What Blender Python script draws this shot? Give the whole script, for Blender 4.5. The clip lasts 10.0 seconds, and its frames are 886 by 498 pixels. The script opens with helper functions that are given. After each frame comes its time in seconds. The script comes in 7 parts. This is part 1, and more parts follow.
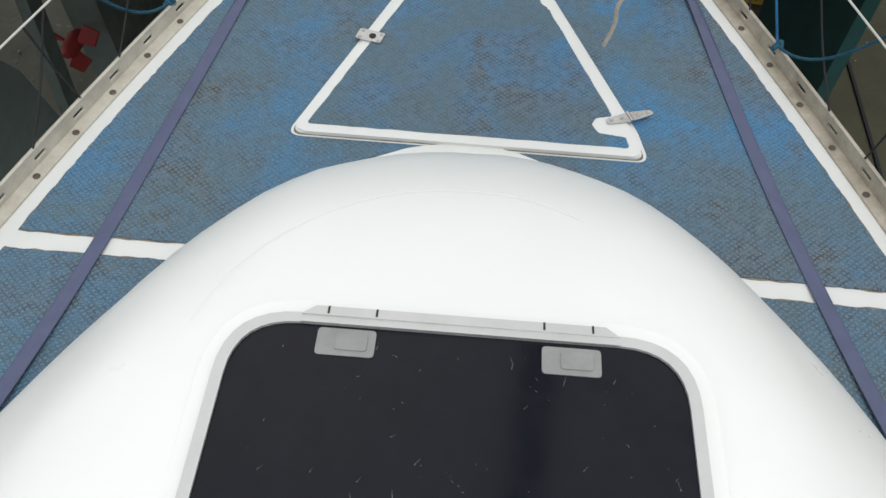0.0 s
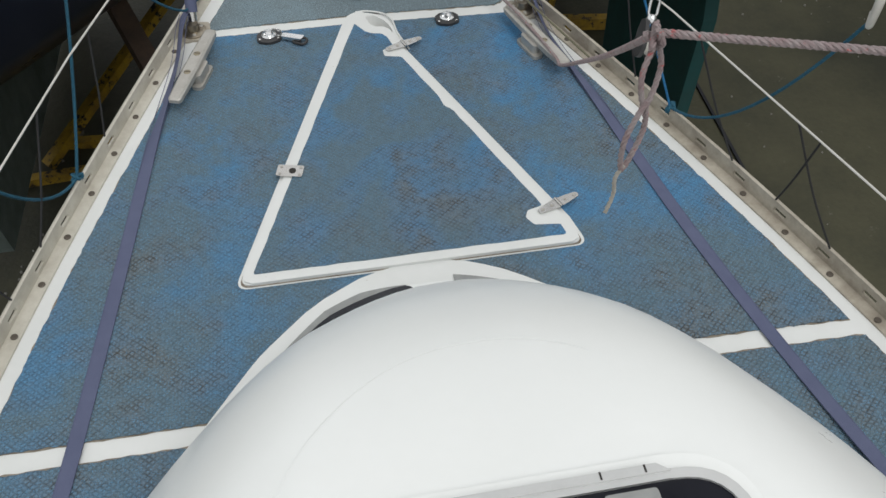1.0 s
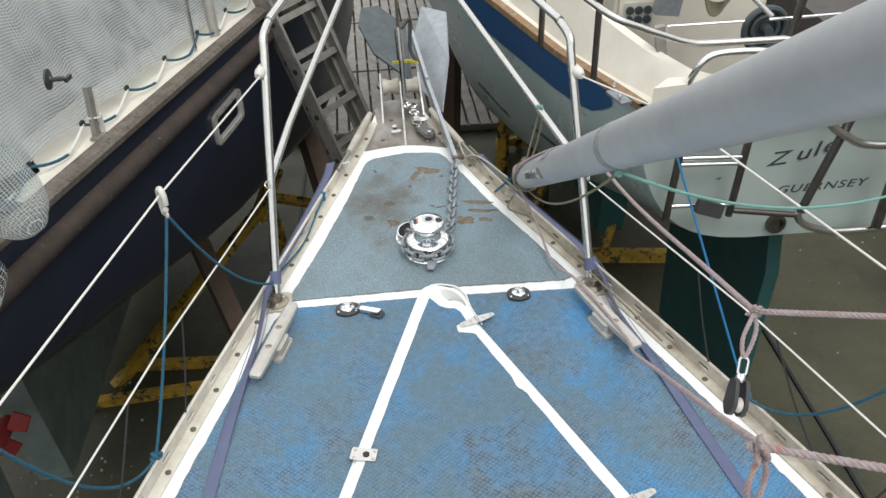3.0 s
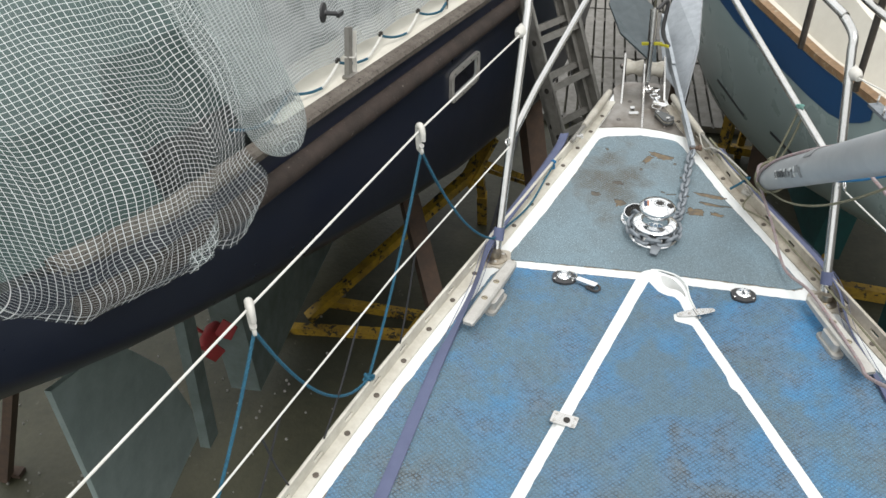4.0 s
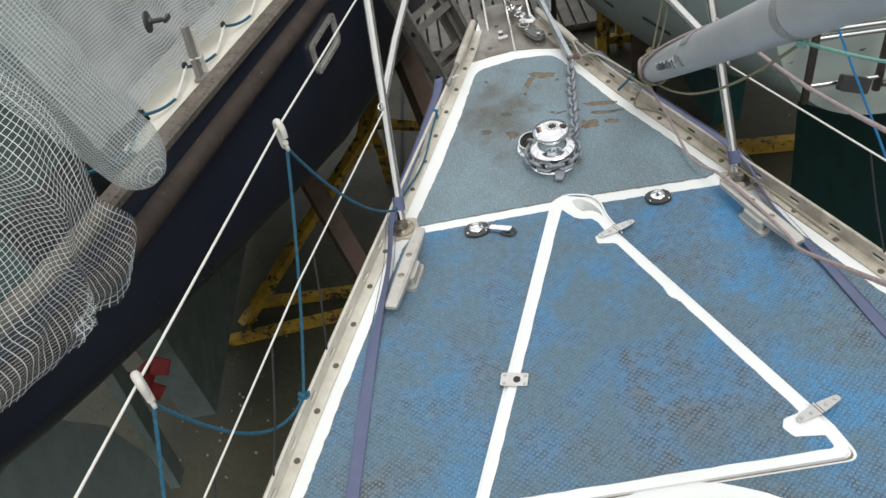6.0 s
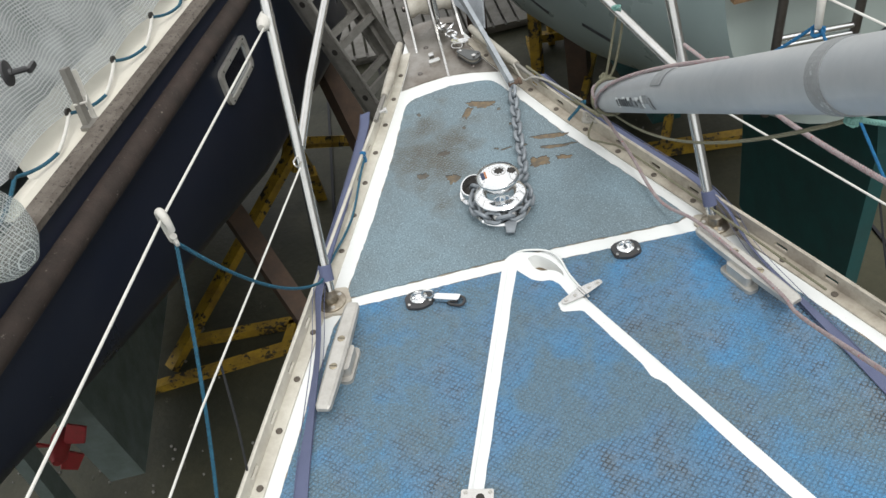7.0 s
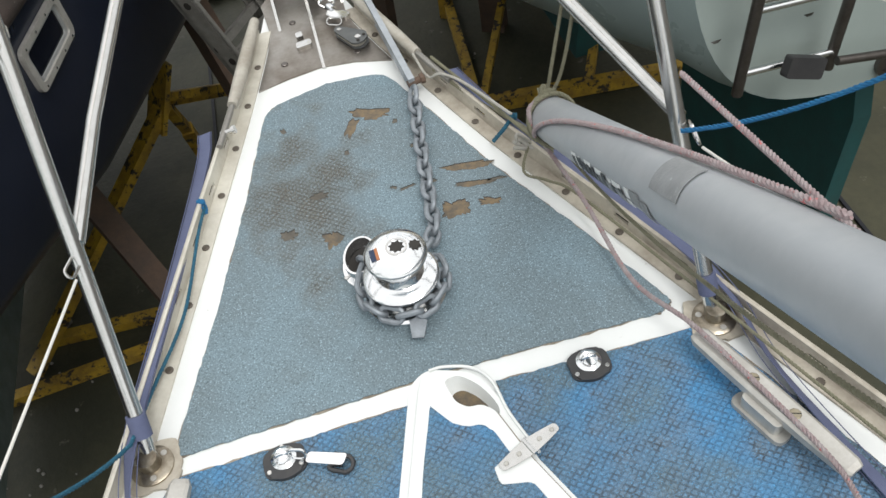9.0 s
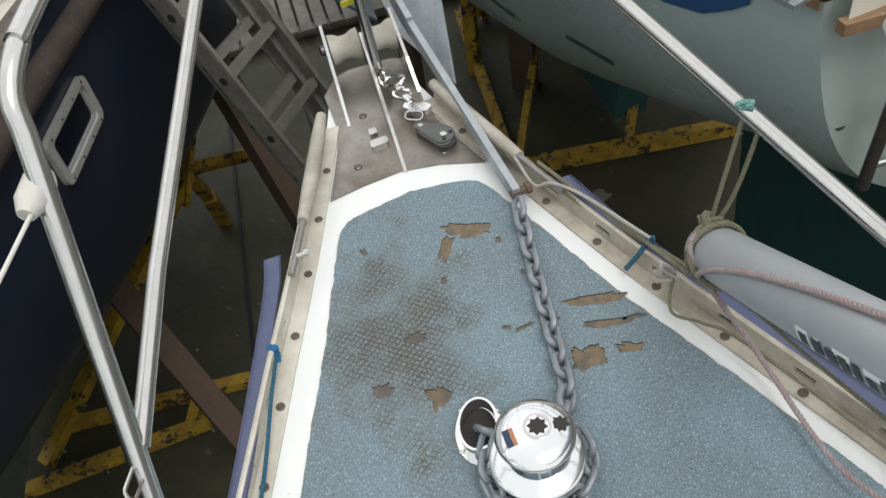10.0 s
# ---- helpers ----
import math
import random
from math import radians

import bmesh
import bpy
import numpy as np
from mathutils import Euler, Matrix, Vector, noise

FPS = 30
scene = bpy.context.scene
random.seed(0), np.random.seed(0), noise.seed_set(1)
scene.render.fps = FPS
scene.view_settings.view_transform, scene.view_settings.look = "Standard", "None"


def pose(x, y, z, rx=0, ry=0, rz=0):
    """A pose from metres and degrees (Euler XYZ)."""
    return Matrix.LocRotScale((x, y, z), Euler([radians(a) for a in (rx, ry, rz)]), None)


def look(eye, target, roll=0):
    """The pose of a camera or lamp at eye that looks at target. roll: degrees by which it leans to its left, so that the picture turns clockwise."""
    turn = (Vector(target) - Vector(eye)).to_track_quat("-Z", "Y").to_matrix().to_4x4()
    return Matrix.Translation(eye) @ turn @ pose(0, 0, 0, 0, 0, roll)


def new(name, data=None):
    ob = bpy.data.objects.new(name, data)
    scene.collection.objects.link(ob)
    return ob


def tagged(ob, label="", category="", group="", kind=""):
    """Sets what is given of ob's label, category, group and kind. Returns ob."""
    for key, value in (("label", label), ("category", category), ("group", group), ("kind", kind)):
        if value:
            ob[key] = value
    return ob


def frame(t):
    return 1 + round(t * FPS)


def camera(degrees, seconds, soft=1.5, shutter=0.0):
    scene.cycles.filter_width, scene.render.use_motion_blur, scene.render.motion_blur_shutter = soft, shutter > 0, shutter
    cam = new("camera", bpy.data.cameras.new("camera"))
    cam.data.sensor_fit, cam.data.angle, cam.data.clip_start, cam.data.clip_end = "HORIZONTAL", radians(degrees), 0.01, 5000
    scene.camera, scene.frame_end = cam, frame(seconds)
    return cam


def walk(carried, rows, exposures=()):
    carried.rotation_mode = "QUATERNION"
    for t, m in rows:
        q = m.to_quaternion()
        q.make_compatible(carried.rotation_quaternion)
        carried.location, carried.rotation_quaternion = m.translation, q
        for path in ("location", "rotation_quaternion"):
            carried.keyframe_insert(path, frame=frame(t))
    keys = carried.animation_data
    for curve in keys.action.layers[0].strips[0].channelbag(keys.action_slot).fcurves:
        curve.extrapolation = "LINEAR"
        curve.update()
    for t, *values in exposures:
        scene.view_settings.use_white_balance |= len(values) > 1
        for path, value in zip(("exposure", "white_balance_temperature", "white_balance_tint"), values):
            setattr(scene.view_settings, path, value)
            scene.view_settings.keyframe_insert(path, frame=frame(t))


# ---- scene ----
cam = camera(54.8, 10.0)
METRES, EYE, TILT, LEAN, TURN = 2.6, 1.35, -40.0, 0.0, 0.0
PATH = [
    (0, (0.058, -2.214, 1.346), (-0.009, -0.998, -0.241), 2.2),
    (0.5, (-0.081, -2.155, 1.409), (0.04, -0.884, -0.13), 2.6),
    (1, (-0.111, -2.099, 1.474), (0.105, -0.821, -0.049), -0.2),
    (1.5, (-0.13, -1.978, 1.51), (-0.007, -0.619, 0.048), -2.9),
    (2, (-0.125, -1.96, 1.582), (0.024, -0.467, 0.26), -2.8),
    (2.2, (-0.095, -1.947, 1.599), (0.03, -0.401, 0.337), -4.2),
    (3.3, (-0.173, -1.989, 1.646), (-0.061, -0.373, 0.472), 0.1),
    (3.5, (-0.193, -1.999, 1.624), (-0.193, -0.4, 0.423), 0.6),
    (4, (-0.279, -2.015, 1.597), (-0.548, -0.435, 0.4), -0.3),
    (4.5, (-0.27, -2.059, 1.542), (-0.631, -0.573, 0.252), -2.5),
    (5, (-0.214, -2.08, 1.518), (-0.526, -0.614, 0.194), -4.6),
    (5.5, (-0.219, -1.964, 1.556), (-0.446, -0.458, 0.259), -9.6),
    (5.7, (-0.228, -1.931, 1.569), (-0.393, -0.417, 0.272), -11.3),
    (6.8, (-0.208, -1.539, 1.497), (-0.269, -0.051, 0.161), -14.5),
    (7, (-0.198, -1.463, 1.472), (-0.174, 0.021, 0.131), -13.1),
    (7.5, (-0.196, -1.311, 1.438), (-0.002, 0.125, 0.06), -9.6),
    (8, (-0.147, -1.1, 1.379), (-0.072, 0.249, -0.096), -13.0),
    (8.5, (-0.057, -0.831, 1.298), (-0.061, 0.391, -0.285), -16.3),
    (9, (-0.025, -0.706, 1.226), (0.13, 0.585, -0.294), -11.7),
    (9.5, (-0.11, -0.521, 1.07), (0.119, 0.767, -0.444), -11.7),
    (10, (-0.138, -0.324, 1.14), (0.038, 1.038, -0.314), -11.8),
]
EXPOSURES = [(0.0, -0.04), (0.5, -0.28), (0.9, -0.22), (1.6, -0.1), (2.2, 0.33), (3.3, 0.6), (4.5, 0.64), (5.0, 0.35), (5.5, 0.33), (6.2, 0.42), (7.5, 0.52), (9.0, 0.5), (10.0, 0.36)]
walk(cam, [(t, look(eye, target, roll)) for t, eye, target, roll in PATH], EXPOSURES)

# ---- world and light: overcast yard ----
world = bpy.data.worlds.new("world")
scene.world = world
world.use_nodes = True
wn, wl = world.node_tree.nodes, world.node_tree.links
sky = wn.new("ShaderNodeTexSky")
sky.sky_type, sky.sun_disc = "NISHITA", False
sky.sun_elevation, sky.sun_rotation = radians(55), radians(-20)
cloud = wn.new("ShaderNodeMix")
cloud.data_type = "RGBA"
cloud.inputs["Factor"].default_value = 0.8
cloud.inputs["B"].default_value = (7.9, 7.85, 7.5, 1)
wl.new(sky.outputs["Color"], cloud.inputs["A"])
wl.new(cloud.outputs["Result"], wn["Background"].inputs["Color"])
wn["Background"].inputs["Strength"].default_value = 0.135
sun = new("sun", bpy.data.lights.new("sun", "SUN"))
sun.data.energy, sun.data.angle, sun.data.color = 1.3, radians(30), (1.0, 0.98, 0.95)
sun.matrix_world = look((0, 0, 9), (-2.0, 4.2, 0))


# ---- materials ----
def material(name, color, color2=None, rough=0.6, metal=0.0, scale=8.0, fine=90.0, bump=0.15, mix=0.5, spec=0.5, dist=0.002, detail=5.0, fleck=None):
    """Two-tone surface with coarse stains, a fine grain and, where asked, peeled flecks (colour, scale, share)."""
    m = bpy.data.materials.new(name)
    m.use_nodes = True
    n, l = m.node_tree.nodes, m.node_tree.links
    b = n["Principled BSDF"]
    tc = n.new("ShaderNodeTexCoord")
    coarse = n.new("ShaderNodeTexNoise")
    coarse.inputs["Scale"].default_value, coarse.inputs["Detail"].default_value = scale, detail
    coarse.inputs["Roughness"].default_value = 0.65
    grain = n.new("ShaderNodeTexNoise")
    grain.inputs["Scale"].default_value, grain.inputs["Detail"].default_value = fine, 4.0
    for t in (coarse, grain):
        l.new(tc.outputs["Object"], t.inputs["Vector"])
    ramp = n.new("ShaderNodeMapRange")
    ramp.inputs["From Min"].default_value, ramp.inputs["From Max"].default_value = 0.35, 0.65
    l.new(coarse.outputs["Fac"], ramp.inputs["Value"])
    add = n.new("ShaderNodeMath")
    add.operation = "MULTIPLY_ADD"
    l.new(grain.outputs["Fac"], add.inputs[0])
    add.inputs[1].default_value = 0.5
    l.new(ramp.outputs["Result"], add.inputs[2])
    fac = n.new("ShaderNodeMath")
    fac.operation, fac.use_clamp = "MULTIPLY", True
    l.new(add.outputs[0], fac.inputs[0])
    fac.inputs[1].default_value = mix
    blend = n.new("ShaderNodeMix")
    blend.data_type = "RGBA"
    blend.inputs["A"].default_value = (*color, 1)
    blend.inputs["B"].default_value = (*(color2 or [c * 0.7 for c in color]), 1)
    l.new(fac.outputs[0], blend.inputs["Factor"])
    out = blend.outputs["Result"]
    if fleck:
        spots = n.new("ShaderNodeTexNoise")
        spots.inputs["Scale"].default_value, spots.inputs["Detail"].default_value, spots.inputs["Roughness"].default_value = fleck[1], 6.0, 0.7
        l.new(tc.outputs["Object"], spots.inputs["Vector"])
        cut = n.new("ShaderNodeMapRange")
        cut.inputs["From Min"].default_value, cut.inputs["From Max"].default_value = fleck[2], fleck[2] + 0.05
        l.new(spots.outputs["Fac"], cut.inputs["Value"])
        over = n.new("ShaderNodeMix")
        over.data_type = "RGBA"
        over.inputs["B"].default_value = (*fleck[0], 1)
        l.new(cut.outputs["Result"], over.inputs["Factor"])
        l.new(out, over.inputs["A"])
        out = over.outputs["Result"]
    l.new(out, b.inputs["Base Color"])
    rr = n.new("ShaderNodeMapRange")
    rr.inputs["To Min"].default_value, rr.inputs["To Max"].default_value = max(rough - 0.1, 0.03), min(rough + 0.12, 1)
    l.new(coarse.outputs["Fac"], rr.inputs["Value"])
    l.new(rr.outputs["Result"], b.inputs["Roughness"])
    b.inputs["Metallic"].default_value = metal
    b.inputs["Specular IOR Level"].default_value = spec
    if bump:
        bp = n.new("ShaderNodeBump")
        bp.inputs["Strength"].default_value, bp.inputs["Distance"].default_value = bump, dist
        l.new(grain.outputs["Fac"], bp.inputs["Height"])
        l.new(bp.outputs["Normal"], b.inputs["Normal"])
    return m


def studded(name, base, worn, dirt, stain, pitch_x, pitch_y, relief, patchy, dirty, speckle=0.0, masked=False):
    """Rubber deck mat: rows of raised lozenges, rubbed bare and dirty in patches, with painted shade in their gaps."""
    m = bpy.data.materials.new(name)
    m.use_nodes = True
    n, l = m.node_tree.nodes, m.node_tree.links
    b = n["Principled BSDF"]
    tc = n.new("ShaderNodeTexCoord")
    xyz = n.new("ShaderNodeSeparateXYZ")
    l.new(tc.outputs["Object"], xyz.inputs[0])

    def math_node(op, a, c, clamp=False):
        k = n.new("ShaderNodeMath")
        k.operation, k.use_clamp = op, clamp
        for i, v in enumerate((a, c)):
            if isinstance(v, (int, float)):
                k.inputs[i].default_value = v
            else:
                l.new(v, k.inputs[i])
        return k.outputs[0]

    def tex(scale, detail=4.0):
        k = n.new("ShaderNodeTexNoise")
        k.inputs["Scale"].default_value, k.inputs["Detail"].default_value = scale, detail
        l.new(tc.outputs["Object"], k.inputs["Vector"])
        return k.outputs["Fac"]

    def span(v, lo, hi):
        k = n.new("ShaderNodeMapRange")
        k.inputs["From Min"].default_value, k.inputs["From Max"].default_value = lo, hi
        l.new(v, k.inputs["Value"])
        return k.outputs["Result"]

    def mixed(f, a, c):
        k = n.new("ShaderNodeMix")
        k.data_type = "RGBA"
        l.new(f, k.inputs["Factor"])
        for key, v in (("A", a), ("B", c)):
            if isinstance(v, tuple):
                k.inputs[key].default_value = (*v, 1)
            else:
                l.new(v, k.inputs[key])
        return k.outputs["Result"]

    wob = math_node("MULTIPLY", math_node("SUBTRACT", tex(38.0, 2.0), 0.5), 1.5)
    px = math_node("ADD", math_node("MULTIPLY", xyz.outputs[0], math.pi / pitch_x), wob)
    py = math_node("ADD", math_node("MULTIPLY", xyz.outputs[1], math.pi / pitch_y), math_node("MULTIPLY", wob, -0.6))
    p = math_node("SINE", math_node("ADD", px, py), 0.0)
    q = math_node("SINE", math_node("SUBTRACT", px, py), 0.0)
    stud = span(math_node("MINIMUM", math_node("ABSOLUTE", p, 0.0), math_node("ABSOLUTE", q, 0.0)), 0.12, 0.72)
    low = math_node("SUBTRACT", 1.0, stud)
    blot = tex(3.2, 5.0)
    mid = tex(11.0, 5.0)
    grit = tex(420.0, 2.0)
    rub = math_node("MULTIPLY", span(math_node("ADD", math_node("MULTIPLY", blot, 0.7), math_node("MULTIPLY", mid, 0.45)), 0.535, 0.67), patchy, True)
    if not masked:
        # the mats are brighter blue forward, greyer aft
        rub = math_node("MULTIPLY", rub, math_node("ADD", math_node("MULTIPLY", span(xyz.outputs[1], -1.15, -0.4), 0.6), 0.4))
    col = mixed(rub, base, worn)
    grime = math_node("MULTIPLY", span(math_node("ADD", math_node("MULTIPLY", mid, 0.55), math_node("MULTIPLY", tex(2.1, 3.0), 0.55)), 0.52, 0.71), dirty, True)
    if masked:
        # trodden dirt in one long oval beside the chain, ragged at its rim
        ox = math_node("MULTIPLY", math_node("ADD", xyz.outputs[0], 0.125), 1 / 0.15)
        oy = math_node("MULTIPLY", math_node("SUBTRACT", xyz.outputs[1], 0.565), 1 / 0.27)
        far = math_node("SQRT", math_node("ADD", math_node("MULTIPLY", ox, ox), math_node("MULTIPLY", oy, oy)), 0.0)
        spot = math_node("ADD", math_node("SUBTRACT", 1.0, far), math_node("MULTIPLY", math_node("SUBTRACT", mid, 0.5), 2.4))
        grime = math_node("ADD", math_node("MULTIPLY", spot, 0.95, True), math_node("MULTIPLY", grime, 0.22), True)
    col = mixed(math_node("MULTIPLY", grime, 0.8), col, dirt)
    dashes = span(tex(52.0, 3.0), 0.36, 0.6)
    show = span(grime, 0.0, 0.75) if masked else math_node("MULTIPLY", math_node("ADD", math_node("MULTIPLY", grime, 0.75), 0.36), dashes, True)
    # broken dark gaps: brown dirt plus the studs' shade put into the colour
    col = mixed(math_node("MULTIPLY", math_node("MULTIPLY", low, show), 0.85 * relief), col, stain)
    if masked:
        stud = math_node("MULTIPLY", stud, show)
    col = mixed(math_node("MULTIPLY", span(grit, 0.55, 0.75), 0.3 + speckle), col, tuple(min(1, c * 2.2 + 0.03) for c in worn))
    col = mixed(math_node("MULTIPLY", span(tex(300.0, 2.0), 0.56, 0.68), 0.35 + speckle), col, tuple(c * 0.42 for c in base))
    l.new(col, b.inputs["Base Color"])
    b.inputs["Roughness"].default_value = 0.72
    b.inputs["Specular IOR Level"].default_value = 0.35
    bp = n.new("ShaderNodeBump")
    bp.inputs["Strength"].default_value, bp.inputs["Distance"].default_value = 0.85, 0.0022
    l.new(math_node("ADD", math_node("MULTIPLY", stud, relief), math_node("MULTIPLY", grit, 0.35)), bp.inputs["Height"])
    l.new(bp.outputs["Normal"], b.inputs["Normal"])
    return m


BLUE_MAT = studded("blue_mat", (0.112, 0.176, 0.226), (0.052, 0.235, 0.48), (0.16, 0.16, 0.142), (0.042, 0.035, 0.026), 0.0152, 0.013, 1.0, 0.9, 1.0, 0.1)
GREY_MAT = studded("grey_mat", (0.139, 0.183, 0.206), (0.165, 0.237, 0.279), (0.138, 0.122, 0.096), (0.055, 0.05, 0.04), 0.0145, 0.0125, 0.9, 0.8, 1.0, 0.35, True)
GEL = material("white_gelcoat", (0.72, 0.735, 0.73), (0.63, 0.65, 0.635), rough=0.4, scale=5, fine=60, bump=0.03, mix=0.4, fleck=((0.36, 0.35, 0.31), 38, 0.68))
GEL_DOME = material("white_dome_gelcoat", (0.86, 0.88, 0.875), (0.81, 0.835, 0.825), rough=0.3, scale=3, fine=40, bump=0.015, mix=0.4)
RAIL = material("painted_aluminium", (0.62, 0.60, 0.53), (0.42, 0.39, 0.33), rough=0.5, metal=0.15, scale=16, fine=120, bump=0.2, mix=0.6)
RAIL_GRIME = material("dirty_aluminium", (0.34, 0.30, 0.24), (0.17, 0.14, 0.11), rough=0.6, metal=0.3, scale=20, fine=140, bump=0.3, mix=0.8)
SCREW = material("stained_screw_heads", (0.15, 0.13, 0.11), (0.09, 0.075, 0.06), rough=0.5, metal=0.5, scale=60, fine=200, bump=0.2)
BRASS = material("dull_brass", (0.34, 0.30, 0.22), (0.22, 0.19, 0.14), rough=0.45, metal=0.7, scale=40, fine=200, bump=0.1)
RAIL_WORN = material("grimy_cream_aluminium", (0.56, 0.52, 0.44), (0.27, 0.235, 0.19), rough=0.55, metal=0.2, scale=13, fine=120, bump=0.3, mix=0.65, fleck=((0.12, 0.10, 0.08), 30, 0.7))
STEEL = material("stainless_steel", (0.62, 0.62, 0.61), (0.48, 0.47, 0.45), rough=0.2, metal=1.0, scale=14, fine=160, bump=0.03, mix=0.5)
CHROME = material("polished_chrome", (0.8, 0.81, 0.82), (0.7, 0.71, 0.72), rough=0.1, metal=1.0, scale=20, fine=150, bump=0.01, mix=0.4)
PLATE = material("stained_steel_plate", (0.37, 0.355, 0.33), (0.19, 0.165, 0.14), rough=0.36, metal=0.85, scale=7, fine=120, bump=0.1, mix=0.8)
GALV = material("galvanised_steel", (0.30, 0.33, 0.36), (0.20, 0.22, 0.24), rough=0.55, metal=0.55, scale=40, fine=220, bump=0.3, mix=0.7)
GALV_DARK = material("dark_galvanised_plate", (0.085, 0.105, 0.115), (0.055, 0.07, 0.075), rough=0.5, metal=0.5, scale=12, fine=150, bump=0.2, mix=0.7)
SPAR = material("grey_anodised_spar", (0.42, 0.44, 0.46), (0.32, 0.345, 0.37), rough=0.38, metal=0.3, scale=7, fine=90, bump=0.05, mix=0.55, fleck=((0.2, 0.21, 0.22), 60, 0.74))
SPAR_TAPE = material("worn_grey_tape", (0.25, 0.26, 0.27), (0.17, 0.18, 0.18), rough=0.6, scale=40, fine=200, bump=0.3, fleck=((0.38, 0.40, 0.42), 50, 0.6))
BLACK = material("black_plastic", (0.025, 0.025, 0.028), (0.05, 0.05, 0.05), rough=0.45, scale=30, fine=150, bump=0.1)
SMOKE_STRIP = material("glossy_black_strip", (0.012, 0.013, 0.02), (0.02, 0.022, 0.03), rough=0.22, bump=0.02)
RUBBER = material("black_gasket", (0.012, 0.013, 0.02), (0.02, 0.022, 0.03), rough=0.6, bump=0.05)
HOLE = material("dark_socket", (0.015, 0.014, 0.013), (0.03, 0.025, 0.02), rough=0.7, bump=0.1)
NYLON = material("white_nylon", (0.58, 0.57, 0.53), (0.4, 0.38, 0.34), rough=0.5, scale=25, fine=120, bump=0.1)
STRAP = material("violet_webbing", (0.082, 0.096, 0.172), (0.11, 0.126, 0.21), rough=0.85, scale=18, fine=500, bump=0.5, mix=0.6)
TEAL_ROPE = material("teal_rope", (0.006, 0.055, 0.095), (0.02, 0.115, 0.18), rough=0.8, scale=120, fine=500, bump=0.5, mix=0.7, fleck=((0.10, 0.27, 0.36), 240, 0.62))
BLUE_ROPE = material("blue_rope", (0.008, 0.09, 0.22), (0.012, 0.15, 0.32), rough=0.8, scale=120, fine=500, bump=0.5, mix=0.7)
GREEN_ROPE = material("green_rope", (0.11, 0.27, 0.24), (0.18, 0.34, 0.30), rough=0.85, scale=120, fine=500, bump=0.5, mix=0.7)
PINK_ROPE = material("faded_pink_grey_rope", (0.33, 0.30, 0.30), (0.24, 0.16, 0.165), rough=0.9, scale=70, fine=500, bump=0.6, mix=0.6, fleck=((0.42, 0.12, 0.12), 90, 0.6))
OLIVE_ROPE = material("dirty_olive_cord", (0.20, 0.19, 0.13), (0.12, 0.12, 0.08), rough=0.9, scale=80, fine=500, bump=0.6)
GREY_ROPE = material("frayed_grey_rope", (0.42, 0.41, 0.37), (0.3, 0.28, 0.25), rough=0.9, scale=80, fine=500, bump=0.6)
GUARD = material("dirty_white_tube", (0.46, 0.44, 0.39), (0.27, 0.245, 0.2), rough=0.6, scale=14, fine=120, bump=0.2, mix=0.7)
WIRE = material("white_coated_wire", (0.66, 0.65, 0.61), (0.5, 0.49, 0.45), rough=0.5, scale=40, fine=200, bump=0.1)
CORD = material("black_cord", (0.018, 0.018, 0.02), (0.03, 0.03, 0.03), rough=0.8, bump=0.3)
SMOKED = material("smoked_acrylic", (0.005, 0.006, 0.011), (0.009, 0.010, 0.016), rough=0.12, scale=25, fine=260, bump=0.02, mix=0.6, spec=0.22)
FROST = material("frosted_bracket", (0.31, 0.32, 0.315), (0.21, 0.22, 0.22), rough=0.45, scale=30, fine=200, bump=0.1)
FRAME = material("silver_hatch_frame", (0.62, 0.63, 0.63), (0.52, 0.53, 0.53), rough=0.4, metal=0.35, scale=12, fine=200, bump=0.05)
SCUFF = material("scuffed_dirty_mat_backing", (0.13, 0.115, 0.09), (0.075, 0.07, 0.06), rough=0.8, scale=60, fine=300, bump=0.4, mix=0.7)
BARE = material("bare_plywood_patch", (0.2, 0.14, 0.075), (0.085, 0.075, 0.06), rough=0.75, scale=45, fine=260, bump=0.4, mix=0.8)
DEALUM = material("cast_aluminium", (0.50, 0.49, 0.46), (0.38, 0.36, 0.33), rough=0.48, metal=0.45, scale=25, fine=200, bump=0.2, mix=0.6)
NAVY = material("navy_hull_paint", (0.009, 0.013, 0.027), (0.015, 0.019, 0.033), rough=0.3, scale=4, fine=50, bump=0.06, mix=0.6)
TIMBER = material("weathered_rubbing_strake", (0.05, 0.034, 0.028), (0.022, 0.017, 0.014), rough=0.85, scale=9, fine=150, bump=0.8, mix=0.7, fleck=((0.19, 0.165, 0.145), 60, 0.63))
CAPRAIL = material("peeling_cap_rail", (0.155, 0.135, 0.115), (0.085, 0.07, 0.058), rough=0.85, scale=10, fine=160, bump=0.8, mix=0.75, fleck=((0.04, 0.032, 0.026), 70, 0.56))
CREAM = material("cream_deck_paint", (0.68, 0.65, 0.57), (0.55, 0.52, 0.45), rough=0.5, scale=6, fine=80, bump=0.06)
ANTIFOUL = material("grey_green_antifouling", (0.215, 0.27, 0.27), (0.13, 0.165, 0.155), rough=0.75, scale=5, fine=90, bump=0.3, mix=0.7)
RED = material("red_primer", (0.45, 0.035, 0.045), (0.25, 0.05, 0.04), rough=0.6, scale=25, fine=160, bump=0.2)
SAGE = material("sage_hull_paint", (0.34, 0.425, 0.425), (0.305, 0.385, 0.385), rough=0.28, scale=3, fine=60, bump=0.02, mix=0.6)
SAGE_LIGHT = material("pale_sage_transom", (0.34, 0.395, 0.378), (0.30, 0.355, 0.338), rough=0.4, scale=3, fine=60, bump=0.03, mix=0.6)
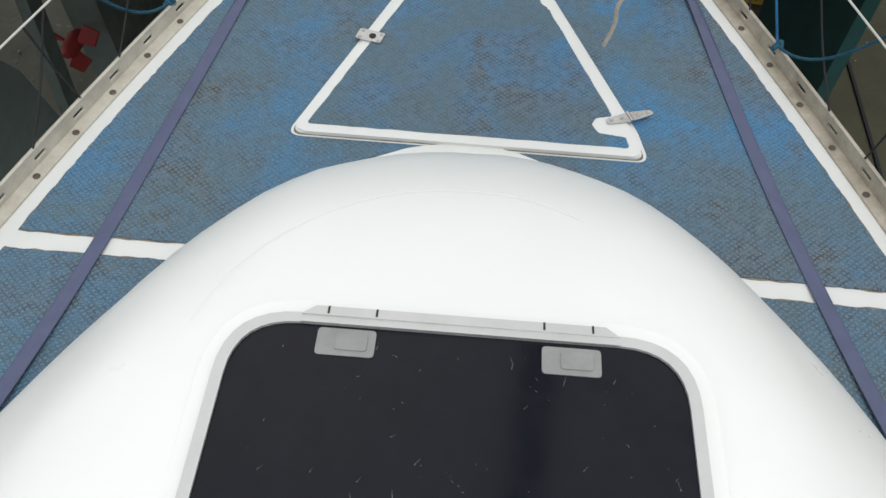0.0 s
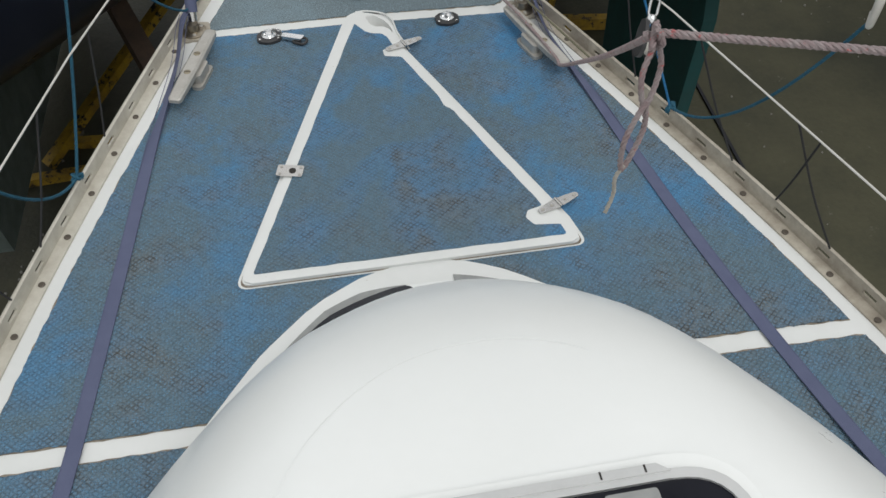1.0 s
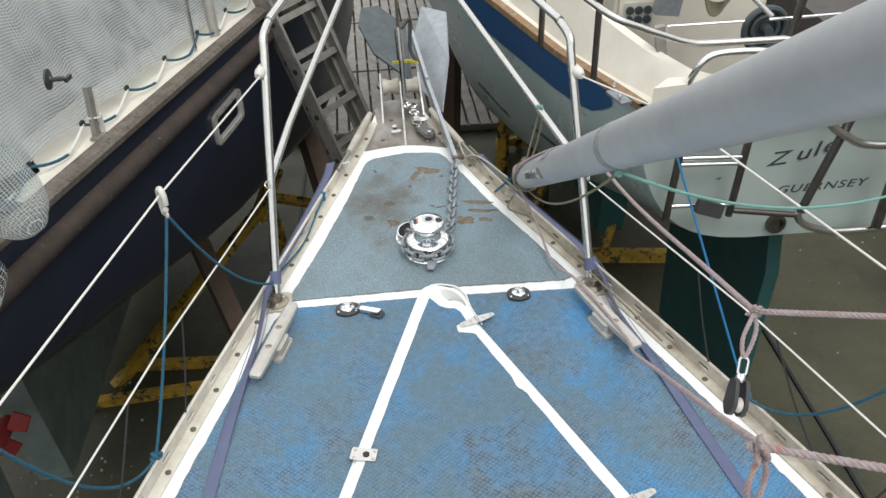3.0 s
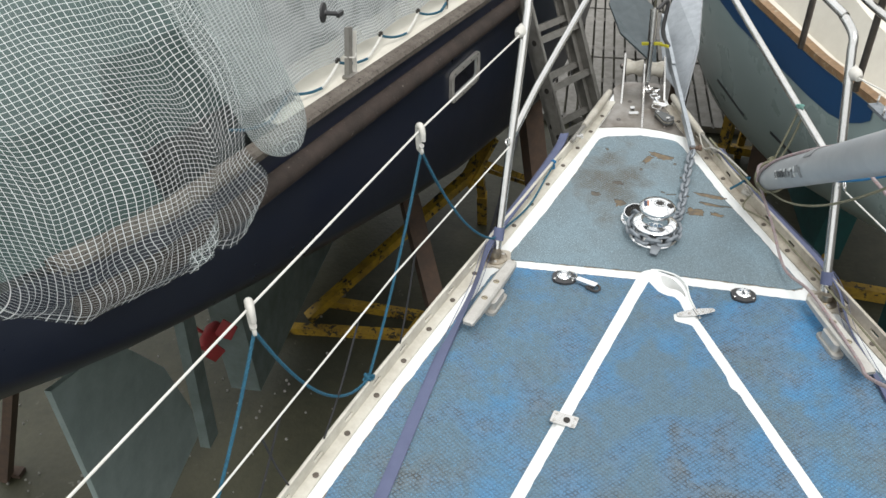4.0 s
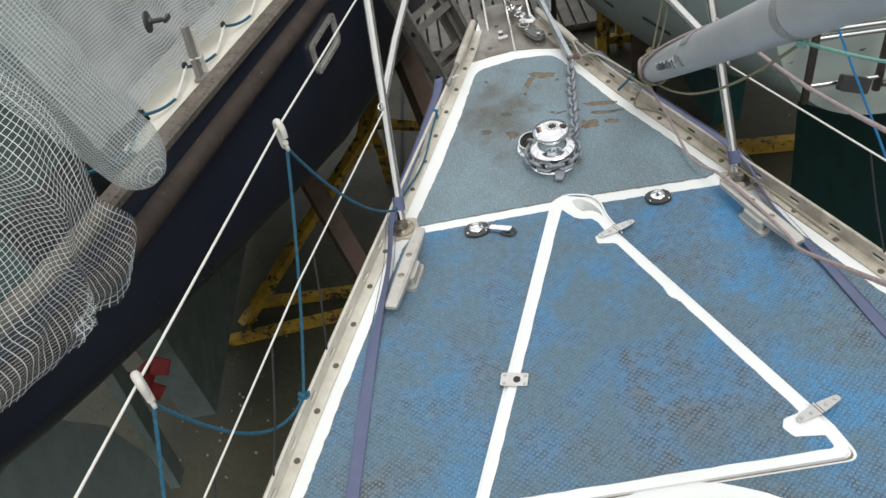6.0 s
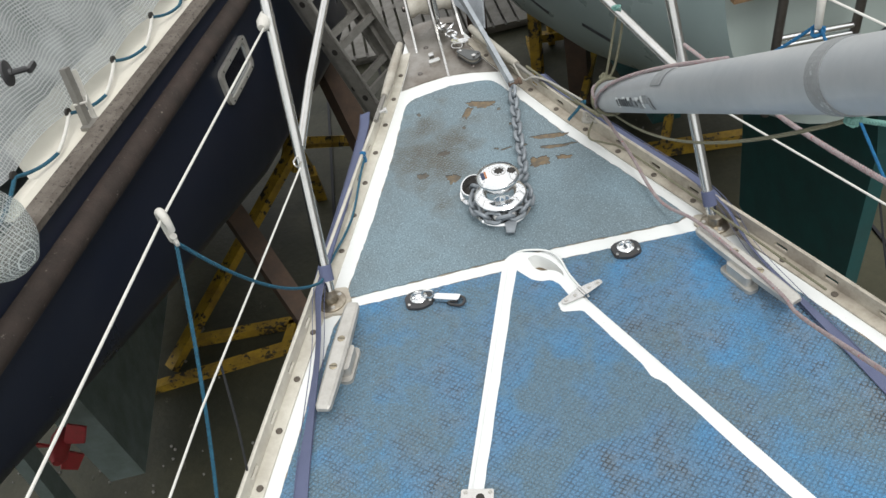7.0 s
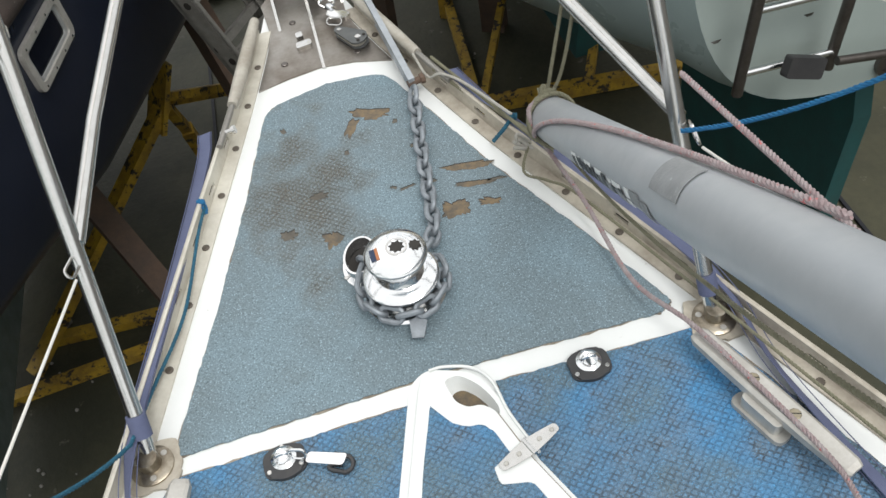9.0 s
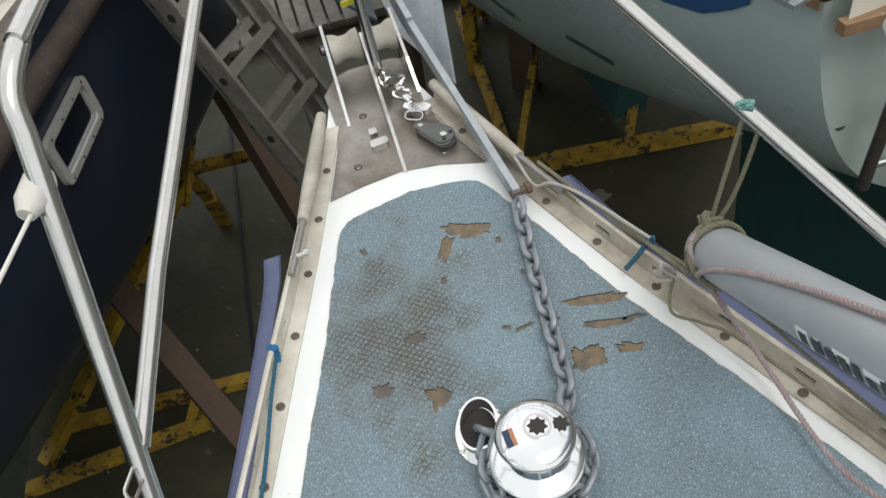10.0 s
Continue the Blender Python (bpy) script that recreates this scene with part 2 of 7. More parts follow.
SHEERBLUE = material("blue_sheer_band", (0.018, 0.062, 0.155), (0.025, 0.08, 0.19), rough=0.35, scale=4, fine=70, bump=0.04)
TEALBOTTOM = material("teal_antifouling", (0.016, 0.105, 0.108), (0.027, 0.085, 0.085), rough=0.7, scale=6, fine=90, bump=0.3, mix=0.7)
TEAK = material("weathered_teak", (0.29, 0.175, 0.085), (0.17, 0.11, 0.065), rough=0.6, scale=26, fine=120, bump=0.3, mix=0.7, fleck=((0.3, 0.25, 0.18), 30, 0.58))
LETTER = material("black_lettering", (0.03, 0.035, 0.04), (0.05, 0.055, 0.06), rough=0.5, bump=0.0)
YELLOW = material("chipped_yellow_paint", (0.56, 0.36, 0.03), (0.17, 0.10, 0.03), rough=0.6, scale=9, fine=70, bump=0.25, mix=0.6, fleck=((0.035, 0.03, 0.025), 13, 0.54))
RUST = material("rusty_post", (0.075, 0.055, 0.045), (0.13, 0.085, 0.06), rough=0.85, scale=14, fine=110, bump=0.5, mix=0.7)
BLOCKGREY = material("dull_grey_block", (0.12, 0.125, 0.125), (0.075, 0.08, 0.08), rough=0.5, metal=0.3, scale=30, fine=200, bump=0.15)
GALV_PALE = material("pale_galvanised_steel", (0.42, 0.45, 0.48), (0.30, 0.325, 0.35), rough=0.5, metal=0.5, scale=26, fine=200, bump=0.25, mix=0.7)
ALU = material("dull_aluminium", (0.31, 0.30, 0.275), (0.19, 0.18, 0.165), rough=0.5, metal=0.5, scale=18, fine=150, bump=0.12, mix=0.6)
DECKWOOD = material("grey_slat_wood", (0.30, 0.29, 0.27), (0.18, 0.17, 0.155), rough=0.85, scale=9, fine=120, bump=0.5, mix=0.7)
CONCRETE = material("wet_stained_concrete", (0.094, 0.09, 0.053), (0.036, 0.038, 0.024), rough=0.6, scale=0.9, fine=28, bump=0.5, mix=0.8, dist=0.01, detail=9, fleck=((0.13, 0.125, 0.095), 7, 0.64))
STONE = material("grey_wall_render", (0.34, 0.33, 0.31), (0.24, 0.23, 0.21), rough=0.9, scale=2, fine=30, bump=0.4)
TARNISH = material("tarnished_foot_steel", (0.44, 0.40, 0.33), (0.20, 0.165, 0.12), rough=0.32, metal=0.9, scale=30, fine=160, bump=0.1, mix=0.8)
OXIDE = material("tarnished_steel_tube", (0.17, 0.155, 0.145), (0.10, 0.088, 0.08), rough=0.35, metal=0.85, scale=14, fine=120, bump=0.08, mix=0.7)
# paler copy of ANTIFOUL: light on the rudder blade is put into the colour
RUDDER = material("lit_grey_green_antifouling", (0.35, 0.43, 0.43), (0.23, 0.29, 0.285), rough=0.7, scale=5, fine=90, bump=0.3, mix=0.6)
TARP = material("dark_green_cover", (0.022, 0.05, 0.046), (0.035, 0.075, 0.068), rough=0.6, scale=5, fine=90, bump=0.3, mix=0.6)
SOLE = material("dark_brown_cockpit_sole", (0.085, 0.075, 0.075), (0.055, 0.05, 0.05), rough=0.7, scale=12, fine=140, bump=0.3, mix=0.6)
ORANGE = material("orange_sticker", (0.45, 0.17, 0.07), rough=0.5, bump=0.0)
STICKBLUE = material("dark_sticker", (0.02, 0.035, 0.08), rough=0.5, bump=0.0)
YELLOW_TAPE = material("yellow_tie", (0.55, 0.50, 0.03), rough=0.6, bump=0.1)


def netting(name, line, haze, film_color, thread_color, crinkle):
    """Clear reinforced sheeting: a hazy film with a white woven grid."""
    m = bpy.data.materials.new(name)
    m.use_nodes = True
    n, l = m.node_tree.nodes, m.node_tree.links
    n.remove(n["Principled BSDF"])
    uv = n.new("ShaderNodeUVMap")
    xyz = n.new("ShaderNodeSeparateXYZ")
    l.new(uv.outputs["UV"], xyz.inputs[0])
    lines = []
    for k in (0, 1):
        fr = n.new("ShaderNodeMath")
        fr.operation = "FRACT"
        l.new(xyz.outputs[k], fr.inputs[0])
        lt = n.new("ShaderNodeMath")
        lt.operation = "LESS_THAN"
        l.new(fr.outputs[0], lt.inputs[0])
        lt.inputs[1].default_value = line
        lines.append(lt.outputs[0])
    grid = n.new("ShaderNodeMath")
    grid.operation = "MAXIMUM"
    l.new(lines[0], grid.inputs[0])
    l.new(lines[1], grid.inputs[1])
    tc = n.new("ShaderNodeTexCoord")
    cr = n.new("ShaderNodeTexNoise")
    cr.inputs["Scale"].default_value, cr.inputs["Detail"].default_value = 9.0, 5.0
    l.new(tc.outputs["Object"], cr.inputs["Vector"])
    bp = n.new("ShaderNodeBump")
    bp.inputs["Strength"].default_value, bp.inputs["Distance"].default_value = crinkle, 0.02
    l.new(cr.outputs["Fac"], bp.inputs["Height"])
    film = n.new("ShaderNodeBsdfPrincipled")
    film.inputs["Base Color"].default_value = (*film_color, 1)
    film.inputs["Roughness"].default_value = 0.22
    l.new(bp.outputs["Normal"], film.inputs["Normal"])
    glass = n.new("ShaderNodeBsdfTransparent")
    glass.inputs["Color"].default_value = (0.9, 0.93, 0.92, 1)
    cloudy = n.new("ShaderNodeMapRange")
    cloudy.inputs["From Min"].default_value, cloudy.inputs["From Max"].default_value = 0.3, 0.75
    cloudy.inputs["To Min"].default_value, cloudy.inputs["To Max"].default_value = haze * 0.6, min(haze * 1.5, 0.95)
    l.new(cr.outputs["Fac"], cloudy.inputs["Value"])
    clear = n.new("ShaderNodeMixShader")
    l.new(cloudy.outputs["Result"], clear.inputs[0])
    l.new(glass.outputs[0], clear.inputs[1])
    l.new(film.outputs[0], clear.inputs[2])
    thread = n.new("ShaderNodeBsdfDiffuse")
    thread.inputs["Color"].default_value = (*thread_color, 1)
    through_light = n.new("ShaderNodeBsdfTranslucent")
    through_light.inputs["Color"].default_value = (*thread_color, 1)
    th = n.new("ShaderNodeMixShader")
    th.inputs[0].default_value = 0.25
    l.new(thread.outputs[0], th.inputs[1])
    l.new(through_light.outputs[0], th.inputs[2])
    both = n.new("ShaderNodeMixShader")
    l.new(grid.outputs[0], both.inputs[0])
    l.new(clear.outputs[0], both.inputs[1])
    l.new(th.outputs[0], both.inputs[2])
    l.new(both.outputs[0], n["Material Output"].inputs["Surface"])
    return m


SHEET = netting("reinforced_clear_sheeting", 0.1, 0.07, (0.38, 0.405, 0.41), (0.66, 0.68, 0.68), 0.9)
SHEET_DENSE = netting("doubled_clear_sheeting", 0.13, 0.17, (0.40, 0.43, 0.43), (0.66, 0.68, 0.68), 0.8)
WEAVE = netting("cloudy_woven_sheeting", 0.2, 0.55, (0.36, 0.38, 0.385), (0.48, 0.5, 0.5), 1.0)



# ---- mesh helpers ----
def finish(name, bm, mat, smooth=False):
    me = bpy.data.meshes.new(name)
    bmesh.ops.recalc_face_normals(bm, faces=bm.faces)
    if smooth:
        for f in bm.faces:
            f.smooth = True
    bm.to_mesh(me)
    bm.free()
    for k in (mat if isinstance(mat, (list, tuple)) else [mat]):
        me.materials.append(k)
    ob = new(name, me)
    if smooth:
        try:
            me.set_sharp_from_angle(angle=radians(38))
        except Exception:
            pass
    return ob


def thing(name, at, label, category, group="", kind=""):
    e = new(name)
    e.empty_display_size = 0.05
    e.matrix_world = Matrix.Translation(at)
    return tagged(e, label, category, group, kind)


def part(name, bm, mat, parent, label="", smooth=False):
    """Links a bmesh, given in world metres, as one mesh under a thing or a part."""
    at = world_place(parent)
    bmesh.ops.translate(bm, verts=bm.verts, vec=-at)
    ob = finish(name, bm, mat, smooth)
    ob.parent = parent
    return tagged(ob, label)


def world_place(ob):
    p = Vector(ob.matrix_basis.translation)
    while ob.parent:
        ob = ob.parent
        p += ob.matrix_basis.translation
    return p


def single(name, bm, mat, label, category, group="", kind="", smooth=False):
    return tagged(finish(name, bm, mat, smooth), label, category, group, kind)


def curve_points(pts, steps=8):
    """A smooth line through the points (Catmull-Rom)."""
    p = [Vector(q) for q in pts]
    if len(p) < 3:
        return [p[0].lerp(p[-1], k / steps) for k in range(steps + 1)]
    p = [2 * p[0] - p[1], *p, 2 * p[-1] - p[-2]]
    out = []
    for i in range(1, len(p) - 2):
        a, b, c, d = p[i - 1:i + 3]
        for k in range(steps):
            t = k / steps
            out.append(0.5 * (2 * b + (c - a) * t + (2 * a - 5 * b + 4 * c - d) * t * t + (3 * b - a - 3 * c + d) * t ** 3))
    out.append(p[-2])
    return out


def frames(line):
    """Tangent and two normals along a line, carried without twist."""
    out, a = [], None
    for i, q in enumerate(line):
        tan = (line[min(i + 1, len(line) - 1)] - line[max(i - 1, 0)]).normalized()
        if a is None:
            a = Vector((0, 0, 1)) if abs(tan.z) < 0.7 else Vector((1, 0, 0))
        a = (a - tan * a.dot(tan)).normalized()
        out.append((q, tan, a, tan.cross(a)))
    return out


def sweep(bm, line, radius, n=8, caps=True):
    rings = []
    fr = frames([Vector(q) for q in line])
    for i, (q, tan, a, b) in enumerate(fr):
        r = radius(i / max(len(fr) - 1, 1)) if callable(radius) else radius
        rings.append([bm.verts.new(q + a * r * math.cos(2 * math.pi * k / n) + b * r * math.sin(2 * math.pi * k / n)) for k in range(n)])
    for u, v in zip(rings, rings[1:]):
        for k in range(n):
            bm.faces.new((u[k], u[(k + 1) % n], v[(k + 1) % n], v[k]))
    if caps:
        bm.faces.new(rings[0][::-1])
        bm.faces.new(rings[-1])
    return bm


def rope_mesh(bm, line, r, lay=0.028, n=6):
    """Three laid strands along a line."""
    pts = [Vector(q) for q in line]
    length = sum((b - a).length for a, b in zip(pts, pts[1:]))
    count = max(int(length / (lay / 7)), 6)
    acc, dense, i, run = [0.0], [], 0, 0.0
    for a, b in zip(pts, pts[1:]):
        acc.append(acc[-1] + (b - a).length)
    for k in range(count + 1):
        s = length * k / count
        while i < len(pts) - 2 and acc[i + 1] < s:
            i += 1
        seg = max(acc[i + 1] - acc[i], 1e-6)
        dense.append(pts[i].lerp(pts[i + 1], (s - acc[i]) / seg))
    fr = frames(dense)
    for strand in range(3):
        line2 = []
        for k, (q, tan, a, b) in enumerate(fr):
            ang = 2 * math.pi * (length * k / count / lay + strand / 3)
            line2.append(q + (a * math.cos(ang) + b * math.sin(ang)) * r * 0.5)
        sweep(bm, line2, r * 0.56, n)
    return bm


def box(bm, lo, hi, m=None):
    vs = [bm.verts.new((x, y, z)) for x in (lo[0], hi[0]) for y in (lo[1], hi[1]) for z in (lo[2], hi[2])]
    for f in ((0, 1, 3, 2), (4, 6, 7, 5), (0, 4, 5, 1), (2, 3, 7, 6), (0, 2, 6, 4), (1, 5, 7, 3)):
        bm.faces.new([vs[k] for k in f])
    if m is not None:
        bmesh.ops.transform(bm, matrix=m, verts=vs)
    return vs


def beam(bm, a, b, w, h, up=(0, 0, 1)):
    """A rectangular bar from a to b."""
    a, b = Vector(a), Vector(b)
    d = (b - a).normalized()
    s = d.cross(Vector(up)).normalized()
    u = s.cross(d)
    ring = lambda p: [bm.verts.new(p + s * x * w / 2 + u * y * h / 2) for x, y in ((-1, -1), (1, -1), (1, 1), (-1, 1))]
    r0, r1 = ring(a), ring(b)
    for k in range(4):
        bm.faces.new((r0[k], r0[(k + 1) % 4], r1[(k + 1) % 4], r1[k]))
    bm.faces.new(r0[::-1])
    bm.faces.new(r1)
    return bm


def prism(bm, outline, z0, z1):
    """An upright slab over an outline of (x, y)."""
    lo = [bm.verts.new((x, y, z0)) for x, y in outline]
    hi = [bm.verts.new((x, y, z1)) for x, y in outline]
    n = len(outline)
    for k in range(n):
        bm.faces.new((lo[k], lo[(k + 1) % n], hi[(k + 1) % n], hi[k]))
    top = bm.faces.new(hi)
    bm.faces.new(lo[::-1])
    return top


def plate(bm, pts, thick):
    """A flat plate of any direction through 3D points, with thickness."""
    p = [Vector(q) for q in pts]
    nrm = Vector((0, 0, 0))
    for a, b in zip(p, p[1:] + p[:1]):
        nrm += a.cross(b)
    nrm.normalize()
    lo = [bm.verts.new(q - nrm * thick / 2) for q in p]
    hi = [bm.verts.new(q + nrm * thick / 2) for q in p]
    n = len(p)
    for k in range(n):
        bm.faces.new((lo[k], lo[(k + 1) % n], hi[(k + 1) % n], hi[k]))
    bm.faces.new(hi)
    bm.faces.new(lo[::-1])
    return bm


def lathe(bm, profile, at, n=40, axis=None):
    """Turns (radius, height) pairs round an axis through at."""
    vs, rings = [], []
    for r, z in profile:
        ring = [bm.verts.new((r * math.cos(2 * math.pi * k / n), r * math.sin(2 * math.pi * k / n), z)) for k in range(n)]
        rings.append(ring)
        vs += ring
    for u, v in zip(rings, rings[1:]):
        for k in range(n):
            bm.faces.new((u[k], u[(k + 1) % n], v[(k + 1) % n], v[k]))
    bm.faces.new(rings[0][::-1])
    bm.faces.new(rings[-1])
    m = Matrix.Translation(at)
    if axis is not None:
        m = m @ Vector(axis).to_track_quat("Z", "Y").to_matrix().to_4x4()
    bmesh.ops.transform(bm, matrix=m, verts=vs)
    return bm


def rounded(pts, r, n=5):
    """A closed outline with its corners rounded; r is one radius or one for each corner."""
    out = []
    for i, p in enumerate(pts):
        a, b, c = Vector(pts[i - 1]), Vector(p), Vector(pts[(i + 1) % len(pts)])
        rad = r[i] if isinstance(r, (list, tuple)) else r
        if rad <= 0:
            out.append(tuple(b))
            continue
        u, v = (a - b), (c - b)
        k = min(rad, u.length * 0.45, v.length * 0.45)
        s, e = b + u.normalized() * k, b + v.normalized() * k
        for j in range(n + 1):
            t = j / n
            out.append(tuple(s * (1 - t) ** 2 + b * 2 * t * (1 - t) + e * t * t))
    return out


def ragged(outline, step=0.02, amp=0.0015, seed=1):
    """An outline cut into short steps, each a little off the line, as hand-cut edges are."""
    rnd = random.Random(seed)
    out = []
    for i, p in enumerate(outline):
        a, b = Vector(p), Vector(outline[(i + 1) % len(outline)])
        k = max(int((b - a).length / step), 1)
        for j in range(k):
            q = a.lerp(b, j / k)
            out.append((q.x + rnd.uniform(-amp, amp), q.y + rnd.uniform(-amp, amp)))
    return out


def torus_link(bm, m, length, width, wire, n=14, k=6):
    """One chain link, long in its own x, flat in xy."""
    line = []
    straight, r = length / 2 - width / 2, width / 2 - wire / 2
    for j in range(n):
        a = 2 * math.pi * j / n
        line.append(Vector((math.copysign(straight, math.cos(a)) + r * math.cos(a), r * math.sin(a), 0)))
    rings, vs = [], []
    for j in range(n):
        tan = (line[(j + 1) % n] - line[j - 1]).normalized()
        side = tan.cross(Vector((0, 0, 1)))
        ring = [bm.verts.new(line[j] + (side * math.cos(2 * math.pi * i / k) + Vector((0, 0, 1)) * math.sin(2 * math.pi * i / k)) * wire / 2) for i in range(k)]
        rings.append(ring)
        vs += ring
    for j in range(n):
        u, v = rings[j], rings[(j + 1) % n]
        for i in range(k):
            bm.faces.new((u[i], u[(i + 1) % k], v[(i + 1) % k], v[i]))
    bmesh.ops.transform(bm, matrix=m, verts=vs)


def keyhole(outer, hole):
    """An outline with a hole cut through, joined to the rim by a closed seam; both go round opposite ways."""
    area = lambda q: sum(a[0] * b[1] - b[0] * a[1] for a, b in zip(q, q[1:] + q[:1]))
    if area(outer) * area(hole) > 0:
        hole = hole[::-1]
    i, j = min(((i, j) for i in range(len(outer)) for j in range(len(hole))), key=lambda k: (Vector(outer[k[0]][:2]) - Vector(hole[k[1]][:2])).length)
    hole = hole[j:] + hole[:j + 1]
    return outer[:i + 1] + hole + outer[i:]


def screw_head(bm, at, r=0.006, h=0.003):
    lathe(bm, [(r, 0), (r, h * 0.6), (r * 0.8, h)], at, 10)


# ---- own boat: plan of the foredeck ----
STATIONS = ((-3.2, 1.32), (-2.2, 1.15), (-1.6, 1.01), (-1.14, 0.885), (-0.87, 0.803), (-0.41, 0.662), (0.03, 0.497), (0.37, 0.365), (0.56, 0.295), (0.75, 0.224), (0.925, 0.158), (1.05, 0.124), (1.27, 0.08))
BEAM_FIT = np.polyfit([s[0] for s in STATIONS], [s[1] for s in STATIONS], 4)
BOW, AFT = 1.29, -3.1


def half(y):
    return float(np.polyval(BEAM_FIT, y))


def mid(y):
    return -0.03 * min(y, 0.58)


def edge(side, y, inset=0.0, z=0.0):
    return Vector((mid(y) + side * (half(y) - inset), y, z))


def span_y(a, b, step=0.06):
    k = max(int(abs(b - a) / step), 1)
    return [a + (b - a) * j / k for j in range(k + 1)]


sailboat = thing("sailboat", (0, 0, 0), "white sailing boat foredeck with worn blue non-slip mats, laid up ashore", "boat")
# topsides and deck slab
bm = bmesh.new()
rows = []
for y in span_y(AFT, BOW, 0.15):
    ring = []
    for side in (-1, 1):
        for k, (w, z) in enumerate(((1.0, -0.012), (0.97, -0.35), (0.85, -0.8), (0.5, -1.25), (0.08, -1.5))):
            ring.append(bm.verts.new((mid(y) + side * max(half(y) + 0.03, 0.02) * w, y - 0.25 * (-z) * max(0, (y + 0.5)) * 0.5, z)))
    rows.append(ring[:5] + ring[5:][::-1])
for u, v in zip(rows, rows[1:]):
    for k in range(9):
        bm.faces.new((u[k], u[k + 1], v[k + 1], v[k]))
bm.faces.new(rows[0])
bm.faces.new(rows[-1][::-1])
part("hull", bm, GEL, sailboat, smooth=True)
bm = bmesh.new()
outline = [tuple(edge(-1, y, -0.03)[:2]) for y in span_y(AFT, BOW)] + [tuple(edge(1, y, -0.03)[:2]) for y in span_y(BOW, AFT)]
WELL = rounded([(0.024, 0.056), (0.016, 0.028), (0.02, -0.004), (0.04, -0.022), (0.07, -0.028), (0.09, -0.04), (0.095, -0.024), (0.086, 0.008), (0.07, 0.036), (0.048, 0.058)], 0.016, 3)
prism(bm, keyhole(outline, WELL), -0.03, 0.0)
part("deck", bm, GEL, sailboat, "white gelcoat deck showing as stripes between mats")


def mat_panel(outline, mat, label, seed, z=0.004, parent=sailboat, name="nonslip_mat"):
    bm = bmesh.new()
    edge_line = ragged(outline, 0.012 if z < 0.01 else 0.03, 0.0019 if z < 0.01 else 0.0011, seed)
    prism(bm, edge_line, 0.0 if z < 0.01 else z - 0.004, z)
    panel = part(name, bm, mat, parent, label)
    if z < 0.01:
        c = sum((Vector(q) for q in edge_line), Vector((0, 0))) / len(edge_line)
        bm = bmesh.new()
        prism(bm, [tuple(c + (Vector(q) - c) * 1.0035) for q in ragged(outline, 0.02, 0.0022, seed + 1)], 0.0, 0.0016)
        part("dark_edge", bm, RAIL_GRIME, panel, "dark line along the mat's cut edge")
    return panel


def side_line(side, a, b, inset):
    return [tuple(edge(side, y, inset)[:2]) for y in span_y(a, b)]


STRIPE = 0.036
mat_panel(rounded([(-0.438, 0.07), (-0.336, 0.345), (-0.25, 0.60), (-0.166, 0.885), (-0.02, 0.915), (0.112, 0.9), (0.158, 0.79), (0.254, 0.515), (0.345, 0.305), (0.438, 0.072), (0.41, 0.056), (0.0, 0.073)], [0.02, 0, 0, 0.045, 0, 0.045, 0, 0, 0, 0.01, 0.01, 0]), GREY_MAT, "faded grey-blue non-slip mat with torn patches", 3)
fore = side_line(-1, -1.222, -0.02, STRIPE) + [(-0.44, 0.032), (-0.012, 0.03), (-0.012, -0.06), (0.105, -0.06), (0.105, 0.025), (0.44, 0.008)] + side_line(1, -0.04, -1.20, STRIPE) + [(0.56, -1.192), (0.0, -1.19), (-0.42, -1.222)]
mat_panel(fore, BLUE_MAT, "worn blue studded non-slip mat", 5)
mat_panel(side_line(-1, -3.0, -1.27, STRIPE) + [(-0.4, -1.268), (-0.3, -3.0)], BLUE_MAT, "worn blue studded non-slip mat", 7)
mat_panel([(0.4, -3.0), (0.5, -1.24)] + side_line(1, -1.245, -3.0, STRIPE), BLUE_MAT, "worn blue studded non-slip mat with a split seam", 9)

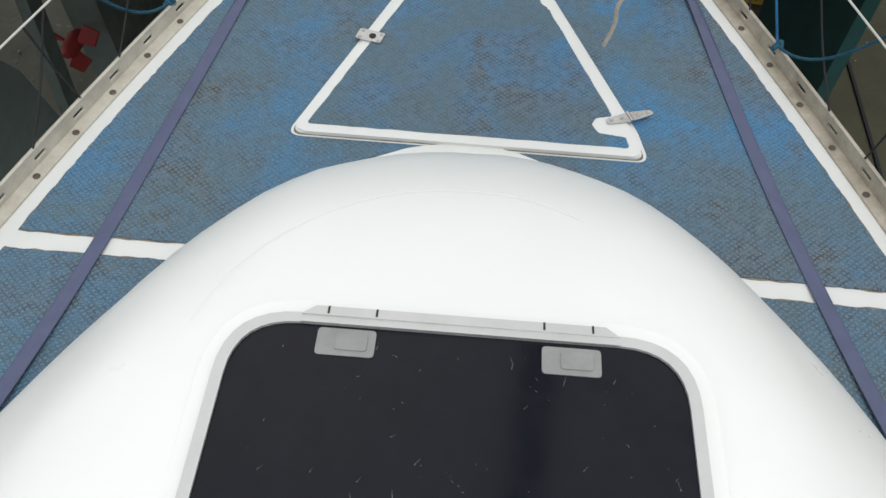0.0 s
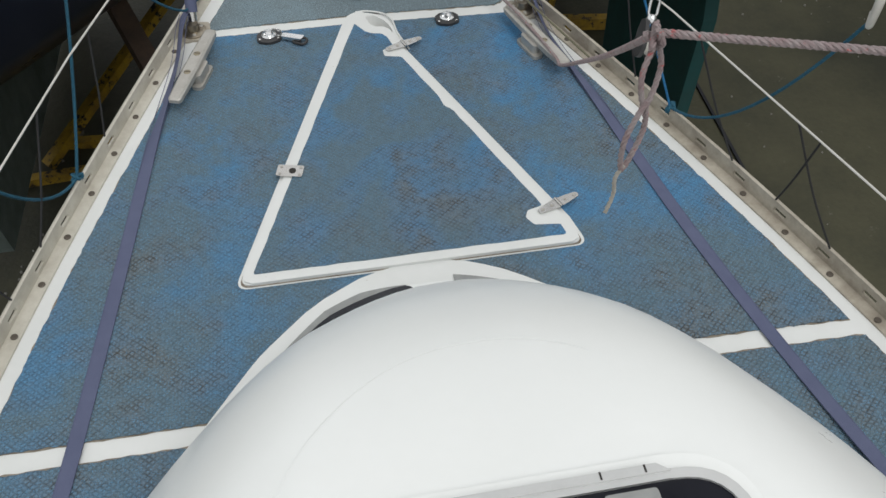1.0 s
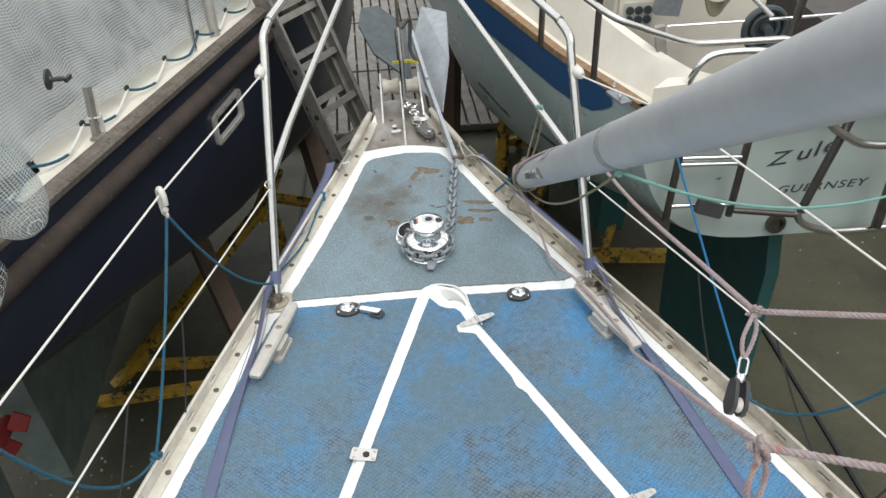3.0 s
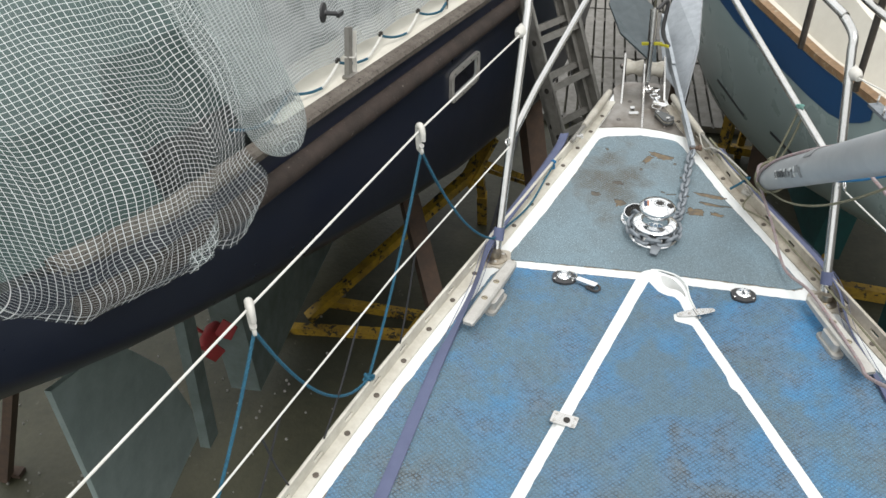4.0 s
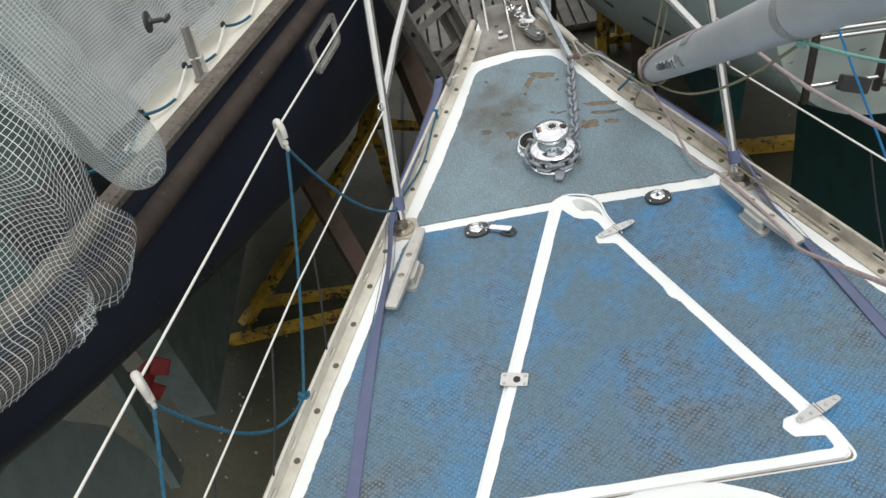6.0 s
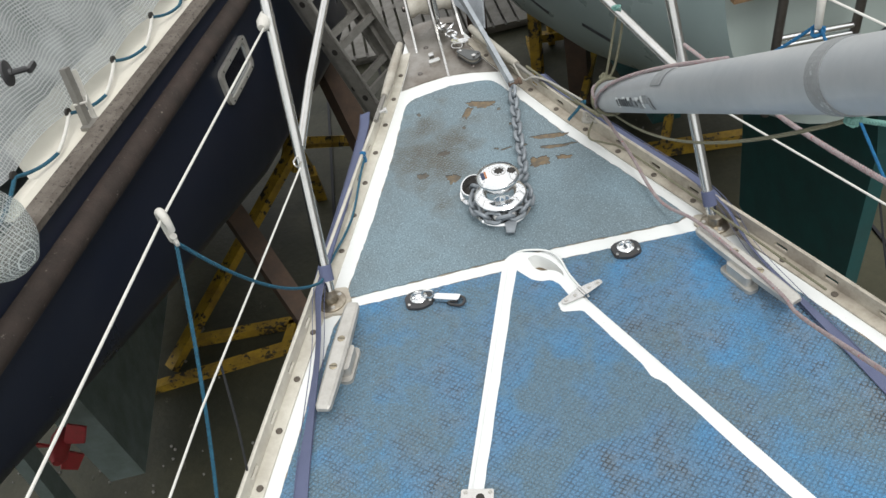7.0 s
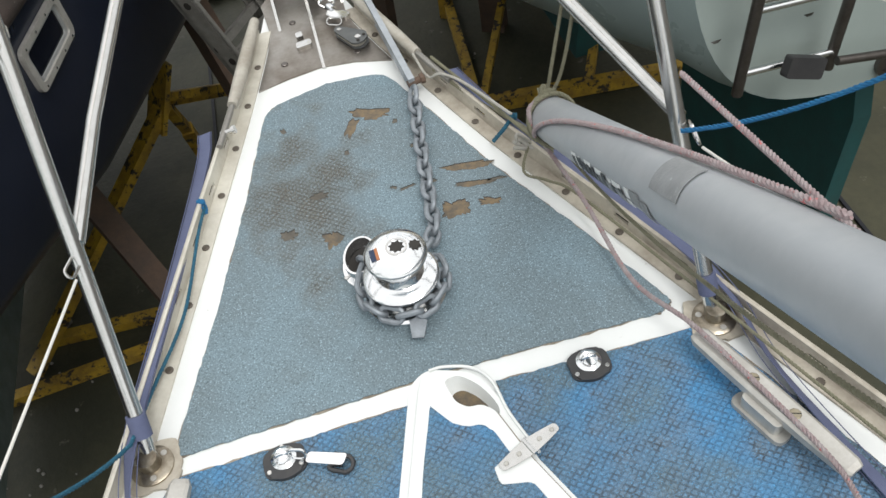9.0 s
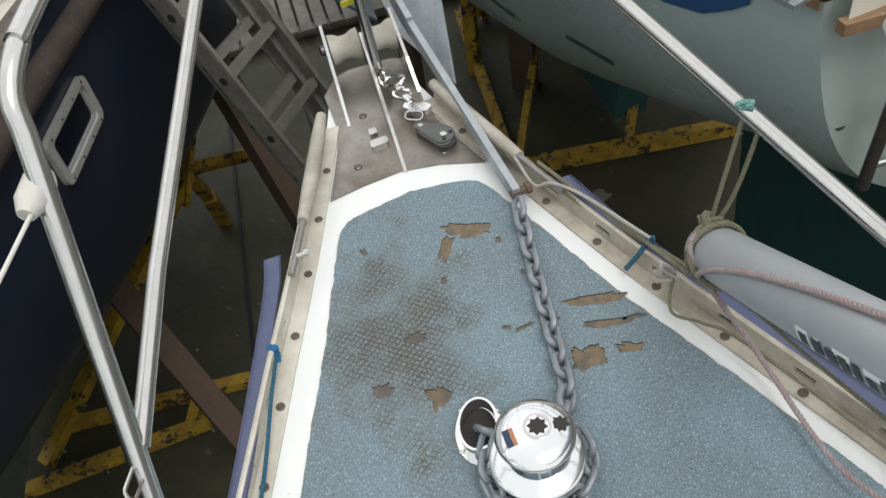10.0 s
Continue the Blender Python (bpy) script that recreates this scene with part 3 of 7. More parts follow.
# aluminium toe rails: screwed flange, slotted upright web, rolled top
for side in (-1, 1):
    bm = bmesh.new()
    ys = span_y(AFT, 1.18, 0.04)
    profile = ((0.0, 0.0), (0.0, 0.005), (-0.03, 0.007), (-0.03, 0.0))
    rows = [[bm.verts.new(edge(side, y, i - 0.001, z)) for i, z in profile] for y in ys]
    for u, v in zip(rows, rows[1:]):
        for k in range(4):
            bm.faces.new((u[k], u[(k + 1) % 4], v[(k + 1) % 4], v[k]))
    RM = RAIL if side < 0 else RAIL_WORN
    rail = part("toe_rail", bm, RM, sailboat, "cream aluminium toe rail with slots and screws")
    bm = bmesh.new()
    for z0, z1, i0, i1 in ((0.005, 0.017, -0.03, -0.036), (0.028, 0.042, -0.031, -0.038)):
        rows = [[bm.verts.new(edge(side, y, i, z)) for i, z in ((i0, z0), (i0, z1), (i1, z1), (i1, z0))] for y in ys]
        for u, v in zip(rows, rows[1:]):
            for k in range(4):
                bm.faces.new((u[k], u[(k + 1) % 4], v[(k + 1) % 4], v[k]))
    y = AFT
    while y < 1.1:
        a, b = y, min(y + 0.095, 1.15)
        rows = [[bm.verts.new(edge(side, q, i, z)) for i, z in ((-0.03, 0.016), (-0.031, 0.029), (-0.037, 0.029), (-0.036, 0.016))] for q in span_y(a, b, 0.04)]
        for u, v in zip(rows, rows[1:]):
            for k in range(4):
                bm.faces.new((u[k], u[(k + 1) % 4], v[(k + 1) % 4], v[k]))
        bm.faces.new(rows[0])
        bm.faces.new(rows[-1][::-1])
        y += 0.13
    part("slotted_web", bm, RM, rail)
    bm = bmesh.new()
    sweep(bm, [edge(side, y, -0.035, 0.043) for y in ys], 0.005, 6)
    part("rail_bead", bm, RM, rail)
    y = -1.75
    while y < 1.15:
        bm = bmesh.new()
        screw_head(bm, edge(side, y, -0.014, 0.006), 0.0078, 0.0035)
        part("screw", bm, SCREW, rail)
        y += 0.133
    # white plastic guard tubes over the rail at the bow
    bm = bmesh.new()
    sweep(bm, [edge(side, y, -0.028, 0.05) for y in span_y(0.87, 1.17)], lambda t: 0.0155 - 0.004 * abs(2 * t - 1) ** 3, 12)
    part("rail_guard", bm, GUARD, sailboat, "split white plastic tube over the rail", True)
    bm = bmesh.new()
    sweep(bm, [edge(side, y, -0.028, 0.05) for y in span_y(0.745, 0.9)], 0.007, 8)
    part("guard_rod", bm, ALU, sailboat, "", True)

# bow plate of stained stainless steel with roller cheeks and roller
bm = bmesh.new()
plate_edge = lambda side, a, b: [tuple(edge(side, y, 0.003 - 0.045 * max(0, y - 1.15) / 0.15)[:2]) for y in span_y(a, b)]
prism(bm, plate_edge(-1, 0.955, 1.3) + [(-0.085, 1.36), (-0.05, 1.375), (0.05, 1.375), (0.085, 1.36)] + plate_edge(1, 1.3, 0.935) + [(0.06, 0.968), (-0.02, 0.982), (-0.1, 0.972)], -0.02, 0.004)
bow_plate = part("bow_plate", bm, PLATE, sailboat, "stained stainless steel bow plate")
for x, y in ((-0.1, 1.03), (0.075, 1.0), (-0.055, 1.19)):
    bm = bmesh.new()
    screw_head(bm, (x, y, 0.004), 0.0085, 0.003)
    part("bolt_head", bm, OXIDE, bow_plate)
for x0, x1, y0, y1, z1 in ((-0.09, -0.085, 1.17, 1.42, 0.118), (-0.012, -0.002, 0.975, 1.4, 0.085), (0.082, 0.076, 1.22, 1.42, 0.115)):
    bm = bmesh.new()
    plate(bm, [(x0, y0, 0.004), (x0 * 0.5 + x1 * 0.5, y1 - 0.1, 0.006), (x1, y1 - 0.01, 0.03), (x1, y1 + 0.02, z1 * 0.75), (x1, y1 - 0.015, z1), (x0 * 0.6 + x1 * 0.4, y0 + (y1 - y0) * 0.35, z1 * 0.45)], 0.007)
    part("roller_cheek", bm, STEEL, bow_plate, "polished steel cheek plate")
for x in (-0.045, 0.037):
    bm = bmesh.new()
    lathe(bm, [(0.014, -0.036), (0.036, -0.034), (0.034, -0.022), (0.027, -0.008), (0.027, 0.008), (0.034, 0.022), (0.036, 0.034), (0.014, 0.036)], (x, 1.36, 0.075), 24, (1, 0, 0))
    part("bow_roller", bm, GUARD, bow_plate, "grooved dirty white nylon roller", True)
bm = bmesh.new()
lathe(bm, [(0.008, -0.006), (0.012, -0.004), (0.012, 0.004), (0.006, 0.008)], (-0.094, 1.37, 0.075), 12, (-1, 0, 0))
part("roller_pin", bm, OXIDE, bow_plate, "", True)
bm = bmesh.new()
prism(bm, rounded([(-0.062, 1.066), (-0.022, 1.072), (-0.024, 1.094), (-0.06, 1.09)], 0.007), 0.004, 0.013)
prism(bm, rounded([(-0.056, 1.1), (-0.038, 1.102), (-0.04, 1.122), (-0.056, 1.12)], 0.004), 0.004, 0.02)
part("keeper_lug", bm, STEEL, bow_plate)

# forehatch: three-sided lid with a white rim, studded panel, finger notch, hinges and hasp
hatch = thing("fore_hatch", (0.02, -0.5, 0), "three-sided deck hatch with white rim and blue studded panel, closed", "hatch")
NOTCH = [(0.085, -0.03), (0.068, -0.014), (0.046, -0.012), (0.03, 0.004), (0.024, 0.035), (0.022, 0.062), (0.008, 0.076), (-0.008, 0.072), (-0.022, 0.045)]
LID = [(-0.358, -0.901), (0.414, -0.902), (0.394, -0.835), (0.112, -0.125)] + NOTCH
lip = [(-0.369, -0.907), (0.425, -0.908), (0.405, -0.82), (0.124, -0.13), (0.1, -0.005), (0.076, 0.055), (0.0, 0.086), (-0.034, 0.066)]
bm = bmesh.new()
prism(bm, keyhole(rounded(lip, [0.035, 0.03, 0, 0, 0.02, 0.03, 0.03, 0.02]), WELL), 0.0, 0.0055)
part("hatch_lip", bm, GEL, hatch, "raised white lip moulded round the lid")
# flat grey strip on the lip; the groove's shade is put into its colour
bm = bmesh.new()
GAP_X = lambda x, y: (x + (0.0 if y > -0.03 else 0.004 if x > mid(y) + 0.03 else -0.004), y - (0.003 if y < -0.85 else 0))
prism(bm, rounded([GAP_X(*q) for q in LID], [0.03, 0.025, 0, 0.01, 0.01, 0.008, 0.008, 0.01, 0, 0.006, 0.008, 0.008, 0.01]), 0.0056, 0.0062)
part("gap", bm, RAIL_GRIME, hatch, "grey strip with the gap's shade painted round the lid")
bm = bmesh.new()
sweep(bm, curve_points([(0.128, -0.12, 0.006), (0.106, -0.04, 0.007), (0.098, 0.025, 0.007), (0.074, 0.062, 0.007), (0.03, 0.08, 0.007), (0.004, 0.082, 0.006)], 6), 0.0028, 10)
part("notch_lip", bm, GEL, hatch, "rolled white lip round the finger notch", True)
bm = bmesh.new()
top = prism(bm, rounded(LID, [0.03, 0.025, 0, 0.01, 0.01, 0.008, 0.008, 0.01, 0, 0.006, 0.008, 0.008, 0.01]), 0.004, 0.015)
bmesh.ops.bevel(bm, geom=list(top.edges), offset=0.004, segments=2, affect="EDGES")
part("hatch_rim", bm, GEL, hatch, "white painted rim")
INNER = [(-0.326, -0.877), (0.38, -0.878), (0.376, -0.846), (0.318, -0.84), (0.30, -0.815), (0.312, -0.79), (0.348, -0.782), (0.2, -0.41), (0.182, -0.392), (0.176, -0.355), (0.1, -0.165), (0.055, -0.155), (0.052, -0.125), (0.086, -0.112), (0.072, -0.066), (0.058, -0.05), (0.034, -0.046), (0.014, -0.032), (-0.012, 0.012)]
mat_panel(rounded(INNER, 0.006, 2), BLUE_MAT, "blue studded panel set in the lid", 11, 0.0165, hatch, "hatch_panel")
bm = bmesh.new()
hi = [bm.verts.new((x, y, 0.005)) for x, y in WELL]
mid_ring = [bm.verts.new((0.056 + (x - 0.056) * 0.93, 0.008 + (y - 0.008) * 0.93, -0.016)) for x, y in WELL]
lo = [bm.verts.new((0.056 + (x - 0.056) * 0.78, 0.008 + (y - 0.008) * 0.78, -0.028)) for x, y in WELL]
for u, v in ((hi, mid_ring), (mid_ring, lo)):
    for k in range(len(u)):
        bm.faces.new((u[k], u[(k + 1) % len(u)], v[(k + 1) % len(u)], v[k]))
part("finger_notch", bm, GEL_DOME, hatch, "white moulded well of the finger notch", True)
bm = bmesh.new()
prism(bm, [(0.056 + (x - 0.056) * 0.8, 0.008 + (y - 0.008) * 0.8) for x, y in WELL], -0.0295, -0.0275)
part("rust_stain", bm, BARE, hatch, "rusty brown base of the notch")
for cx, cy, ang in ((0.386, -0.783, 22), (0.115, -0.112, 20)):
    m = pose(cx, cy, 0.0175, 0, 0, ang)
    bm = bmesh.new()
    for sgn in (-1, 1):
        prism(bm, rounded([(sgn * 0.003, -0.014), (sgn * 0.03, -0.011), (sgn * 0.056, -0.007), (sgn * 0.056, 0.007), (sgn * 0.03, 0.011), (sgn * 0.003, 0.014)], [0, 0, 0.008, 0.008, 0, 0]), 0, 0.0025)
    bmesh.ops.transform(bm, matrix=m, verts=bm.verts)
    hinge = part("hinge", bm, STEEL, hatch, "stainless strap hinge")
    bm = bmesh.new()
    sweep(bm, [m @ Vector((0, -0.015, 0.002)), m @ Vector((0, 0.015, 0.002))], 0.0042, 8)
    part("hinge_pin", bm, STEEL, hinge)
    for u in (-0.045, -0.02, 0.02, 0.045):
        bm = bmesh.new()
        screw_head(bm, m @ Vector((u, 0, 0.0022)), 0.0042, 0.0022)
        part("screw", bm, DEALUM, hinge)
m = pose(-0.226, -0.57, 0.0175, 0, 0, -14)
bm = bmesh.new()
prism(bm, rounded([(-0.034, -0.019), (0.03, -0.019), (0.03, 0.019), (-0.034, 0.019)], 0.005), 0, 0.003)
bmesh.ops.transform(bm, matrix=m, verts=bm.verts)
hasp = part("hasp_plate", bm, STEEL, hatch, "stainless hasp plate")
bm = bmesh.new()
lathe(bm, [(0.008, 0.003), (0.0085, 0.0045), (0.006, 0.0045)], m @ Vector((0.004, 0, 0)), 16)
part("key_hole", bm, HOLE, hasp)
for u, v in ((-0.025, -0.012), (-0.025, 0.012), (0.023, -0.012), (0.023, 0.012)):
    bm = bmesh.new()
    screw_head(bm, m @ Vector((u, v, 0.003)), 0.0038, 0.002)
    part("screw", bm, DEALUM, hasp)

# coachroof front: moulded hood over two smoked front windows, and a smoked roof window
roof = thing("coachroof", (0.08, -1.9, 0), "smooth white moulded coachroof front with smoked front windows", "cabin roof")
VX, VY = 0.05, -1.012


def rim_edge(x, out=0.0):
    dx = x - VX
    return VY + out - 1.02 * dx * dx - 0.3 * dx ** 4


def hood_edge(x):
    """The brow of the hood, set back a little on both sides."""
    return rim_edge(x, -float(np.interp(x, (-0.7, -0.45, -0.3, -0.15, 0.0, 0.08, 0.2, 0.35, 0.6), (0.03, 0.03, 0.032, 0.022, 0.009, 0.006, 0.01, 0.008, 0.0))))


def fullness(x):
    """How slowly the shoulders of the hood fall away."""
    return float(np.interp(x - VX, (-0.7, -0.5, -0.25, -0.1, 0.1, 0.3, 0.45, 0.7), (1.1, 0.65, -0.5, -0.2, 0.1, 0.0, 0.5, 1.0)))


def swell(x):
    """How much more steeply the shoulders rise than the middle."""
    return float(np.interp(x - VX, (-0.7, -0.5, -0.33, -0.15, 0.0, 0.12, 0.25, 0.45), (0.0, 0.04, 0.13, 0.11, 0.05, 0.1, 0.1, 0.0)))


def hood_height(d):
    return float(np.interp(d, (0, 0.02, 0.1, 0.2, 0.3, 0.42, 0.55, 0.75, 1.2), (0.07, 0.105, 0.205, 0.305, 0.38, 0.445, 0.488, 0.515, 0.53)))


band = [(x, rim_edge(x) + max(0.0, 0.118 - 0.5 * (x - 0.0) ** 2)) for x in [-0.46 + 0.04 * k for k in range(24)]]
bm = bmesh.new()
prism(bm, ragged([(x, y) for x, y in band] + [(0.52, -1.6), (-0.45, -1.6)], 0.03, 0.0015, 4), 0.0, 0.0075)
part("white_band", bm, GEL, roof, "white painted deck band")
xs = [VX + 1.0 * math.sin(math.pi / 2 * k / 32) * 0.86 for k in range(-32, 33)]


def skirt_out(x):
    return float(np.interp(x, (-0.8, -0.45, -0.30, -0.18, 0.0, 0.1, 0.31, 0.5, 0.9), (-0.01, -0.008, 0.0, 0.046, 0.054, 0.05, 0.043, 0.02, 0.0)))


def under_brow(stations, lift):
    """Sloping strip that runs from the deck up under the brow; stations: x, inset of its two long edges."""
    mesh = bmesh.new()
    rows = []
    for x, inset in stations:
        inner = hood_edge(x) - 0.03
        width = rim_edge(x, skirt_out(x)) - inner
        y0, y1 = inner + width * inset, inner + width * (1 - 0.9 * inset)
        rise = [(y, 0.012 + 0.038 * (inner + width - y) / width + lift) for y in (y0, y1)]
        rows.append([mesh.verts.new(c) for c in ((x, y0, 0.002), (x, *rise[0]), (x, *rise[1]), (x, y1, 0.002))])
    for u, v in zip(rows, rows[1:]):
        for k in range(3):
            mesh.faces.new((u[k], u[k + 1], v[k + 1], v[k]))
    mesh.faces.new(rows[0])
    mesh.faces.new(rows[-1][::-1])
    return mesh


part("skirt", under_brow([(x, 0.0) for x in xs], 0.0), GEL_DOME, roof, "white skirt under the brow")
# two smoked window strips with rounded inner ends
ROUNDED = ((0.0, 0.34), (0.004, 0.2), (0.01, 0.1), (0.02, 0.03))
for end, far, way in ((0.016, -0.72, -1), (0.106, 0.8, 1)):
    stations = [(end + way * d, inset) for d, inset in ROUNDED]
    stations += [(end + way * (0.02 + (abs(far - end) - 0.02) * k / 26), 0.0) for k in range(1, 27)]
    part("front_window", under_brow(stations, 0.004), SMOKE_STRIP, roof, "glossy black smoked window strip under the brow")
bm = bmesh.new()
ds = (0.0, 0.004, 0.012, 0.03, 0.06, 0.10, 0.14, 0.18, 0.215, 0.23, 0.26, 0.32, 0.42, 0.6, 0.85, 1.2, 1.7)
grid = []
for x in xs:
    col = [bm.verts.new((x, hood_edge(x), 0.036))]
    for d in ds:
        steep = math.sqrt(1 + (2.2 * (x - VX)) ** 2)
        lift = hood_height((d + swell(x) * min(d, 0.2)) / steep ** fullness(x)) - (0.012 if d == 0 else 0.004 if d == 0.004 else 0.0)
        col.append(bm.verts.new((x, max(hood_edge(x) - d, -2.86 - 0.002 * d), lift)))
    grid.append(col)
for u, v in zip(grid, grid[1:]):
    for k in range(len(ds)):
        bm.faces.new((u[k], u[k + 1], v[k + 1], v[k]))
hood = part("hood", bm, GEL_DOME, roof, "", True)


def on_hood(x, y, lift=0.0006):
    d = hood_edge(x) - y
    return Vector((x, y, hood_height((d + swell(x) * min(d, 0.2)) / math.sqrt(1 + (2.2 * (x - VX)) ** 2) ** fullness(x)) + lift))


bm = bmesh.new()
arc = [on_hood(VX + 0.33 * math.sin(a), -1.83 + 0.42 * math.cos(a) * (1.0 if abs(a) < 9 else 0)) for a in [-1.25 + 0.05 * k for k in range(36)]]
sweep(bm, arc, 0.0004, 5)
part("moulding_crease", bm, GEL_DOME, hood, "faint crease in the white moulding", True)
bm = bmesh.new()
lipx = [-0.46 + 0.02 * k for k in range(24)]
rows = [[bm.verts.new((x, rim_edge(x, skirt_out(x) + o), z)) for o, z in ((-0.001, 0.004), (-0.001, 0.0145), (0.003 + 0.019 * min(1.0, (23 - k) / 5), 0.011), (0.004 + 0.019 * min(1.0, (23 - k) / 5), 0.004))] for k, x in enumerate(lipx)]
for u, v in zip(rows, rows[1:]):
    for k in range(3):
        bm.faces.new((u[k], u[k + 1], v[k + 1], v[k]))
bm.faces.new(rows[0])
bm.faces.new(rows[-1][::-1])
part("window_lip", bm, FROST, roof, "grey lip beside the smoked window strip", True)
bm = bmesh.new()
rows = [[bm.verts.new((x, rim_edge(x, skirt_out(x) + o), z)) for o, z in ((-0.001, 0.004), (-0.001, 0.0145), (0.003 + 0.016 * (14 - k) / 14, 0.011), (0.004 + 0.016 * (14 - k) / 14, 0.004))] for k, x in enumerate([0.106 + 0.016 * k for k in range(15)])]
for u, v in zip(rows, rows[1:]):
    for k in range(3):
        bm.faces.new((u[k], u[k + 1], v[k + 1], v[k]))
bm.faces.new(rows[0])
bm.faces.new(rows[-1][::-1])
part("window_lip", bm, FROST, roof, "grey lip beside the smoked window strip", True)

WX, WY0, WY1 = 0.052, -1.69, -2.3
SLOPE = -1.0


def on_window(x, y, z):
    return Matrix.Translation((WX, WY0, 0.512)) @ pose(0, 0, 0, SLOPE, 0, 0.5) @ Vector((x, y, z))


def window_prism(outline, z0, z1):
    bm = bmesh.new()
    prism(bm, outline, z0, z1)
    for v in bm.verts:
        v.co = on_window(*v.co)
    return bm


def ring_prism(outer, inner, z0, z1):
    bm = bmesh.new()
    n = len(outer)
    vs = [[bm.verts.new(on_window(x, y, z)) for x, y in line] for line, z in ((outer, z0), (outer, z1), (inner, z1), (inner, z0))]
    for a, b in ((0, 1), (1, 2), (2, 3), (3, 0)):
        for k in range(n):
            bm.faces.new((vs[a][k], vs[a][(k + 1) % n], vs[b][(k + 1) % n], vs[b][k]))
    return bm


def rect(w, y0, y1):
    return [(-w, y1), (w, y1), (w, y0), (-w, y0)]


roof_window = thing("roof_window", tuple(on_window(0, -0.3, 0)), "smoked acrylic roof window in a silver frame, closed", "window")
part("base_moulding", ring_prism(rounded(rect(0.285, 0.025, -0.62), 0.11, 8), rounded(rect(0.23, -0.02, -0.56), 0.09, 8), -0.09, 0.001), GEL_DOME, roof_window, "raised white moulding", False)
part("window_frame", ring_prism(rounded(rect(0.265, 0.0, -0.59), 0.085, 8), rounded(rect(0.252, -0.013, -0.577), 0.073, 8), -0.02, 0.013), FRAME, roof_window, "silver aluminium frame")
part("pane", window_prism(rounded(rect(0.254, -0.011, -0.579), 0.075, 8), -0.015, 0.009), SMOKED, roof_window, "scratched smoked acrylic pane")
bm = window_prism([(-0.18, -0.004), (-0.165, 0.008), (0.165, 0.008), (0.18, -0.004)], 0.01, 0.017)
part("hinge_bar", bm, FRAME, roof_window, "silver hinge bar")
bm = window_prism([(-0.18, -0.013), (0.18, -0.013), (0.18, -0.004), (-0.18, -0.004)], 0.01, 0.0145)
part("hinge_strip", bm, FRAME, roof_window)
for u in (-0.15, -0.095, 0.095, 0.15):
    bm = window_prism([(u - 0.0012, -0.002), (u + 0.0012, -0.002), (u + 0.0012, 0.008), (u - 0.0012, 0.008)], 0.0168, 0.0176)
    part("hinge_joint", bm, HOLE, roof_window)
for u in (-0.126, 0.126):
    bm = window_prism(rounded(rect(0.033, -0.018, -0.053), 0.005, 3), 0.0092, 0.0105)
    bmesh.ops.translate(bm, verts=bm.verts, vec=(u, 0, 0))
    hb = part("latch_block", bm, FROST, roof_window, "frosted grey latch seen through the pane")
    bm = window_prism(rounded(rect(0.018, -0.024, -0.046), 0.004, 3), 0.0106, 0.012)
    bmesh.ops.translate(bm, verts=bm.verts, vec=(u + 0.006, 0, 0))
    part("latch_centre", bm, FROST, hb)
rnd = random.Random(8)
bm = bmesh.new()
for k in range(170):
    a = Vector((rnd.uniform(-0.24, 0.24), rnd.uniform(-0.55, -0.03), 0.0096))
    ang, ln = rnd.gauss(1.3, 0.7), 0.001 + 0.012 * rnd.random() ** 3
    d = Vector((math.cos(ang), math.sin(ang), 0))
    s = Vector((-d.y, d.x, 0)) * 0.0002
    bm.faces.new([bm.verts.new(on_window(*q)) for q in (a - s, a + d * ln, a + s)])
part("scratches", bm, FROST, roof_window, "pale scratches")

# ---- fittings on the foredeck ----
# windlass
WC = Vector((0.008, 0.258, 0.004))
windlass = thing("anchor_windlass", WC, "polished chrome upright anchor windlass with chain round its gypsy", "windlass")
bm = bmesh.new()
lathe(bm, [(0.076, 0.0), (0.076, 0.008), (0.072, 0.013), (0.05, 0.014)], WC, 48)
part("base_flange", bm, CHROME, windlass, "", True)
bm = bmesh.new()
lathe(bm, [(0.05, 0.012), (0.064, 0.02), (0.056, 0.03), (0.056, 0.036), (0.066, 0.046), (0.05, 0.05)], WC, 40)
part("chain_gypsy", bm, STEEL, windlass, "", True)
bm = bmesh.new()
lathe(bm, [(0.06, 0.046), (0.068, 0.049), (0.0685, 0.054), (0.064, 0.058), (0.05, 0.06), (0.043, 0.064), (0.0395, 0.075), (0.039, 0.088), (0.042, 0.098), (0.05, 0.104), (0.053, 0.107)], WC, 48)
part("drum", bm, CHROME, windlass, "waisted chrome drum", True)
bm = bmesh.new()
lathe(bm, [(0.053, 0.105), (0.0555, 0.109), (0.0555, 0.114), (0.05, 0.121), (0.03, 0.126), (0.012, 0.127)], WC, 48)
cap = part("top_cap", bm, CHROME, windlass, "domed chrome cap", True)
for u, v, r in ((0.005, 0.002, 0.0145), (0.035, -0.004, 0.0125)):
    bm = bmesh.new()
    star = [((r * (1.0 if k % 2 else 0.72)) * math.cos(2 * math.pi * k / 16), (r * (1.0 if k % 2 else 0.72)) * math.sin(2 * math.pi * k / 16)) for k in range(16)]
    prism(bm, star, 0.119, 0.1275 if u < 0.02 else 0.1262)
    bmesh.ops.translate(bm, verts=bm.verts, vec=WC + Vector((u, v, 0)))
    part("star_socket", bm, HOLE, cap, "dark star-shaped handle socket")
bm = bmesh.new()
lathe(bm, [(0.0195, 0.122), (0.0195, 0.1278), (0.0158, 0.1278), (0.0158, 0.122)], WC + Vector((0.005, 0.002, 0)), 28)
part("socket_ring", bm, STEEL, cap, "", True)
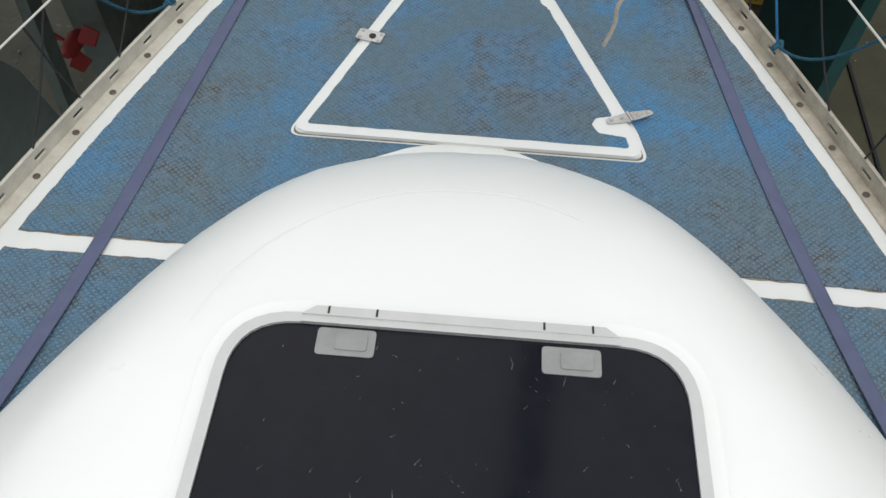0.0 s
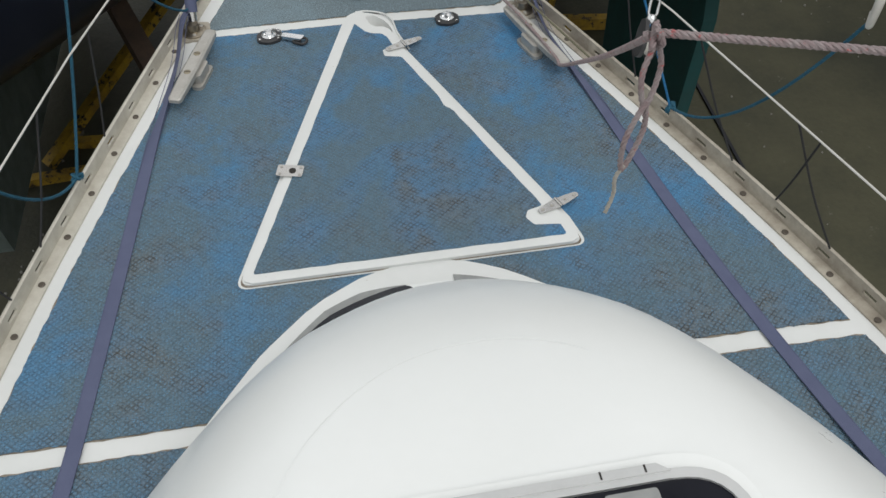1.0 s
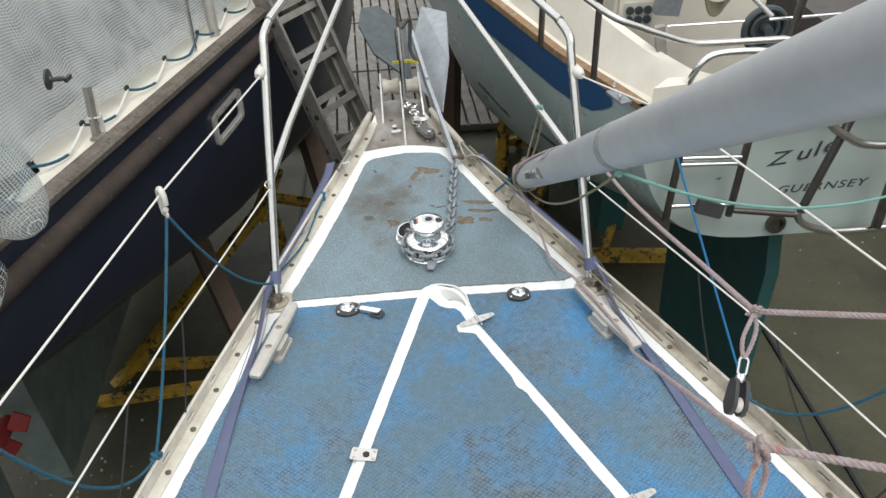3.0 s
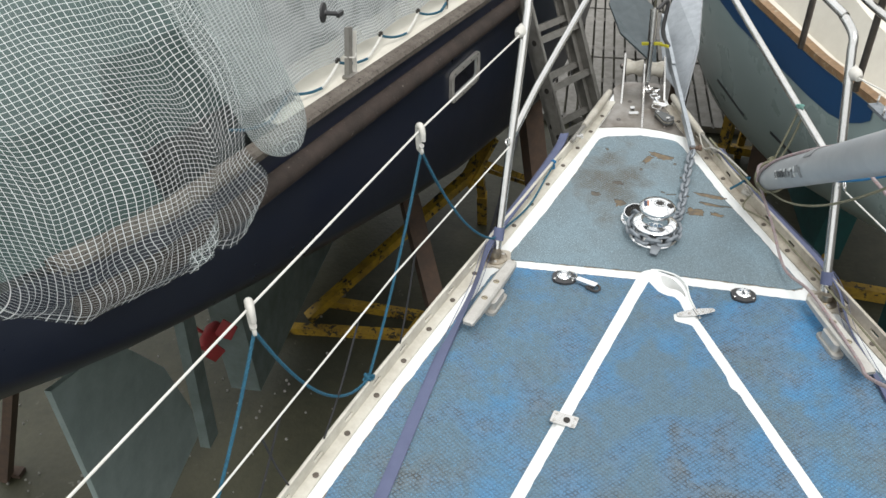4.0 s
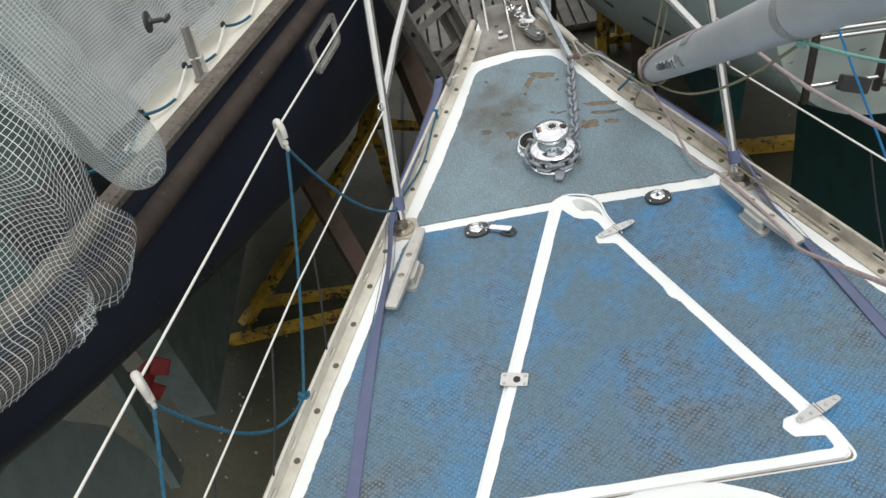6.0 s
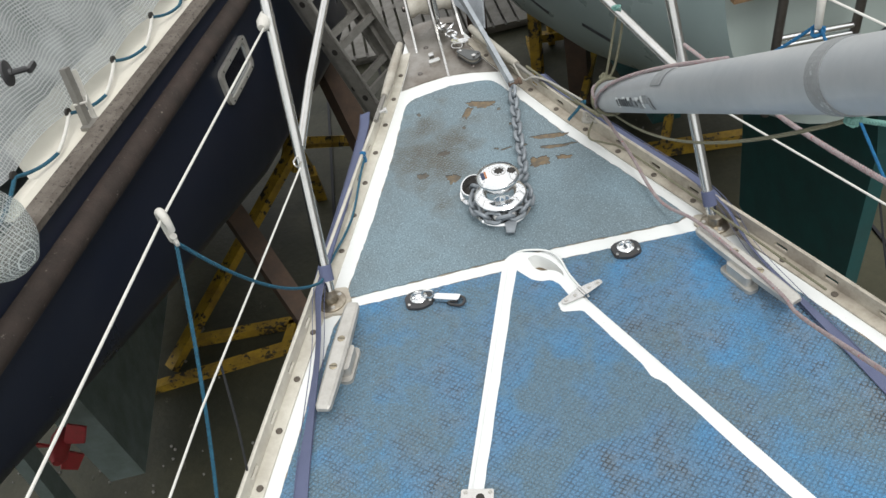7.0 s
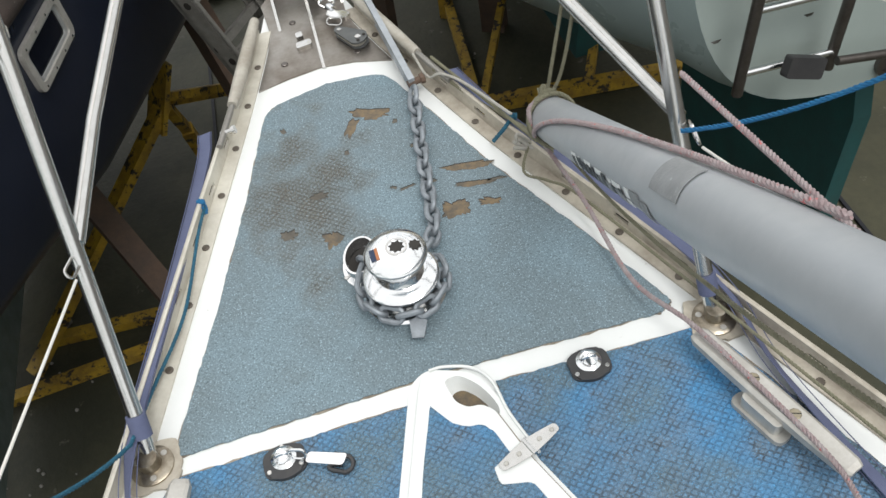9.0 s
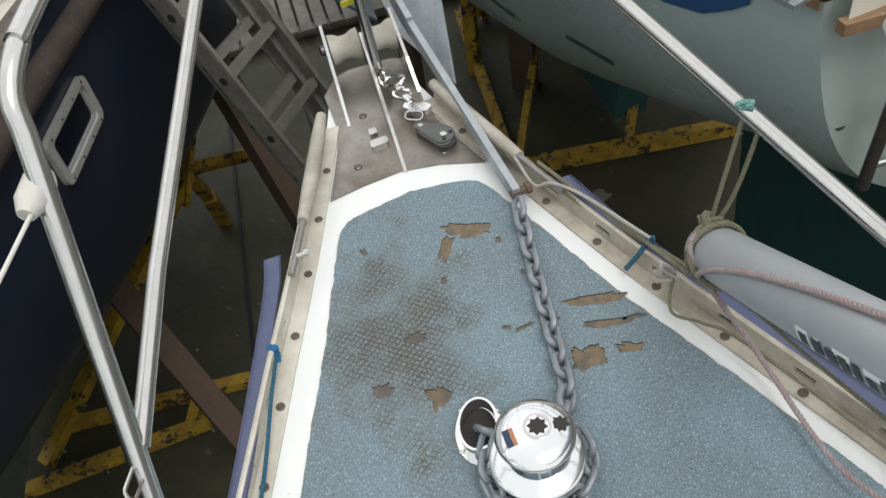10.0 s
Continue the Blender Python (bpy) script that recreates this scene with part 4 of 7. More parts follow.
for u, w, mt in ((-0.038, 0.0048, STICKBLUE), (-0.0302, 0.0026, ORANGE)):
    bm = bmesh.new()
    box(bm, (u - w, -0.014, 0.1185), (u + w, 0.012, 0.1205))
    bmesh.ops.transform(bm, matrix=Matrix.Translation(WC) @ Matrix.Translation((-0.034, 0, 0.1247)) @ pose(0, 0, 0, 0, -13, 0) @ Matrix.Translation((0.034, 0, -0.1192)), verts=bm.verts)
    part("sticker", bm, mt, cap)
bm = bmesh.new()
box(bm, (-0.01, -0.1, 0.0), (0.012, -0.07, 0.014))
plate(bm, [(-0.014, -0.112, 0.016), (0.006, -0.116, 0.013), (0.02, -0.09, 0.022), (0.006, -0.076, 0.024), (-0.01, -0.082, 0.023)], 0.005)
bmesh.ops.translate(bm, verts=bm.verts, vec=WC)
part("chain_stripper", bm, GALV, windlass, "grey cast chain stripper")

# hawse pipe beside the windlass
HC = Vector((-0.053, 0.352, 0.004))
hawse = thing("chain_pipe", HC, "oval chrome chain pipe with dark opening beside the windlass", "deck pipe")
oval = lambda a, b, n=28: [(a * math.cos(2 * math.pi * k / n), b * math.sin(2 * math.pi * k / n)) for k in range(n)]


def oval_ring(o, i, z0, z1, at, turn):
    bm = bmesh.new()
    vs = [[bm.verts.new((x, y, z)) for x, y in line] for line, z in ((o, z0), (o, z1), (i, z1), (i, z0))]
    for a, b in ((0, 1), (1, 2), (2, 3), (3, 0)):
        for k in range(len(o)):
            bm.faces.new((vs[a][k], vs[a][(k + 1) % len(o)], vs[b][(k + 1) % len(o)], vs[b][k]))
    bmesh.ops.transform(bm, matrix=Matrix.Translation(at) @ pose(0, 0, 0, 0, 0, turn), verts=bm.verts)
    return bm


part("flange", oval_ring(oval(0.037, 0.056), oval(0.027, 0.042), 0, 0.005, HC, -14), CHROME, hawse, "", True)
part("collar", oval_ring(oval(0.031, 0.046), oval(0.027, 0.042), 0.004, 0.03, HC, -18), CHROME, hawse, "", True)
bm = bmesh.new()
prism(bm, [tuple((Matrix.Rotation(radians(-18), 2) @ Vector(q)) + HC.xy) for q in oval(0.0275, 0.0425)], 0.0045, 0.006)
part("dark_opening", bm, HOLE, hawse)
for k in range(4):
    a = radians(-18 + 90 + 180 * (k % 2) + (42 if k < 2 else -42))
    bm = bmesh.new()
    screw_head(bm, HC + Vector((0.041 * math.cos(a), 0.048 * math.sin(a), 0.005)), 0.0045, 0.0025)
    part("screw", bm, STEEL, hawse)

# anchor chain: from the pipe round the gypsy and forward to the shank
chain = thing("anchor_chain", WC + Vector((0.07, 0.1, 0.03)), "galvanised anchor chain led round the windlass to the anchor", "chain")
path = [HC + Vector((0.004, -0.006, 0.015)), HC + Vector((0.008, -0.026, 0.036)), HC + Vector((-0.004, -0.05, 0.034))]
for k in range(15):
    a = radians(155 + 250 * k / 14)
    path.append(WC + Vector((0.073 * math.cos(a), 0.073 * math.sin(a), 0.033)))
path += [Vector((0.092, 0.36, 0.026)), Vector((0.108, 0.45, 0.019)), Vector((0.127, 0.58, 0.017)), Vector((0.146, 0.70, 0.018)), Vector((0.16, 0.785, 0.028))]
line = curve_points(path, 10)
acc = [0.0]
for a, b in zip(line, line[1:]):
    acc.append(acc[-1] + (b - a).length)
PITCH = 0.0325
count = int(acc[-1] / PITCH)
i = 0
for k in range(count):
    s = (k + 0.5) * PITCH
    while i < len(line) - 2 and acc[i + 1] < s:
        i += 1
    q = line[i].lerp(line[i + 1], (s - acc[i]) / max(acc[i + 1] - acc[i], 1e-6))
    tan = (line[min(i + 2, len(line) - 1)] - line[max(i - 1, 0)]).normalized()
    sidev = tan.cross(Vector((0, 0, 1))).normalized()
    rot = Matrix((tan, sidev, sidev.cross(tan) * -1)).transposed().to_4x4()
    bm = bmesh.new()
    torus_link(bm, Matrix.Translation(q) @ rot @ pose(0, 0, 0, (38 if k % 2 else -52), 0, 0), 0.0535, 0.0365, 0.0112, 16, 8)
    part("link", bm, GALV, chain, "", True)

# anchor on the bow roller
anchor = thing("plough_anchor", (0.12, 1.3, 0.03), "galvanised plough anchor stowed on the bow roller", "anchor")
bm = bmesh.new()
beam(bm, (0.162, 0.79, 0.032), (0.11, 1.35, 0.085), 0.014, 0.034)
beam(bm, (0.11, 1.35, 0.085), (0.085, 1.85, 0.1), 0.014, 0.05)
part("shank", bm, GALV_PALE, anchor)
bm = bmesh.new()
plate(bm, [(0.155, 1.17, 0.035), (0.225, 1.55, 0.10), (0.26, 1.95, 0.16), (0.16, 2.15, 0.12), (0.085, 1.9, 0.02), (0.10, 1.5, -0.02)], 0.008)
part("fluke", bm, GALV_PALE, anchor, "grey galvanised fluke")
# left fluke lies in shadow; that shade is put into a darker colour
bm = bmesh.new()
plate(bm, [(0.06, 1.55, 0.0), (0.07, 2.1, 0.05), (-0.06, 2.2, 0.12), (-0.14, 2.12, 0.14), (-0.16, 1.95, 0.12), (-0.1, 1.75, 0.06)], 0.008)
part("fluke", bm, GALV_DARK, anchor, "fluke with its shade painted dark")
bm = bmesh.new()
lathe(bm, [(0.008, -0.016), (0.008, 0.014), (0.012, 0.015), (0.012, 0.024), (0.006, 0.026)], (0.168, 0.795, 0.034), 8, (1, 0.1, 0.1))
part("shackle_pin", bm, RUST, anchor, "", True)

# forestay with toggle and furling line block at the stem
stay = thing("forestay", (0.005, 1.29, 0.05), "steel forestay with toggles and furling gear at the bow", "stay")
bm = bmesh.new()
sweep(bm, [(0.008, 1.27, 0.06), (0.004, 1.30, 0.24)], 0.011, 10)
sweep(bm, [(0.004, 1.30, 0.22), (0.0, 1.33, 0.34)], 0.016, 10)
part("toggle", bm, STEEL, stay, "", True)
bm = bmesh.new()
sweep(bm, [(0.0, 1.33, 0.33), (-0.06, 1.0, 3.4)], 0.006, 8)
part("stay_wire", bm, STEEL, stay, "", True)
bm = bmesh.new()
sweep(bm, curve_points([(0.012, 1.33, 0.34), (0.05, 1.36, 0.36), (0.045, 1.33, 0.25), (0.075, 1.30, 0.2)]), 0.008, 8)
part("black_line", bm, BLACK, stay, "", True)
bm = bmesh.new()
beam(bm, (-0.03, 1.34, 0.19), (0.05, 1.33, 0.2), 0.006, 0.012)
beam(bm, (0.04, 1.32, 0.2), (0.07, 1.28, 0.21), 0.006, 0.01)
part("yellow_tie", bm, YELLOW_TAPE, stay)
tack = thing("tack_shackle", (0.05, 1.15, 0.02), "chrome swivel snap shackle with grey strap on the bow plate", "shackle")
bm = bmesh.new()
torus_link(bm, Matrix.Translation((0.012, 1.262, 0.035)) @ pose(0, 0, 0, 60, 0, 85), 0.075, 0.036, 0.008)
part("eye_bolt", bm, STEEL, tack, "", True)
bm = bmesh.new()
torus_link(bm, Matrix.Translation((0.033, 1.232, 0.042)) @ pose(0, 0, 0, 15, -20, -60), 0.07, 0.04, 0.008)
part("link", bm, CHROME, tack, "", True)
bm = bmesh.new()
torus_link(bm, Matrix.Translation((0.040, 1.188, 0.034)) @ pose(0, 0, 0, 10, 0, -55), 0.05, 0.036, 0.007)
lathe(bm, [(0.010, -0.01), (0.012, 0.0), (0.010, 0.012)], (0.046, 1.165, 0.032), 14, (0.4, -0.9, 0))
part("swivel", bm, CHROME, tack, "", True)
bm = bmesh.new()
prism(bm, rounded([(-0.028, -0.012), (0.004, -0.019), (0.03, -0.01), (0.034, 0.008), (0.012, 0.012), (-0.004, 0.004), (-0.026, 0.014)], 0.006), -0.006, 0.006)
bmesh.ops.transform(bm, matrix=Matrix.Translation((0.058, 1.137, 0.028)) @ pose(0, 0, 0, 8, 0, -40), verts=bm.verts)
part("snap_jaw", bm, CHROME, tack)
bm = bmesh.new()
torus_link(bm, Matrix.Translation((0.045, 1.108, 0.03)) @ pose(0, 0, 0, 30, 0, -30), 0.045, 0.026, 0.006)
part("ring", bm, STEEL, tack, "", True)
BM = Matrix.Translation((0.072, 1.045, 0.02)) @ pose(0, 0, 0, 6, 0, -52) @ Matrix.Scale(0.8, 4)
tear = [(-0.05 + 0.013 * math.cos(t), 0.013 * math.sin(t)) for t in [math.pi / 2 + math.pi * k / 8 for k in range(9)]] + [(0.028 + 0.03 * math.cos(t), 0.03 * math.sin(t)) for t in [-math.pi / 2 + math.pi * k / 12 for k in range(13)]]
for z0, z1, nm, scale, mat in ((-0.014, -0.009, "cheek", 1.0, BLOCKGREY), (-0.009, 0.004, "sheave", 0.86, GUARD), (0.004, 0.01, "cheek", 1.0, BLOCKGREY)):
    bm = bmesh.new()
    prism(bm, [(x * scale, y * scale) for x, y in tear], z0, z1)
    bmesh.ops.transform(bm, matrix=BM, verts=bm.verts)
    part(nm, bm, mat, tack, "dull grey block cheek" if nm == "cheek" else "pale sheave between the cheeks")
for u, v, r in ((-0.045, 0, 0.006), (0.03, 0, 0.008), (0.042, 0.014, 0.004), (0.042, -0.014, 0.004)):
    bm = bmesh.new()
    lathe(bm, [(r, 0), (r, 0.002), (r * 0.6, 0.003)], BM @ Vector((u, v, 0.01)), 12)
    part("rivet", bm, STEEL if r > 0.005 else HOLE, tack)

# mooring cleats
for (n, f) in (((-0.507, -0.292), (-0.413, 0.002)), ((0.528, -0.314), (0.43, -0.028))):
    a, b = Vector((*n, 0.046)), Vector((*f, 0.046))
    d = (b - a).normalized()
    s = Vector((d.y, -d.x, 0))
    cleat = thing("mooring_cleat", ((a.x + b.x) / 2, (a.y + b.y) / 2, 0.004), "pale cast aluminium mooring cleat screwed to the deck", "cleat", "mooring cleats")
    bm = bmesh.new()
    ln = (b - a).length
    prof = [(0, 0.013, 0.008), (0.03, 0.017, 0.012), (0.25, 0.019, 0.016), (0.5, 0.02, 0.017), (0.75, 0.019, 0.016), (0.97, 0.017, 0.012), (1, 0.013, 0.008)]
    rows = []
    for t, w, h in prof:
        c = a + d * ln * t
        rows.append([bm.verts.new(c + s * x * w + Vector((0, 0, z * h))) for x, z in ((-1, -0.6), (-1, 0.3), (-0.7, 0.6), (0.7, 0.6), (1, 0.3), (1, -0.6))])
    for u, v in zip(rows, rows[1:]):
        for k in range(6):
            bm.faces.new((u[k], u[(k + 1) % 6], v[(k + 1) % 6], v[k]))
    bm.faces.new(rows[0])
    bm.faces.new(rows[-1][::-1])
    bar = part("horn_bar", bm, DEALUM, cleat)
    for t in (0.36, 0.62):
        bm = bmesh.new()
        at = a + d * ln * t + Vector((0, 0, 0.0085))
        screw_head(bm, at, 0.0095, 0.003)
        screw = part("screw", bm, BRASS, bar, "dull brass slotted screw")
        bm = bmesh.new()
        beam(bm, at + Vector((-0.008, 0.003, 0.0028)), at + Vector((0.008, -0.003, 0.0028)), 0.0018, 0.001)
        part("slot", bm, HOLE, screw)
    bm = bmesh.new()
    inner = -1 if n[0] > 0 else 1
    c = (a + b) / 2 - d * 0.01
    base = rounded([(-0.05, -0.016), (0.05, -0.016), (0.05, 0.016), (-0.05, 0.016)], 0.014)
    prism(bm, base, 0, 0.01)
    prism(bm, rounded([(-0.036, -0.011), (0.036, -0.011), (0.036, 0.011), (-0.036, 0.011)], 0.01), 0.01, 0.036)
    ang = math.degrees(math.atan2(d.y, d.x))
    bmesh.ops.transform(bm, matrix=Matrix.Translation((c.x + inner * 0.02, c.y, 0.004)) @ pose(0, 0, 0, 0, 0, ang), verts=bm.verts)
    part("foot", bm, DEALUM, cleat)

# pad eyes
for side in (-1, 1):
    c = Vector((side * 0.258, 0.0, 0.004))
    eye = thing("pad_eye", c, "chrome pad eye on a black base" + (" with a snap shackle" if side < 0 else ""), "deck fitting", "pad eyes")
    bm = bmesh.new()
    top = prism(bm, rounded([(-0.034, -0.022), (0.0, -0.034), (0.034, -0.022), (0.034, 0.022), (0.0, 0.03), (-0.034, 0.022)], 0.012), 0, 0.008)
    bmesh.ops.bevel(bm, geom=list(top.edges), offset=0.003, segments=2, affect="EDGES")
    bmesh.ops.translate(bm, verts=bm.verts, vec=c)
    part("base", bm, BLACK, eye)
    bm = bmesh.new()
    lathe(bm, [(0.021, 0.007), (0.021, 0.011), (0.015, 0.015), (0.009, 0.011), (0.004, 0.0105)], c + Vector((0, 0.003, 0)), 24)
    sweep(bm, curve_points([c + Vector((-0.011, 0.003, 0.012)), c + Vector((-0.008, 0.003, 0.023)), c + Vector((0.008, 0.003, 0.023)), c + Vector((0.011, 0.003, 0.012))], 5), 0.0035, 8)
    part("ring", bm, CHROME, eye, "", True)
    for u, v in ((-0.026, -0.014), (0.026, -0.014), (0.0, 0.024)):
        bm = bmesh.new()
        screw_head(bm, c + Vector((u, v, 0.008)), 0.0042, 0.002)
        part("screw", bm, STEEL, eye)
sh = thing("snap_shackle", (-0.2, -0.02, 0.02), "chrome snap shackle lying beside a pad eye", "shackle")
bm = bmesh.new()
torus_link(bm, Matrix.Translation((-0.235, -0.004, 0.024)) @ pose(0, 0, 0, 70, 0, -20), 0.034, 0.024, 0.005)
part("swivel", bm, CHROME, sh, "", True)
bm = bmesh.new()
prism(bm, rounded([(-0.032, -0.009), (0.03, -0.011), (0.034, 0.009), (-0.03, 0.009)], 0.006), 0, 0.01)
bmesh.ops.transform(bm, matrix=Matrix.Translation((-0.192, -0.024, 0.012)) @ pose(0, 0, 0, 0, 0, -22), verts=bm.verts)
part("jaw", bm, CHROME, sh)
bm = bmesh.new()
torus_link(bm, Matrix.Translation((-0.172, -0.036, 0.012)) @ pose(0, 0, 0, 10, 0, -30), 0.05, 0.034, 0.008)
part("bail", bm, BLACK, sh, "", True)

# torn patches of the grey mat, bare board below
rnd = random.Random(21)
TORN = ((0.058, 0.765, 0.044, 0.017, -22), (0.006, 0.737, 0.012, 0.034, -28), (0.207, 0.525, 0.05, 0.0105, -13), (0.203, 0.473, 0.038, 0.0075, -13), (0.152, 0.422, 0.031, 0.025, -8), (0.222, 0.413, 0.024, 0.0095, -20),
        (-0.095, 0.435, 0.018, 0.02, 20), (-0.176, 0.479, 0.017, 0.012, -25), (-0.099, 0.562, 0.018, 0.009, -15), (0.13, 0.512, 0.009, 0.004, 0), (0.25, 0.468, 0.02, 0.0035, -5), (0.075, 0.515, 0.016, 0.003, 10), (0.05, 0.525, 0.008, 0.003, -30), (0.1, 0.72, 0.006, 0.006, 0), (-0.02, 0.665, 0.006, 0.007, 0), (-0.14, 0.79, 0.006, 0.009, 20), (0.115, 0.63, 0.005, 0.006, 0))
for cx, cy, w, h, ang in TORN:
    pts, count = [], 40 if w > 0.014 else 16
    for k in range(count):
        a = 2 * math.pi * k / count
        r = 0.9 + 0.55 * noise.noise((math.cos(a) * 2.2 + cx * 40, math.sin(a) * 2.2, cy * 40)) + rnd.uniform(-0.17, 0.17)
        q = Matrix.Rotation(radians(ang), 2) @ Vector((w * r * math.copysign(abs(math.cos(a)) ** 0.7, math.cos(a)), h * r * math.copysign(abs(math.sin(a)) ** 0.7, math.sin(a))))
        pts.append((cx + q.x, cy + q.y))
    bm = bmesh.new()
    # dark rim shifted forward: curled edge and painted shade make the tear look sunk
    prism(bm, [(x + 0.0004, y + 0.0028) for x, y in pts], 0.003, 0.0043)
    part("torn_edge_shade", bm, HOLE, sailboat, "dark curled edge of torn mat, with painted shade")
    bm = bmesh.new()
    prism(bm, [(cx + (x - cx) * 0.985, cy + (y - cy) * 0.96) for x, y in pts], 0.003, 0.0046)
    part("torn_patch", bm, BARE if h > 0.0125 or w > 0.02 else SCUFF, sailboat, "torn mat with bare brown board showing")

# ---- pulpit, lifelines ----
pulpit = thing("pulpit", (0, 0.4, 0), "polished stainless tube pulpit at the bow", "pulpit rail")
FEET = {-1: (-0.47, 0.066, 0.0), 1: (0.485, 0.012, 0.0)}
HEAD = {-1: (-0.44, 0.505, 0.655), 1: (0.452, 0.335, 0.66)}
JOIN = {-1: (-0.45, 0.284, 0.322), 1: (0.472, 0.17, 0.33)}
for side in (-1, 1):
    f, h, j = Vector(FEET[side]), Vector(HEAD[side]), Vector(JOIN[side])
    bm = bmesh.new()
    tip = Vector((side * 0.12, 1.62, 0.78))
    sweep(bm, [f, f.lerp(h, 0.5)] + curve_points([f.lerp(h, 0.88), f.lerp(h, 0.96), h + Vector((0, 0.01, 0.01)), h.lerp(tip, 0.06) + Vector((0, 0, 0.03)), h.lerp(tip, 0.14) + Vector((0, 0, 0.03)), tip], 6), 0.0128, 14)
    part("leg", bm, STEEL, pulpit, "", True)
    bm = bmesh.new()
    sweep(bm, [j, Vector((side * 0.4, 0.5, 0.375)), Vector((side * 0.285, 0.98, 0.455)), Vector((side * 0.12, 1.62, 0.58))], 0.0118, 14)
    part("mid_rail", bm, STEEL, pulpit, "", True)
    bm = bmesh.new()
    prism(bm, ragged(rounded([(f.x - 0.046, f.y - 0.042), (f.x + 0.044, f.y - 0.048), (f.x + 0.048, f.y + 0.042), (f.x - 0.04, f.y + 0.05)], 0.025), 0.008, 0.003, 17 + side), 0.0, 0.0062)
    part("sealant", bm, RAIL_WORN, pulpit, "stained cream sealant under the foot")
    bm = bmesh.new()
    lathe(bm, [(0.036, 0.0), (0.036, 0.006), (0.03, 0.009), (0.018, 0.01), (0.0165, 0.03)], f + Vector((0, 0, 0.004)), 28)
    foot = part("foot_flange", bm, TARNISH, pulpit, "round stained foot flange", True)
    for a in (0.6, 2.7, 4.8):
        bm = bmesh.new()
        screw_head(bm, f + Vector((0.026 * math.cos(a), 0.026 * math.sin(a), 0.012)), 0.0055, 0.003)
        part("bolt", bm, DEALUM, foot)
    bm = bmesh.new()
    sweep(bm, [f.lerp(h, 0.075), f.lerp(h, 0.125)], 0.0165, 12)
    part("strap_wrap", bm, STRAP, pulpit, "violet webbing wrapped round the leg", True)
bm = bmesh.new()
sweep(bm, curve_points([(-0.12, 1.62, 0.78), (0.0, 1.72, 0.79), (0.12, 1.62, 0.78)], 6), 0.0128, 12)
part("bow_bar", bm, STEEL, pulpit, "", True)

